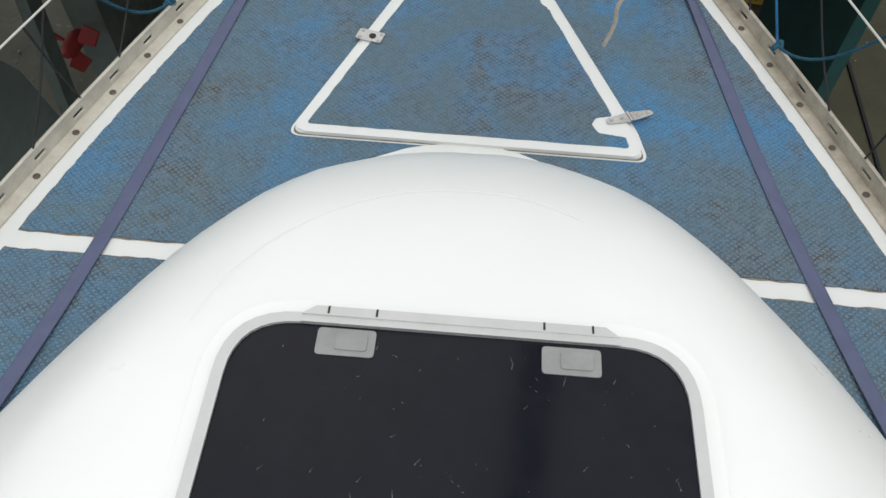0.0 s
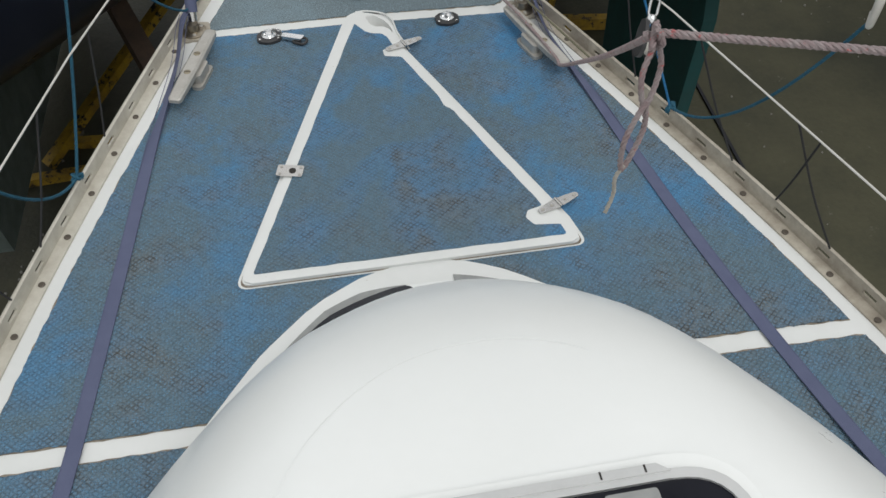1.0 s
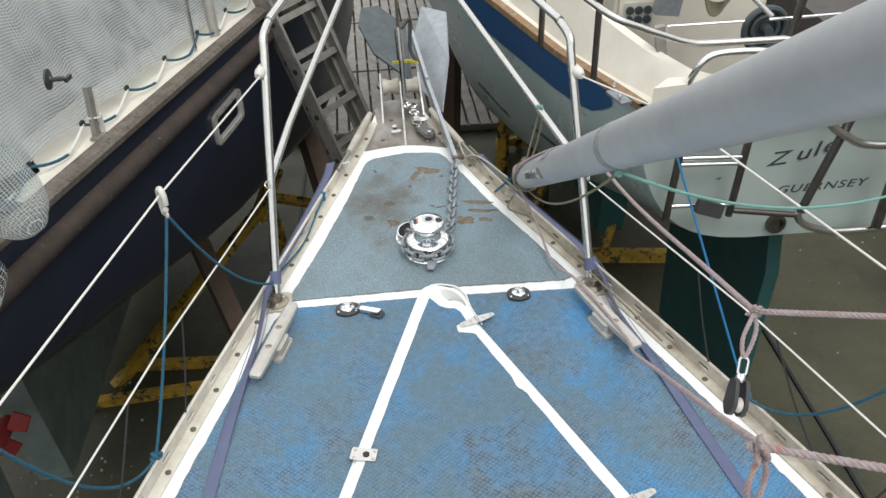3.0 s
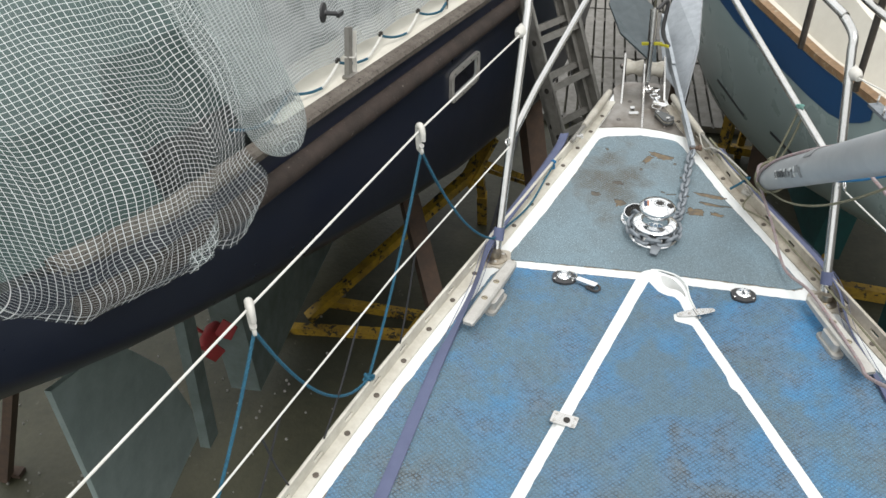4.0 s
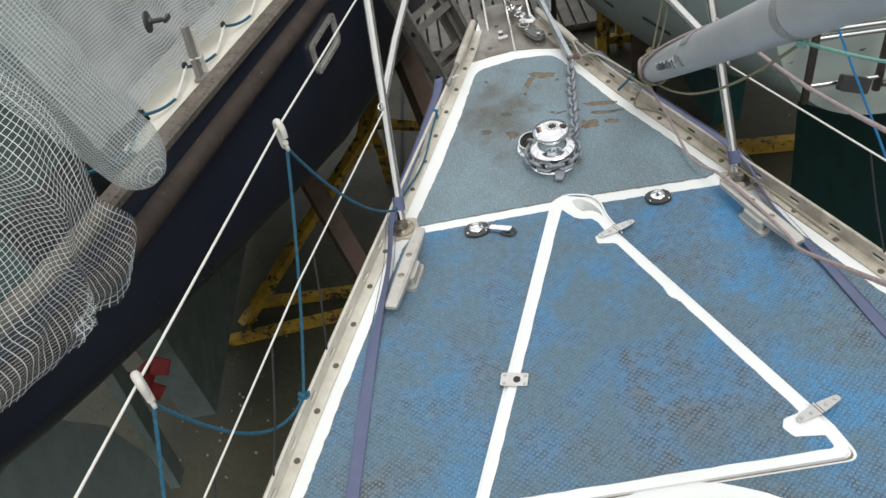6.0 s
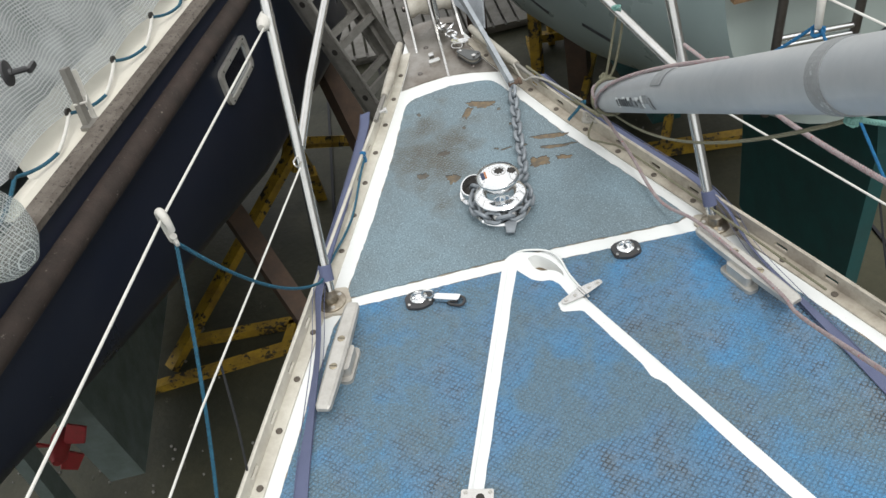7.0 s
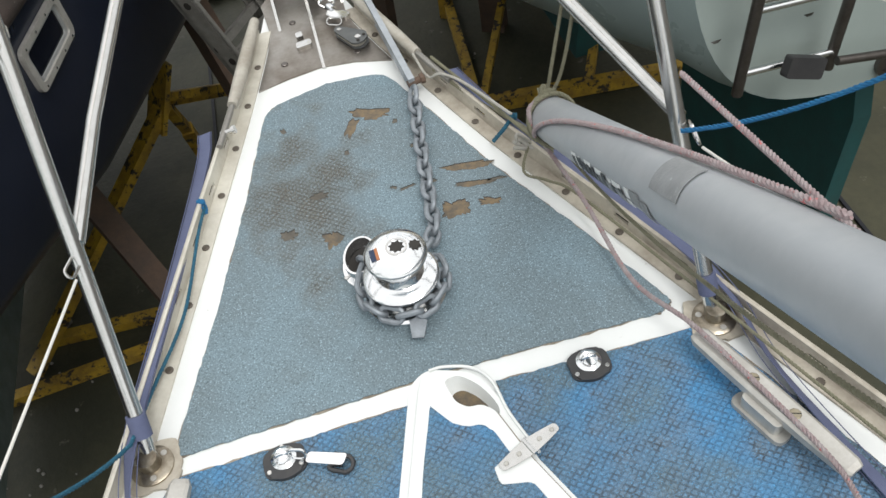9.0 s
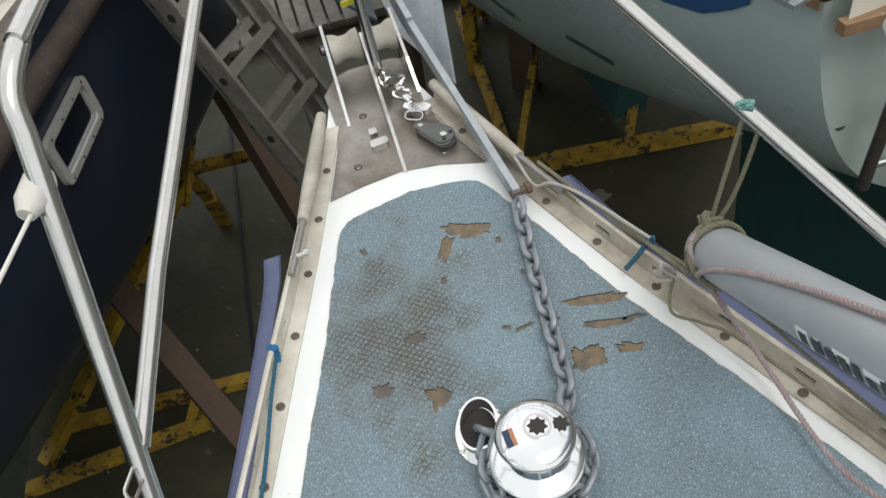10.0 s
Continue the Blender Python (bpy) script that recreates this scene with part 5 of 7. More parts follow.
RING = {-1: [(-0.625, -0.285, 0.6), (-0.806, -0.945, 0.59)], 1: [(0.628, -0.08, 0.59), (0.86, -0.945, 0.6)]}
STANCH = {-1: (-0.955, -1.47), 1: (1.0, -1.47)}
for side in (-1, 1):
    h, j = Vector(FEET[side]).lerp(Vector(HEAD[side]), 0.93), Vector(JOIN[side])
    r1, r2 = (Vector(q) for q in RING[side])
    sx, sy = STANCH[side]
    top, low = Vector((sx, sy, 0.6)), Vector((sx, sy, 0.3))
    wires = thing("lifeline", (sx * 0.8, -0.5, 0.4), "white coated wire lifelines between pulpit and stanchion", "lifeline", "lifelines")
    bm = bmesh.new()
    sweep(bm, [h + Vector((side * 0.012, -0.03, -0.035)), r1 + Vector((0, 0, 0.028)), r2 + Vector((0, 0, 0.028)), top, Vector((side * 1.28, -2.9, 0.6))], 0.0025, 8)
    part("upper_wire", bm, WIRE, wires, "", True)
    bm = bmesh.new()
    sweep(bm, [j + Vector((side * 0.008, -0.06, -0.015)), j + (low - j) * 0.42 + Vector((0, 0, 0.012)), low, Vector((side * 1.28, -2.9, 0.3))], 0.0023, 8)
    part("lower_wire", bm, WIRE, wires, "", True)
    bm = bmesh.new()
    torus_link(bm, Matrix.Translation(j + Vector((side * 0.01, -0.03, -0.012))) @ pose(0, 0, 0, 60, 10, 75), 0.06, 0.022, 0.005)
    part("shackle", bm, STEEL, wires, "", True)
    bm = bmesh.new()
    lathe(bm, [(0.012, -0.03), (0.018, -0.02), (0.018, 0.012), (0.01, 0.03)], h + Vector((side * 0.012, -0.02, -0.03)), 10, (side * 0.3, -0.9, -0.1))
    part("wire_cover", bm, NYLON, wires, "yellowed plastic end cover", True)
    stan = thing("stanchion", (sx, sy, 0), "short stainless lifeline stanchion on the toe rail", "stanchion", "stanchions")
    bm = bmesh.new()
    sweep(bm, [(sx, sy, 0.0), (sx, sy, 0.6)], 0.0098, 12)
    part("post", bm, STEEL, stan, "", True)
    bm = bmesh.new()
    lathe(bm, [(0.0105, 0.597), (0.012, 0.604), (0.0105, 0.616), (0.004, 0.62)], (sx, sy, 0), 14)
    part("cap", bm, NYLON, stan, "", True)
    # black lashings from the lower wire to the rail
    for ya, yb in ((-0.62, -0.75), (-0.98, -0.88), (-0.35, -0.40), (-0.92, -1.05)):
        t = (ya - j.y) / (low.y - j.y)
        a = j + (low - j) * t + Vector((0, 0, 0.005))
        b = edge(side, yb, -0.036, 0.035)
        lash = bmesh.new()
        sweep(lash, curve_points([a, a.lerp(b, 0.5) + Vector((0, 0, -0.015)), b], 5), 0.0025, 6)
        single("lashing", lash, CORD, "thin black cord lashed from lower lifeline to toe rail", "cord", "black lashings", smooth=True)
    for q, nxt in ((r1, Vector(FEET[side]) + Vector((0, 0, 0.06))), (r2, None)):
        hook = bmesh.new()
        hm = Matrix.Translation(q) @ pose(0, 0, 0, 90, 0, 60 * side)
        sweep(hook, [hm @ Vector(c) for c in curve_points([(0.006, -0.012, 0), (-0.012, -0.03, 0), (-0.017, 0.0, 0), (-0.012, 0.03, 0), (0.004, 0.037, 0), (0.016, 0.026, 0), (0.017, 0.006, 0)], 5)], lambda t: 0.0085 - 0.0025 * abs(2 * t - 1), 10)
        lathe(hook, [(0.006, -0.004), (0.011, -0.003), (0.011, 0.003), (0.006, 0.004)], hm @ Vector((0.0, -0.027, 0)), 12, hm.to_3x3() @ Vector((0, 0, 1)))
        single("plastic_hook", hook, NYLON, "white plastic hook hung on the upper lifeline", "hook", "lifeline hooks", smooth=True)


def hang(a, b, sag, steps=14):
    a, b = Vector(a), Vector(b)
    return [a.lerp(b, k / steps) - Vector((0, 0, sag * 4 * (k / steps) * (1 - k / steps))) for k in range(steps + 1)]


def rope_thing(name, line, r, mat, label, lay=0.026, group=""):
    bm = bmesh.new()
    rope_mesh(bm, line, r, lay)
    return single(name, bm, mat, label, "rope", group, smooth=True)


def knot(at, size, mat, label, seed=1, r=0.006):
    rnd = random.Random(seed)
    pts = [Vector(at) + Vector((rnd.uniform(-1, 1), rnd.uniform(-1, 1), rnd.uniform(-1, 1))) * size for _ in range(9)]
    bm = bmesh.new()
    rope_mesh(bm, curve_points(pts, 6), r, 0.02)
    return single("knot", bm, mat, label, "rope", smooth=True)


TIE = {-1: (-0.722, -0.54, 0.05), 1: (0.735, -0.545, 0.06)}
for side, mat in ((-1, TEAL_ROPE), (1, TEAL_ROPE)):
    r1, r2 = (Vector(q) - Vector((0, 0, 0.03)) for q in RING[side])
    tie, leg = Vector(TIE[side]), Vector(FEET[side]) + Vector((side * 0.01, 0.01, 0.07))
    if side > 0:
        rope_thing("netting_rope", hang(r2, tie, 0.11), 0.0038, mat, "twisted teal rope from lifeline hook to toe rail", group="teal ropes")
        knot(tie, 0.012, mat, "teal rope knotted through the toe rail", 4, 0.0045)
        continue
    rope_thing("netting_rope", hang(r1, leg, 0.06), 0.0038, mat, "twisted teal rope from lifeline hook to pulpit foot", group="teal ropes")
    rope_thing("netting_rope", hang(r1, tie, 0.03), 0.0038, mat, "twisted teal rope from lifeline hook to toe rail", group="teal ropes")
    rope_thing("netting_rope", hang(r2, tie, 0.11), 0.0038, mat, "twisted teal rope from lifeline hook to toe rail", group="teal ropes")
    rope_thing("netting_rope", hang(r2, edge(side, -1.27, -0.036, 0.04), 0.04), 0.0038, mat, "twisted teal rope from lifeline hook to toe rail", group="teal ropes")
    knot(tie, 0.012, mat, "teal rope knotted through the toe rail", 3 + side, 0.0045)
    rope_thing("netting_rope", curve_points([leg, edge(side, 0.2, -0.02, 0.03), edge(side, 0.35, -0.01, 0.02), edge(side, 0.52, -0.022, 0.035), edge(side, 0.6, -0.03, 0.03)], 8), 0.0035, mat, "thin teal rope lying along the toe rail", group="teal ropes")
    knot(edge(side, 0.6, -0.03, 0.035), 0.012, BLUE_ROPE, "blue rope end knotted to the toe rail", 8 + side, 0.006)


# violet ratchet straps lying along the deck
def ribbon(bm, line, w, thick, up=Vector((0, 0, 1))):
    rows = []
    pts = [Vector(q) for q in line]
    for i, q in enumerate(pts):
        tan = (pts[min(i + 1, len(pts) - 1)] - pts[max(i - 1, 0)]).normalized()
        upv = up(i / (len(pts) - 1)) if callable(up) else up
        s = tan.cross(upv).normalized() * w / 2
        n = s.cross(tan).normalized() * thick
        rows.append([bm.verts.new(p) for p in (q - s, q + s, q + s + n, q - s + n)])
    for u, v in zip(rows, rows[1:]):
        for k in range(4):
            bm.faces.new((u[k], u[(k + 1) % 4], v[(k + 1) % 4], v[k]))
    bm.faces.new(rows[0])
    bm.faces.new(rows[-1][::-1])


def strap_up(side):
    """The webbing lies flat aft, stands half on edge beside the cleat and leans outboard forward."""
    def f(t):
        k = float(np.interp(t, (0.36, 0.5, 0.58, 0.66), (0, 0.9, 0.9, 0.35)))
        return Vector((side * 1.0 * k, 0.1 * k, 1 - 0.35 * k)).normalized()
    return f


for side, pts in ((-1, [(-0.86, -2.3, 0.09), (-0.755, -1.75, 0.03), (-0.684, -1.33, 0.007), (-0.614, -0.8, 0.006), (-0.565, -0.4, 0.007), (-0.515, -0.1, 0.012), (-0.495, 0.04, 0.045), (-0.475, 0.16, 0.042), (-0.40, 0.42, 0.035), (-0.32, 0.72, 0.03), (-0.30, 0.80, 0.05)]),
                  (1, [(1.0, -2.3, 0.09), (0.86, -1.75, 0.03), (0.755, -1.32, 0.007), (0.665, -0.9, 0.006), (0.585, -0.42, 0.007), (0.53, -0.12, 0.012), (0.515, 0.02, 0.045), (0.49, 0.15, 0.042), (0.41, 0.36, 0.035), (0.31, 0.62, 0.03), (0.25, 0.78, 0.05)])):
    bm = bmesh.new()
    ribbon(bm, curve_points(pts, 6), 0.031, 0.0018, strap_up(side))
    strap = thing("webbing_strap", pts[3], "flat violet webbing strap tied along the side deck", "strap", "webbing straps")
    part("webbing", bm, STRAP, strap)
    for d in (-0.0145, 0.0145):
        bm = bmesh.new()
        ribbon(bm, [q + Vector((d, 0, 0.0012)) for q in curve_points(pts, 6)], 0.0016, 0.0012, strap_up(side))
        part("selvedge", bm, STRAP, strap, "stitched edge of the webbing")
bm = bmesh.new()
lathe(bm, [(0.006, -0.01), (0.006, 0.016), (0.01, 0.017), (0.01, 0.024)], edge(-1, 0.785, -0.025, 0.05), 10, (1, -0.1, 0.2))
single("strap_bolt", bm, STEEL, "steel bolt and nut holding a strap end", "bolt", smooth=True)


# ---- spar lying over the starboard bow, with its lines ----
S0, S1 = Vector((0.3594, 0.45, 0.1414)), Vector((0.0805, -3.0, 2.41))
SDIR = (S1 - S0).normalized()
spar = thing("stowed_spar", S0, "grey anodised spar resting on the starboard bow", "spar")
bm = bmesh.new()
line = [S0 + SDIR * d for d in (0.0, 0.006, 0.02, 0.5, 1.0, 1.6, 2.2, 3.0, 4.1)]
RAD = (0.034, 0.039, 0.0405, 0.0405, 0.0395, 0.0385, 0.038, 0.038, 0.038)
rings = []
for (q, tan, a, b), r in zip(frames(line), RAD):
    rings.append([bm.verts.new(q + a * r * 1.03 * math.cos(2 * math.pi * k / 36) + b * r * math.sin(2 * math.pi * k / 36)) for k in range(36)])
for u, v in zip(rings, rings[1:]):
    for k in range(36):
        bm.faces.new((u[k], u[(k + 1) % 36], v[(k + 1) % 36], v[k]))
bm.faces.new(rings[0][::-1])
bm.faces.new(rings[-1])
part("tube", bm, SPAR, spar, "", True)


def spar_frame(d):
    q = S0 + SDIR * d
    up = (Vector((0, 0, 1)) - SDIR * SDIR.z).normalized()
    return q, up, SDIR.cross(up)


def spar_patch(bm, d0, d1, a0, a1, r, n=10, thick=0.0015):
    """A curved sheet on the spar between two distances and two angles."""
    rows = []
    for k in range(n + 1):
        ang = radians(a0 + (a1 - a0) * k / n)
        col = []
        for d in (d0, d1):
            q, up, sd = spar_frame(d)
            for rr in (r, r + thick):
                col.append(bm.verts.new(q + up * rr * 1.03 * math.cos(ang) + sd * rr * math.sin(ang)))
        rows.append(col)
    for u, v in zip(rows, rows[1:]):
        for a, b in ((0, 2), (2, 3), (3, 1), (1, 0)):
            bm.faces.new((u[a], u[b], v[b], v[a]))
    bm.faces.new(rows[0])
    bm.faces.new(rows[-1][::-1])


bm = bmesh.new()
spar_patch(bm, 0.71, 0.79, 2, 66, 0.0412, 16, 0.0012)
part("tape_band", bm, SPAR_TAPE, spar, "worn grey tape band")
bm = bmesh.new()
spar_patch(bm, 1.44, 1.475, -200, 160, 0.0388, 36, 0.0014)
part("tape_band", bm, SPAR_TAPE, spar, "worn grey tape band")
# worn lettering that cannot be read: plain bars on the rest of its label
for d0, d1, a0, a1 in ((0.352, 0.378, 88, 122), (0.392, 0.402, 90, 104), (0.43, 0.462, 88, 97), (0.486, 0.52, 90, 99), (0.548, 0.556, 94, 118), (0.566, 0.6, 92, 101), (0.612, 0.63, 112, 126), (0.618, 0.634, 90, 106)):
    bm = bmesh.new()
    spar_patch(bm, d0, d1, a0, a1, 0.041, 8, 0.0007)
    part("label_flake", bm, GEL, spar, "last white flake of a label")
for d0, d1, a0, a1 in ((0.50, 0.56, 101, 123), (0.575, 0.606, 104, 128), (0.64, 0.672, 88, 112), (0.676, 0.70, 96, 132)):
    bm = bmesh.new()
    spar_patch(bm, d0, d1, a0, a1, 0.0412, 8, 0.0009)
    part("tape_scrap", bm, SPAR_TAPE, spar, "torn scrap of grey tape")
bm = bmesh.new()
rnd = random.Random(5)
d = 0.358
while d < 0.6:
    w = rnd.uniform(0.012, 0.02)
    hi = 120 - rnd.uniform(0, 14 if d > 0.5 else 4)
    spar_patch(bm, d, d + w, 92 + rnd.uniform(0, 3 if d < 0.48 else 12), hi, 0.0416, 6, 0.0007)
    d += w + rnd.uniform(0.006, 0.012 if d < 0.48 else 0.026)
part("worn_marking", bm, LETTER, spar, "rubbed dark marking")
# cord lashing at the spar's end
bm = bmesh.new()
for d, tilt in ((0.03, 0.02), (0.045, -0.015)):
    q, up, sd = spar_frame(d)
    loop = [q + up * 0.048 * math.cos(2 * math.pi * k / 24) + sd * 0.045 * math.sin(2 * math.pi * k / 24) + SDIR * tilt * math.cos(2 * math.pi * k / 24) for k in range(25)]
    rope_mesh(bm, loop, 0.0045, 0.02)
single("cord_lashing", bm, OLIVE_ROPE, "dirty olive cord lashed round the spar end", "rope", smooth=True)
q, up, sd = spar_frame(0.03)
knot(q + up * 0.052, 0.014, OLIVE_ROPE, "knotted olive cord on the spar end", 12, 0.0045)
rope_thing("hanging_cord", hang(q + up * 0.05, (0.402, 0.47, 0.38), 0.0), 0.0035, OLIVE_ROPE, "thin cord from spar end up to pulpit rail", 0.02)
rope_thing("hanging_cord", hang(q + up * 0.05, (0.408, 0.44, 0.375), 0.05), 0.0035, OLIVE_ROPE, "slack thin cord from spar end up to pulpit rail", 0.02)
knot((0.402, 0.47, 0.38), 0.01, GREEN_ROPE, "green cord hitched to the pulpit rail", 17, 0.0035)
rope_thing("lashing_line", curve_points([(0.22, 0.83, 0.06), (0.27, 0.70, 0.055), (0.31, 0.58, 0.06), (0.34, 0.47, 0.07)], 8), 0.004, OLIVE_ROPE, "grey-green line along the toe rail to the spar", 0.02)
rope_thing("lashing_line", curve_points([(0.215, 0.80, 0.05), (0.28, 0.66, 0.04), (0.35, 0.52, 0.045), (0.36, 0.44, 0.06)], 8), 0.004, OLIVE_ROPE, "grey-green line along the toe rail to the spar", 0.02)
knot((0.315, 0.50, 0.06), 0.02, GREY_ROPE, "frayed grey rope end beside the spar", 31, 0.004)

rope_thing("rope_end", [(0.325, 0.572, 0.058), (0.298, 0.558, 0.042), (0.272, 0.552, 0.024)], 0.0045, TEAL_ROPE, "short blue rope end lashed to the toe rail", 0.022)
knot((0.32, 0.57, 0.056), 0.009, TEAL_ROPE, "blue rope knotted at the toe rail", 61, 0.004)
rope_thing("lashing_line", curve_points([(0.335, 0.50, 0.05), (0.30, 0.44, 0.03), (0.335, 0.40, 0.028), (0.372, 0.33, 0.04), (0.47, 0.05, 0.05), (0.6, -0.3, 0.045)], 8), 0.003, OLIVE_ROPE, "thin green line led aft along the toe rail", 0.02)
rope_thing("lashing_line", curve_points([(0.185, 0.86, 0.06), (0.2, 0.80, 0.035), (0.225, 0.77, 0.055), (0.26, 0.70, 0.07), (0.318, 0.56, 0.075)], 8), 0.0032, GREY_ROPE, "frayed grey cord tied along the toe rail", 0.02)

# sheet ropes over the starboard side deck
q, up, sd = spar_frame(0.045)
rope_thing("sheet_rope", curve_points([q + up * 0.047, q + sd * 0.043 + up * 0.012, (0.372, 0.30, 0.05), (0.385, 0.12, 0.03), (0.425, -0.02, 0.062), (0.47, -0.17, 0.062), (0.50, -0.3, 0.064), (0.475, -0.42, 0.13), (0.39, -0.78, 0.42), (0.305, -1.12, 0.70), (0.22, -1.431, 0.966)], 8), 0.0045, PINK_ROPE, "faded pink and grey braided sheet over the cleat", 0.022)
around = []
for d, ang in ((0.03, 150), (0.06, 110), (0.13, 78), (0.24, 50), (0.38, 28), (0.55, 8), (0.75, -10), (1.0, -30)):
    q2, up2, sd2 = spar_frame(d)
    around.append(q2 + (up2 * math.cos(radians(ang)) * 1.03 + sd2 * math.sin(radians(ang))) * 0.0455)
rope_thing("sheet_rope", curve_points(around, 8), 0.0042, PINK_ROPE, "faded sheet wound round the spar", 0.022)
rope_thing("sheet_rope", curve_points([(0.445, 0.13, 0.45), (0.43, -0.4, 0.58), (0.40, -0.9, 0.76), (0.372, -1.1, 0.849)], 8), 0.0045, PINK_ROPE, "faded pink and grey braided sheet from the pulpit", 0.022)
rope_thing("sheet_rope", curve_points([(0.372, -1.1, 0.849), (0.6, -1.25, 0.93), (0.95, -1.5, 1.05)], 8), 0.0045, PINK_ROPE, "faded pink and grey braided sheet leading aft", 0.022)
rope_thing("sheet_rope", curve_points([(0.22, -1.431, 0.966), (0.5, -1.58, 1.0), (0.85, -1.8, 1.03)], 8), 0.0045, PINK_ROPE, "faded pink and grey braided sheet leading aft", 0.022)
knot((0.372, -1.1, 0.849), 0.011, PINK_ROPE, "bowline knot in the faded sheet", 41, 0.0036)
knot((0.22, -1.431, 0.966), 0.011, PINK_ROPE, "bowline knot in the faded sheet", 44, 0.0036)
for a, b in (((0.372, -1.1, 0.845), (0.345, -1.149, 0.809)), ((0.22, -1.431, 0.96), (0.211, -1.456, 0.893)), ((0.211, -1.456, 0.9), (0.193, -1.471, 0.82))):
    a, b = Vector(a), Vector(b)
    w = Vector((0.012, 0.006, 0))
    rope_thing("rope_loop", curve_points([a, a.lerp(b, 0.5) + w, b, a.lerp(b, 0.5) - w, a], 8), 0.0033, PINK_ROPE, "loop of faded sheet below its knot", 0.022)
rope_thing("rope_tail", curve_points([(0.195, -1.47, 0.825), (0.186, -1.474, 0.81), (0.186, -1.478, 0.79), (0.179, -1.482, 0.765)], 8), 0.0025, GREY_ROPE, "frayed pale tail of the sheet", 0.02)
blk = thing("sheet_block", (0.335, -1.17, 0.78), "black snap block with chrome shackle hanging from the sheet", "block")
BX = Matrix.Translation((0.345, -1.149, 0.809)) @ (Vector((0.322, -1.195, 0.756)) - Vector((0.345, -1.149, 0.809))).to_track_quat("X", "Z").to_matrix().to_4x4()
bm = bmesh.new()
torus_link(bm, BX @ Matrix.Translation((0.012, 0, 0)), 0.03, 0.016, 0.0042)
lathe(bm, [(0.0055, -0.006), (0.007, -0.003), (0.007, 0.003), (0.0055, 0.006)], BX @ Vector((0.029, 0, 0)), 12, BX.to_3x3() @ Vector((1, 0, 0)))
part("snap_hook", bm, CHROME, blk, "", True)
for w in (-0.0085, 0.0085):
    bm = bmesh.new()
    prism(bm, rounded([(0.03, -0.006), (0.045, -0.011), (0.068, -0.014), (0.082, -0.006), (0.082, 0.006), (0.068, 0.014), (0.045, 0.011), (0.03, 0.006)], 0.006), w - 0.003, w + 0.003)
    bmesh.ops.transform(bm, matrix=BX @ pose(0, 0, 0, 60, 0, 0), verts=bm.verts)
    part("cheek", bm, BLACK, blk)
bm = bmesh.new()
lathe(bm, [(0.011, -0.005), (0.008, 0), (0.011, 0.005)], BX @ Vector((0.066, 0, 0)), 16, (BX @ pose(0, 0, 0, 60, 0, 0)).to_3x3() @ Vector((0, 0, 1)))
part("sheave", bm, NYLON, blk, "white sheave", True)

# green and blue lines crossing to starboard
q, up, sd = spar_frame(1.455)
knot(q - up * 0.044, 0.008, GREEN_ROPE, "pale green line hitched to the taped spar", 23, 0.0035)
rope_thing("green_line", hang(q - up * 0.044, (0.973, -0.5, 0.606), 0.05, 20), 0.0033, GREEN_ROPE, "pale green line from the spar to starboard", 0.02)
q0, up0, sd0 = spar_frame(0.05)
rope_thing("green_line", hang(q0 - up0 * 0.044, q - up * 0.044, 0.06, 20), 0.0028, OLIVE_ROPE, "green cord slack beneath the spar", 0.02)
rope_thing("blue_line", hang((0.628, -0.08, 0.56), (0.735, -0.545, 0.06), 0.0, 12), 0.0032, BLUE_ROPE, "bright blue rope from lifeline hook to toe rail", 0.024)
rope_thing("blue_line", hang((0.628, -0.08, 0.56), (0.46, 0.14, 0.33), 0.02, 12), 0.0038, BLUE_ROPE, "bright blue rope from lifeline hook to pulpit", 0.024)
knot((0.628, -0.08, 0.54), 0.012, BLUE_ROPE, "blue rope hitched to a lifeline hook", 51, 0.004)

# ---- yard ground ----
GZ = -2.7
bm = bmesh.new()
N = 40
xs = [60 * (k / N) ** 2.2 * (1 if s > 0 else -1) for s in (-1, 1) for k in (range(N, 0, -1) if s < 0 else range(0, N + 1))]
gv = [[bm.verts.new((x, y + 3, GZ + 0.012 * noise.noise((x * 0.7, y * 0.7, 0)))) for y in xs] for x in xs]
for i in range(len(xs) - 1):
    for j in range(len(xs) - 1):
        bm.faces.new((gv[i][j], gv[i + 1][j], gv[i + 1][j + 1], gv[i][j + 1]))
single("ground", bm, CONCRETE, "damp stained concrete yard with scattered grit", "ground", kind="structure", smooth=True)
bm = bmesh.new()
rnd = random.Random(77)
for k in range(480):
    x, y = (rnd.uniform(-5, 4.5), rnd.uniform(-2, 5.5)) if k % 2 else (rnd.uniform(-4.2, -1.3), rnd.uniform(-0.5, 2.6))
    r = rnd.uniform(0.004, 0.011)
    lathe(bm, [(r, -0.004), (r * rnd.uniform(0.7, 1), r * 0.5), (r * 0.4, r * 0.9)], (x, y, GZ + 0.006), 6)
single("grit", bm, STONE, "small pale stones and paint flakes on the concrete", "grit", kind="stuff")
bm = bmesh.new()
for k in range(26):
    x, y = rnd.uniform(-4.5, 4), rnd.uniform(-1.5, 4)
    pts = [(x + rnd.uniform(0.5, 1) * rnd.uniform(0.03, 0.09) * math.cos(a * 0.7), y + rnd.uniform(0.03, 0.08) * math.sin(a * 0.7)) for a in range(9)]
    prism(bm, pts, GZ - 0.01, GZ + 0.0135)
single("paint_spots", bm, material("pale_spill", (0.26, 0.25, 0.22), (0.16, 0.15, 0.13), rough=0.8, scale=30), "pale dried spills on the concrete", "stain", kind="stuff")
bm = bmesh.new()
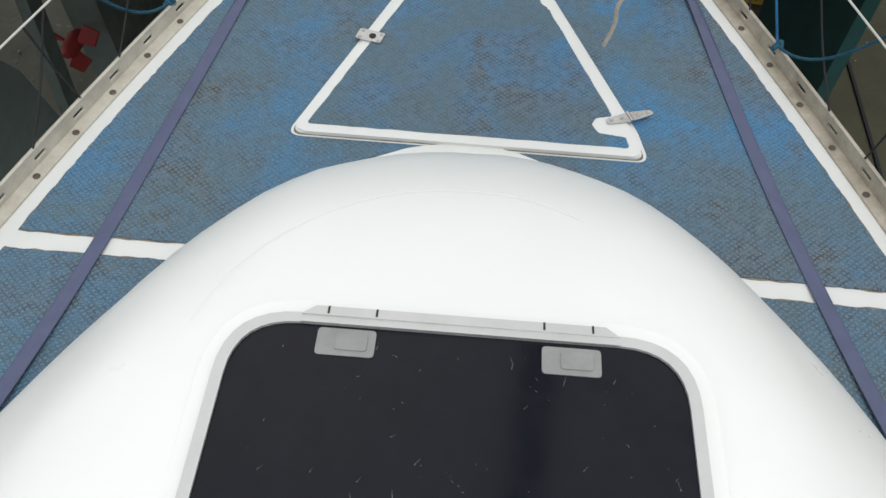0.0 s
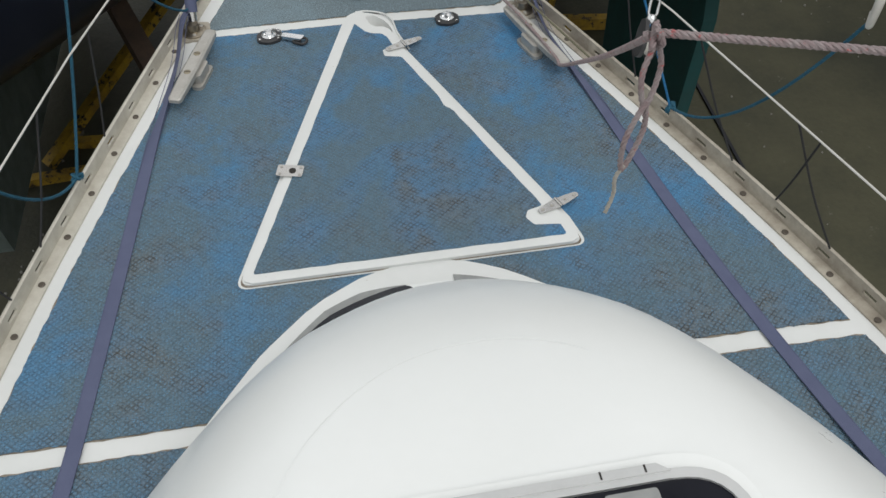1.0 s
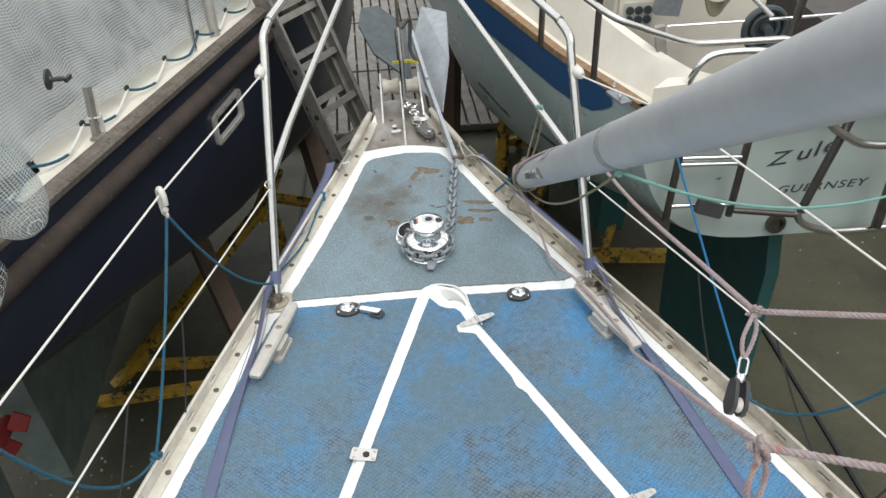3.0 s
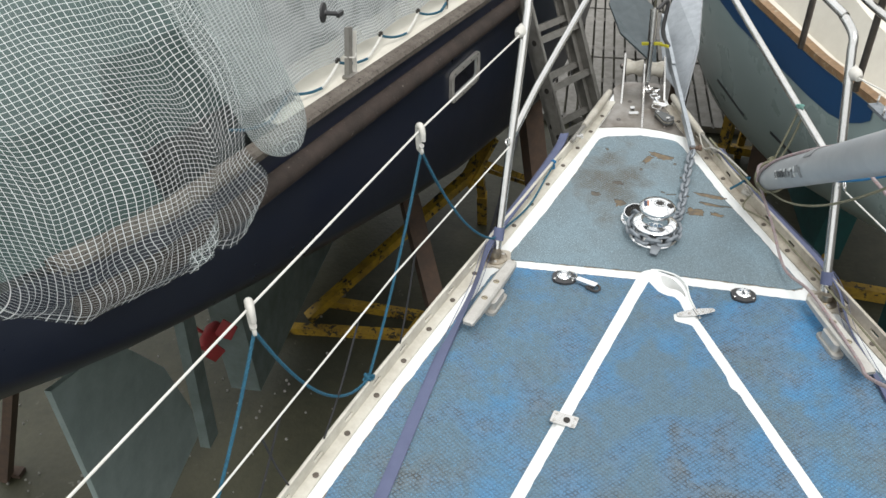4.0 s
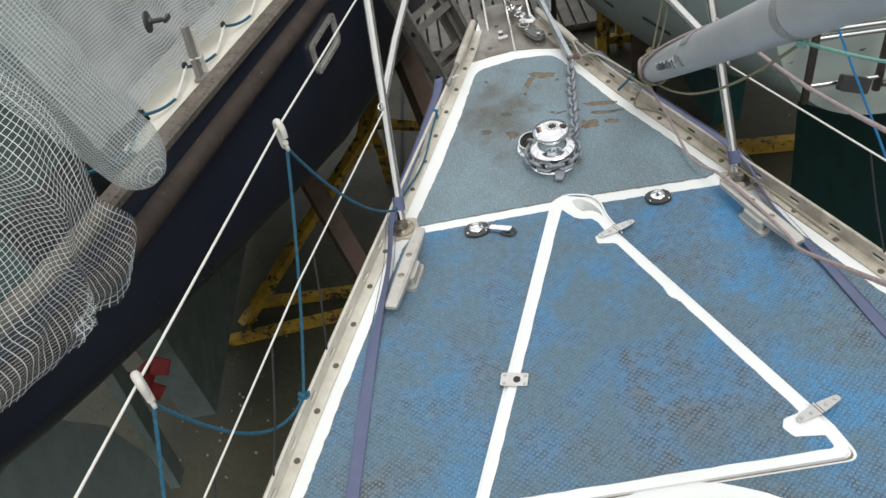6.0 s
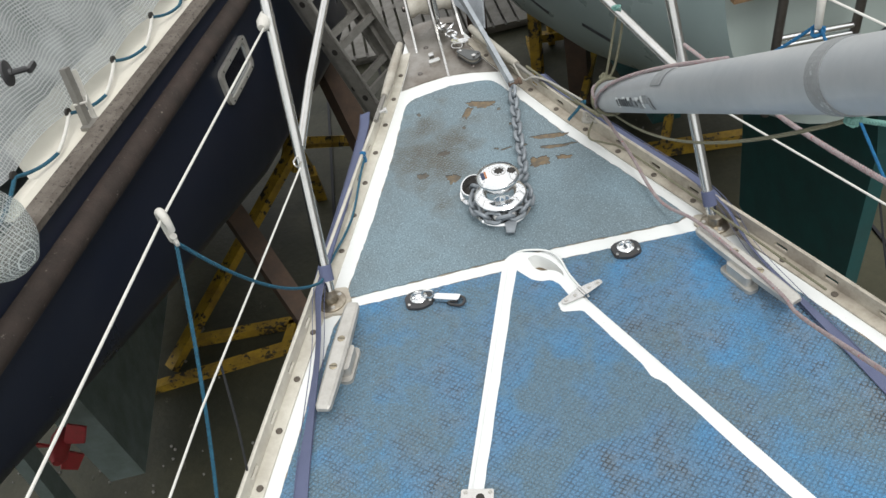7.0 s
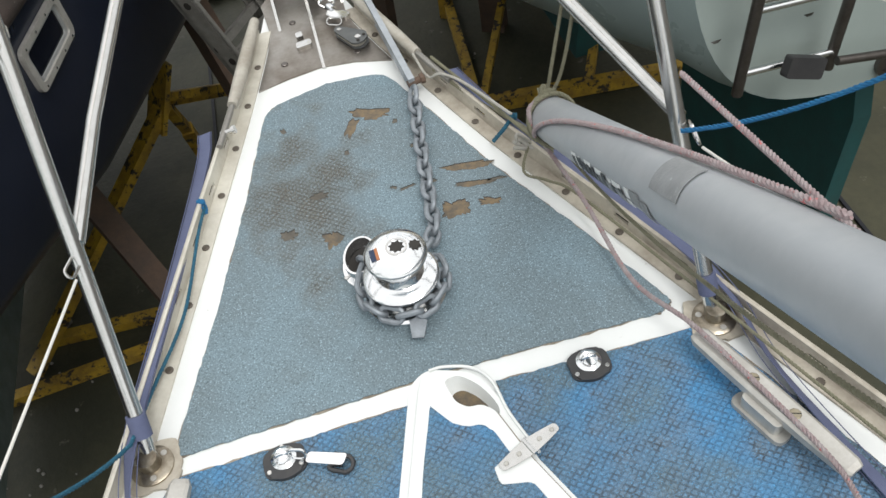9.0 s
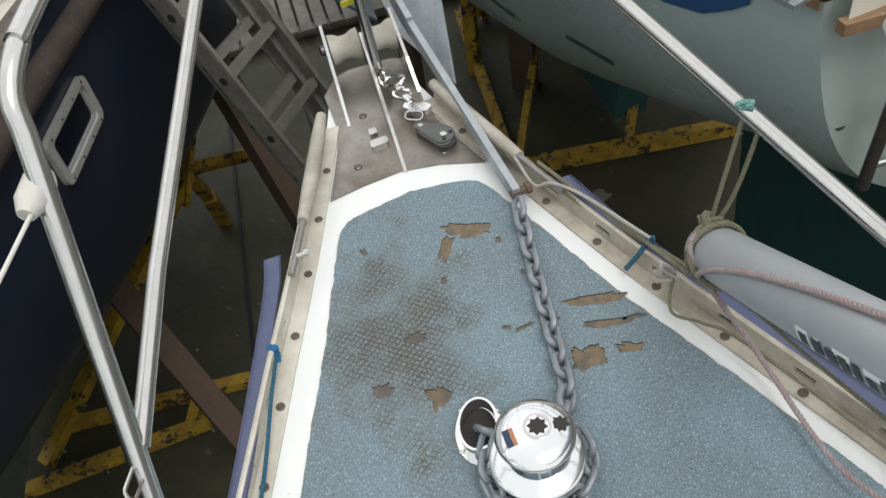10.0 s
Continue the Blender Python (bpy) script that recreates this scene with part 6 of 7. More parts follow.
for a, b in (((-1.02, 0.5), (-0.55, 12)), ((2.6, -3), (2.75, 9))):
    beam(bm, (a[0], a[1], GZ + 0.008), (b[0], b[1], GZ + 0.008), 0.022, 0.016)
single("ground_joints", bm, RUBBER, "dark joints between concrete slabs", "joint", kind="structure")

# slatted wooden platform ahead of the bow
platform = thing("slatted_platform", (0.0, 7.6, GZ), "weathered grey slatted wooden platform", "platform")
for row in range(3):
    for k in range(22):
        bm = bmesh.new()
        x = -1.35 + 0.125 * k
        y0 = 6.0 + 1.55 * row
        box(bm, (x, y0 + rnd.uniform(-0.01, 0.01), GZ + 0.06), (x + 0.1, y0 + 1.5, GZ + 0.095 + rnd.uniform(0, 0.006)))
        part("slat", bm, DECKWOOD, platform)
for k in range(6):
    bm = bmesh.new()
    box(bm, (-1.4, 6.05 + 0.9 * k, GZ), (1.45, 6.15 + 0.9 * k, GZ + 0.058))
    part("bearer", bm, DECKWOOD, platform)
bm = bmesh.new()
box(bm, (-1.4, 10.62, GZ + 0.02), (1.5, 10.74, GZ + 0.12))
part("edge_board", bm, YELLOW, platform, "yellow painted edge board")
bm = bmesh.new()
sweep(bm, curve_points([(-0.05, 2.0, -0.6), (-0.2, 4.0, -2.55), (-0.35, 7.5, GZ + 0.11), (-0.4, 10, GZ + 0.11)], 8), 0.012, 6)
single("black_cable", bm, CORD, "black cable running along the ground to the bow", "cable", smooth=True)

# ---- navy boat to port ----
LO, LU, LN = Vector((-0.833, 1.853, 0)), Vector((0.287, 0.958, 0)), Vector((-0.958, 0.287, 0))


def port(s, w, z):
    return LO + LU * s + LN * w + Vector((0, 0, z))


def port_cap(s):
    return 0.076 - 0.054 * s + (0.01 * max(s - 1, 0) ** 2)


def port_in(s):
    """How far the topside stands in from the straight side line."""
    return 0.055 * max(s - 0.9, 0) ** 2 + 0.34 * max(-s - 1.95, 0) ** 2


def port_turn(s):
    return float(np.interp(s, (-3.6, -2.87, -2.42, -2.1, -1.15, 0.0, 1.5, 4.5), (0.02, -0.07, -0.15, -0.22, -0.5, -0.8, -1.0, -0.85)))


def port_keel(s):
    return float(np.interp(s, (-3.4, -2.4, -1.6, -0.6, 0.8, 2.5, 4.5), (-0.3, -0.58, -0.88, -1.25, -1.75, -1.8, -1.0)))


navy = thing("navy_yacht", port(0, 1.4, GZ), "dark navy yacht with timber rubbing strake, shored up ashore", "boat")
bm, low = bmesh.new(), bmesh.new()
S = [-3.4 + 0.2 * k for k in range(40)]
top_rows, low_rows = [], []
for s in S:
    i, zt, zk = port_in(s), port_turn(s), port_keel(s)
    c = 1.45
    sec = [(0, port_cap(s) - 0.01), (-0.004, port_cap(s) * 0.5 + zt * 0.5), (0.0, zt + 0.06), (0.03, zt), (0.12, zt - 0.08), (0.3, zt + (zk - zt) * 0.3 - 0.05), (0.6, zt + (zk - zt) * 0.55 - 0.05), (1.0, zt + (zk - zt) * 0.85), (c, zk)]
    pts = [(i + w * (c - i) / c if w > 0 else i + w, z) for w, z in sec]
    top_rows.append([bm.verts.new(port(s, w, z)) for w, z in pts[:6]])
    low_rows.append([low.verts.new(port(s, w, z)) for w, z in pts[5:]] + [low.verts.new(port(s, 2 * c - w, z)) for w, z in pts[5:][::-1]])
for mesh, rws in ((bm, top_rows), (low, low_rows)):
    for u, v in zip(rws, rws[1:]):
        for k in range(len(u) - 1):
            mesh.faces.new((u[k], u[k + 1], v[k + 1], v[k]))
part("topside", bm, NAVY, navy, "dark navy painted topside", True)
bm = bmesh.new()
far_rows = []
for s in S:
    i, zt, zk = port_in(s), port_turn(s), port_keel(s)
    far_rows.append([bm.verts.new(port(s, 2.9 - w, z)) for w, z in ((i, port_cap(s) - 0.01), (i, zt + 0.06), (i + 0.12, zt - 0.08), (i + 0.3 * (1.45 - i) / 1.45, zt + (zk - zt) * 0.3 - 0.05))])
for u, v in zip(far_rows, far_rows[1:]):
    for k in range(3):
        bm.faces.new((u[k], u[k + 1], v[k + 1], v[k]))
part("far_topside", bm, NAVY, navy, "dark navy painted topside", True)
bm = bmesh.new()
s, i, zt, zk = S[0], port_in(S[0]), port_turn(S[0]), port_keel(S[0])
half = [(i, port_cap(s) - 0.01), (i, zt + 0.06), (i + 0.12, zt - 0.08), (i + 0.3 * (1.45 - i) / 1.45, zt + (zk - zt) * 0.3 - 0.05), (1.0, zt + (zk - zt) * 0.85), (1.45, zk)]
bm.faces.new([bm.verts.new(port(s, w, z)) for w, z in half + [(2.9 - w, z) for w, z in half[-2::-1]]])
part("stern", bm, NAVY, navy, "dark navy stern")
part("underbody", low, ANTIFOUL, navy, "grey-green antifouled underbody", True)
bm = bmesh.new()
sweep(bm, [port(s, port_in(s) - 0.012, -0.092 + 0.038 - 0.047 * s + 0.01 * max(s - 1, 0) ** 2) for s in S if s > -2.5], 0.042, 12)
part("rubbing_strake", bm, TIMBER, navy, "weathered brown timber rubbing strake", True)
bm = bmesh.new()
rows = []
for s in [q for q in S if q > -2.5]:
    i, z = port_in(s), port_cap(s)
    rows.append([bm.verts.new(port(s, i + w, z + dz)) for w, dz in ((-0.022, -0.02), (-0.027, 0.005), (-0.015, 0.018), (0.03, 0.022), (0.042, 0.01), (0.042, -0.02))])
for u, v in zip(rows, rows[1:]):
    for k in range(6):
        bm.faces.new((u[k], u[(k + 1) % 6], v[(k + 1) % 6], v[k]))
part("cap_rail", bm, CAPRAIL, navy, "peeling painted timber cap rail")
bm = bmesh.new()
rows = [[bm.verts.new(port(s, port_in(s) + w, port_cap(s) + dz)) for w, dz in ((0.04, -0.008), (0.1, -0.006), (0.34 if s > -1.1 else 0.13, 0.0))] for s in S if s > -1.5]
for u, v in zip(rows, rows[1:]):
    for k in range(2):
        bm.faces.new((u[k], u[k + 1], v[k + 1], v[k]))
part("side_deck", bm, CREAM, navy, "cream painted side deck")
bm = bmesh.new()
rows = [[bm.verts.new(port(s, port_in(s) + w, port_cap(s) + dz)) for w, dz in ((0.34 if s > -1.9 else 0.05, -0.01), (0.42 if s > -1.9 else 0.2, 0.3), (0.6, 0.42), (1.4, 0.5), (2.4, 0.4), (2.8, -0.03))] for s in S]
for u, v in zip(rows, rows[1:]):
    for k in range(5):
        bm.faces.new((u[k], u[k + 1], v[k + 1], v[k]))
part("cabin_cover", bm, TARP, navy, "dark green cover over the cabin", True)
# oblong portlight
port_light = None
P0 = Matrix(((LU.x, 0, LN.x, 0), (LU.y, 0, LN.y, 0), (0, 1, 0, 0), (0, 0, 0, 1)))
PM = Matrix.Translation(port(0.0, -0.012, -0.252)) @ P0


def port_ring(o, i, z0, z1):
    b = bmesh.new()
    vs = [[b.verts.new(PM @ Vector((x, y, z))) for x, y in ln] for ln, z in ((o, z0), (o, z1), (i, z1), (i, z0))]
    for p, q in ((0, 1), (1, 2), (2, 3), (3, 0)):
        for k in range(len(o)):
            b.faces.new((vs[p][k], vs[p][(k + 1) % len(o)], vs[q][(k + 1) % len(o)], vs[q][k]))
    return b


orect = lambda w, h, r: rounded([(-w, -h), (w, -h), (w, h), (-w, h)], r, 5)
port_light = part("portlight", port_ring(orect(0.165, 0.08, 0.035), orect(0.138, 0.058, 0.024), -0.008, 0.008), DEALUM, navy, "grey metal portlight frame")
part("inner_frame", port_ring(orect(0.14, 0.06, 0.024), orect(0.122, 0.046, 0.018), 0.0, 0.006), FROST, port_light)
bm = bmesh.new()
vs = [bm.verts.new(PM @ Vector((x, y, 0.005))) for x, y in orect(0.128, 0.05, 0.02)]
bm.faces.new(vs)
part("pane", bm, SMOKED, port_light, "grey glass pane")
for u in (-0.13, -0.04, 0.05, 0.13):
    for v in (-0.069, 0.069):
        bm = bmesh.new()
        lathe(bm, [(0.004, 0), (0.005, 0.003), (0.003, 0.004)], PM @ Vector((u, v, -0.008)), 8, -LN)
        part("screw", bm, STEEL, port_light)
# rudder, skeg, propeller
bm = bmesh.new()
plate(bm, [(-2.2, 0.04, -0.84), (-2.2, 0.5, -1.0), (-2.2, 0.8, -1.45), (-2.2, 0.94, -1.9), (-2.2, 0.94, -2.12), (-2.2, 0.5, -2.16), (-2.2, 0.08, -2.09), (-2.2, 0.07, -1.5)], 0.028)
part("rudder", bm, RUDDER, navy, "grey-green rudder blade")
bm = bmesh.new()
beam(bm, (-2.2, 1.12, -1.1), (-2.2, 1.06, -2.3), 0.06, 0.12, (0, 1, 0))
part("rudder_post", bm, ANTIFOUL, navy, "flaking pale rudder post")
bm = bmesh.new()
plate(bm, [(-2.2, 1.5, -1.3), (-2.2, 1.62, -2.45), (-2.2, 4.5, -2.55), (-2.2, 5.2, -1.2)], 0.2)
part("keel", bm, ANTIFOUL, navy, "long grey-green keel")
bm = bmesh.new()
lathe(bm, [(0.02, -0.1), (0.045, -0.06), (0.05, 0.05), (0.03, 0.1)], (-2.2, 1.33, -1.72), 16, (0, 1, 0))
for k in range(3):
    a = 2 * math.pi * k / 3 + 0.5
    c, s_ = math.cos(a), math.sin(a)
    plate(bm, [(-2.2 + c * 0.03, 1.33, -1.72 + s_ * 0.03), (-2.2 + c * 0.13 - s_ * 0.06, 1.36, -1.72 + s_ * 0.13 + c * 0.06), (-2.2 + c * 0.2, 1.33, -1.72 + s_ * 0.2), (-2.2 + c * 0.13 + s_ * 0.05, 1.3, -1.72 + s_ * 0.13 - c * 0.05)], 0.012)
part("propeller", bm, RED, navy, "red primed propeller", True)
# stanchions, bracket and blue lacing along its deck edge
bm = bmesh.new()
beam(bm, port(-0.915, 0.075, 0.125), port(-0.875, 0.085, 0.31), 0.028, 0.02, LN)
beam(bm, port(-0.945, 0.06, 0.128), port(-0.885, 0.06, 0.128), 0.05, 0.012)
bracket = part("bracket", bm, ALU, navy, "grey metal bracket on the deck edge")
bm = bmesh.new()
beam(bm, port(-0.89, 0.06, 0.13), port(-0.855, 0.07, 0.29), 0.005, 0.016, LN)
part("bracket_face", bm, NYLON, bracket)
bm = bmesh.new()
sweep(bm, [port(-0.915, 0.09, 0.2), port(-0.9, 0.05, 0.2), port(-0.875, 0.06, 0.205), port(-0.87, 0.1, 0.2)], 0.004, 6)
part("cable_tie", bm, NYLON, bracket, "white cable tie")
for s, r, h in ((0.02, 0.0085, 0.6), (0.24, 0.024, 0.6), (1.5, 0.0085, 0.6), (2.6, 0.0085, 0.6)):
    bm = bmesh.new()
    sweep(bm, [port(s, 0.1, port_cap(s) - 0.005), port(s + 0.05, 0.12, port_cap(s) + h)], r, 12)
    part("stanchion", bm, DEALUM if r > 0.02 else STEEL, navy, "grey metal stanchion", True)


def woven(name, grid, mat, du, dv, parent=None, label="", category=""):
    """A cloth from a grid of places, with its weave laid along the grid."""
    bm = bmesh.new()
    uvl = bm.loops.layers.uv.new("UVMap")
    vs = [[bm.verts.new(q) for q in row] for row in grid]
    for a in range(len(grid) - 1):
        for b in range(len(grid[0]) - 1):
            f = bm.faces.new((vs[a][b], vs[a + 1][b], vs[a + 1][b + 1], vs[a][b + 1]))
            for lp, (p, q) in zip(f.loops, ((a, b), (a + 1, b), (a + 1, b + 1), (a, b + 1))):
                lp[uvl].uv = (p * du, q * dv)
    return part(name, bm, mat, parent, label, True)


def crease(s, v, seed, wide=3.0):
    """Sharp ridges that run down the cloth at a slant."""
    return 1 - 2.4 * abs(noise.noise((s * wide + 0.9 * v + seed, v * 1.1 - s, seed * 1.7)))


# side fabric laced behind the stanchions
fabric = []
for a in range(171):
    s = -1.5 + 5.2 * a / 170
    scallop = 0.018 * abs(math.sin(math.pi * (s + 1.6) / 0.34))
    fabric.append([port(s, 0.125 + 0.34 * b / 20 + port_in(s) + (0.03 * crease(s, b / 20, 3, 4.5) + 0.012 * crease(s * 2.3, b / 9, 8, 4)) * min(1, b / 4), port_cap(s) + 0.05 + scallop + 0.98 * b / 20) for b in range(21)])
woven("side_sheeting", fabric, WEAVE, 5.2 / 170 / 0.0108, 1.0 / 20 / 0.0108, navy, "cloudy crinkled sheeting laced along the deck edge")
for a in range(14):
    s = -1.6 + 0.34 * a
    bm = bmesh.new()
    rope_mesh(bm, hang(port(s, 0.115, port_cap(s) + 0.05), port(s + 0.17, 0.085, port_cap(s + 0.17) + 0.012), 0.012, 6), 0.006, 0.03)
    part("lacing", bm, TEAL_ROPE, navy, "teal blue lacing", True)
    bm = bmesh.new()
    rope_mesh(bm, hang(port(s + 0.17, 0.085, port_cap(s + 0.17) + 0.012), port(s + 0.34, 0.115, port_cap(s + 0.34) + 0.05), 0.008, 6), 0.0065, 0.03)
    part("lacing", bm, WIRE if a % 4 else TEAL_ROPE, navy, "white lacing cord", True)
    bm = bmesh.new()
    lathe(bm, [(0.014, 0), (0.014, 0.008), (0.006, 0.009)], port(s + 0.34, 0.12, port_cap(s + 0.34) + 0.055), 12, -LN)
    part("grommet", bm, HOLE, navy, "dark grommet")

# loose sheeting hanging over its rail
def drape(left, right, hem, bulge, head, seed, label, roll, tuck_in, mat):
    """A slack sheet; left and right edges by height, hem height and outward bulge along its length."""
    nu, nv = 110, 90
    rows = []
    for a in range(nu + 1):
        t = a / nu
        hz = float(np.interp(t, [k / (len(hem) - 1) for k in range(len(hem))], hem))
        bw = float(np.interp(t, [k / (len(bulge) - 1) for k in range(len(bulge))], bulge))
        col = []
        for b in range(nv + 1):
            v = b / nv
            z = head + (hz - head) * v
            s0, s1 = float(np.interp(z, left[0], left[1])), float(np.interp(z, right[0], right[1]))
            s = s0 + (s1 - s0) * t
            env = math.sin(math.pi * min(v * 0.62, 1) * 0.95) ** 1.3
            tuck = max(0, (v - 0.88) / 0.12) ** 2
            fold = (0.06 * crease(s, v, seed, 2.6) + 0.036 * crease(s, v * 1.7, seed + 4, 6.0) + 0.014 * noise.noise((s * 16 + 3 * v, v * 12, seed))) * (0.4 + 0.6 * v)
            w = 0.42 - (bw + 0.42) * env - fold + tuck * tuck_in + roll * (2 * t - 1) ** 2 * (0.3 + 0.7 * v)
            col.append(port(s + 0.035 * noise.noise((s * 3, v * 5, 4 + seed)), w, z + 0.02 * noise.noise((s * 6, v * 6, 9 + seed))))
        rows.append(col)
    sheet = thing("loose_sheeting", rows[nu // 2][nv], label, "sheeting", "loose sheeting")
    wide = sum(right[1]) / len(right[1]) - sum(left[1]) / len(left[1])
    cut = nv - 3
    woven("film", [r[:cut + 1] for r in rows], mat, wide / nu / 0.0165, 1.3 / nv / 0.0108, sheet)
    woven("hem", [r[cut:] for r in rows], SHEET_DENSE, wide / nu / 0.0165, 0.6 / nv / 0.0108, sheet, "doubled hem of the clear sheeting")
    return sheet


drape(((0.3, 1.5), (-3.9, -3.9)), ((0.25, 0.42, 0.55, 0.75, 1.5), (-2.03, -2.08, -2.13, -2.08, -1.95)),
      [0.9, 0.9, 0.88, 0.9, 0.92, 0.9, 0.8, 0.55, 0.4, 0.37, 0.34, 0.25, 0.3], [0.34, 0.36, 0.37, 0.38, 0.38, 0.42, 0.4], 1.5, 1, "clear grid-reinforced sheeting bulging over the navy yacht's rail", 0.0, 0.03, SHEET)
def rolled_sheet(head, foot, radius, flat, seed, label):
    """A sheet rolled loosely on itself, hanging slack with a rounded lower end."""
    nu, nv = 44, 70
    rows = []
    for a in range(nu + 1):
        ang = 2 * math.pi * a / nu
        col = []
        for b in range(nv + 1):
            v = b / nv
            end = math.sqrt(max(1 - max((v - 0.86) / 0.14, 0) ** 2, 0.0))
            r = radius * (1.15 - 0.25 * v) * max(end, 0.02) * (1 + 0.16 * crease(ang * 0.35, v * 1.6, seed, 2.0) * (1 - 0.6 * v) + 0.05 * noise.noise((math.cos(ang) * 3, math.sin(ang) * 3, v * 9 + seed)))
            s, w, z = (head[k] + (foot[k] - head[k]) * v for k in range(3))
            col.append(port(s + r * math.cos(ang) * 1.1, w + r * math.sin(ang) * flat, z + 0.28 * r * math.cos(ang)))
        rows.append(col)
    sheet = thing("loose_sheeting", rows[0][nv], label, "sheeting", "loose sheeting")
    cut = int(nv * 0.84)
    du, dv = 2 * math.pi * radius / nu / 0.0108, 1.0 / nv / 0.0108
    woven("rolled_film", [r[:cut + 1] for r in rows], SHEET_DENSE, du, dv, sheet)
    woven("closed_end", [r[cut:] for r in rows], SHEET_DENSE, du, dv, sheet, "gathered lower end of the roll")
    return sheet


ROLL_HEAD, ROLL_FOOT = (-2.04, -0.17, 1.12), (-1.70, -0.21, 0.275)
rolled_sheet(ROLL_HEAD, ROLL_FOOT, 0.092, 0.85, 5, "clear grid-reinforced sheeting hanging in a rolled fold")
clip = thing("sheeting_clip", port(-1.3, -0.08, 0.55), "black plastic clip fixed through the sheeting", "clip")
bm = bmesh.new()
lathe(bm, [(0.008, 0.0), (0.032, 0.004), (0.032, 0.01), (0.01, 0.014), (0.008, 0.02)], port(-1.36, -0.13, 0.575), 20, -LN + LU * 0.3)
part("disc", bm, BLACK, clip)
bm = bmesh.new()
sweep(bm, [port(-1.36, -0.14, 0.575), port(-1.32, -0.16, 0.562)], 0.008, 8)
box(bm, (-0.005, -0.018, -0.007), (0.005, 0.018, 0.007), Matrix.Translation(port(-1.305, -0.165, 0.557)) @ pose(0, 0, 0, 0, 0, -10))
part("toggle", bm, BLACK, clip)

# ---- sage green yacht to starboard ----
RX = 1.78
sage = thing("sage_yacht", (RX, 4.0, GZ), "sage green yacht with blue sheer band and pale transom, ashore", "boat")


def sage_half(y):
    return float(np.interp(y, (1.05, 1.15, 1.56, 2.3, 3.0, 4.5, 6.0, 7.5, 9.0, 9.8), (0.83, 0.87, 1.05, 1.29, 1.43, 1.52, 1.42, 1.1, 0.5, 0.05)))


def sage_sheer(y):
    return float(np.interp(y, (0.95, 2.3, 5, 9.8), (0.05, 0.11, 0.2, 0.55)))


def sage_bottom(y):
    return float(np.interp(y, (0.95, 1.5, 2.2, 3.2, 5.0, 7.5, 9.8), (-0.56, -0.74, -0.98, -1.22, -1.35, -1.2, -0.2)))


SEC = [math.pi / 2 * k / 14 for k in range(15)]


def sage_point(y, a, side, out=0.0):
    h, zs, zb = sage_half(y), sage_sheer(y), sage_bottom(y)
    x = (h + out) * math.cos(a) ** 0.45
    z = zs + (zb - zs) * math.sin(a) ** 0.95
    return Vector((RX + side * x, y + 0.12 * (z - 0.05) * (1 if y < 1.25 else 0), z))


YS = [1.05, 1.1, 1.17, 1.27, 1.4, 1.56, 1.8, 2.05, 2.3, 2.6, 3.0, 3.5, 4.0, 4.5, 5.2, 6, 6.8, 7.5, 8.2, 9, 9.8]
bm = bmesh.new()
rows = [[bm.verts.new(sage_point(y, a, -1)) for a in SEC] + [bm.verts.new(sage_point(y, a, 1)) for a in SEC[::-1][1:]] for y in YS]
for u, v in zip(rows, rows[1:]):
    for k in range(len(u) - 1):
        bm.faces.new((u[k], u[k + 1], v[k + 1], v[k]))
part("hull", bm, SAGE, sage, "sage green hull", True)
bm = bmesh.new()
vs = [bm.verts.new(sage_point(1.05, a, -1) + Vector((0, 0.001, 0))) for a in SEC] + [bm.verts.new(sage_point(1.05, a, 1) + Vector((0, 0.001, 0))) for a in SEC[::-1][1:]]
bm.faces.new(vs)
transom = part("transom", bm, SAGE_LIGHT, sage, "pale sage transom")
for side in (-1, 1):
    bm = bmesh.new()
    ys = [1.22, 1.26, 1.34, 1.45, 1.6, 1.8, 2.05, 2.3, 2.6, 3.0, 3.5, 4.0, 4.5, 5.2, 6, 7, 8]
    rows = []
    for y in ys:
        zs = sage_sheer(y) - 0.025
        wide = 0.16 * min(1, max(0.02, (y - 1.2) / 0.18)) ** 0.5
        col = []
        for k in range(5):
            z = zs - wide * k / 4
            sa = max((z - sage_sheer(y)) / (sage_bottom(y) - sage_sheer(y)), 0) ** (1 / 0.95)
            col.append(bm.verts.new(sage_point(y, math.asin(min(sa, 1)), side, 0.004)))
        rows.append(col)
    for u, v in zip(rows, rows[1:]):
        for k in range(4):
            bm.faces.new((u[k], u[k + 1], v[k + 1], v[k]))
    part("sheer_band", bm, SHEERBLUE, sage, "dark blue sheer band", True)
    bm = bmesh.new()
    rows = [[bm.verts.new(Vector((RX + side * (sage_half(y) + o), y, sage_sheer(y) + z))) for o, z in ((0.012, -0.016), (0.012, 0.014), (-0.024, 0.02), (-0.024, -0.02))] for y in YS]
    for u, v in zip(rows, rows[1:]):
        for k in range(4):
            bm.faces.new((u[k], u[(k + 1) % 4], v[(k + 1) % 4], v[k]))
    part("toe_rail", bm, TEAK, sage, "weathered teak toe rail")


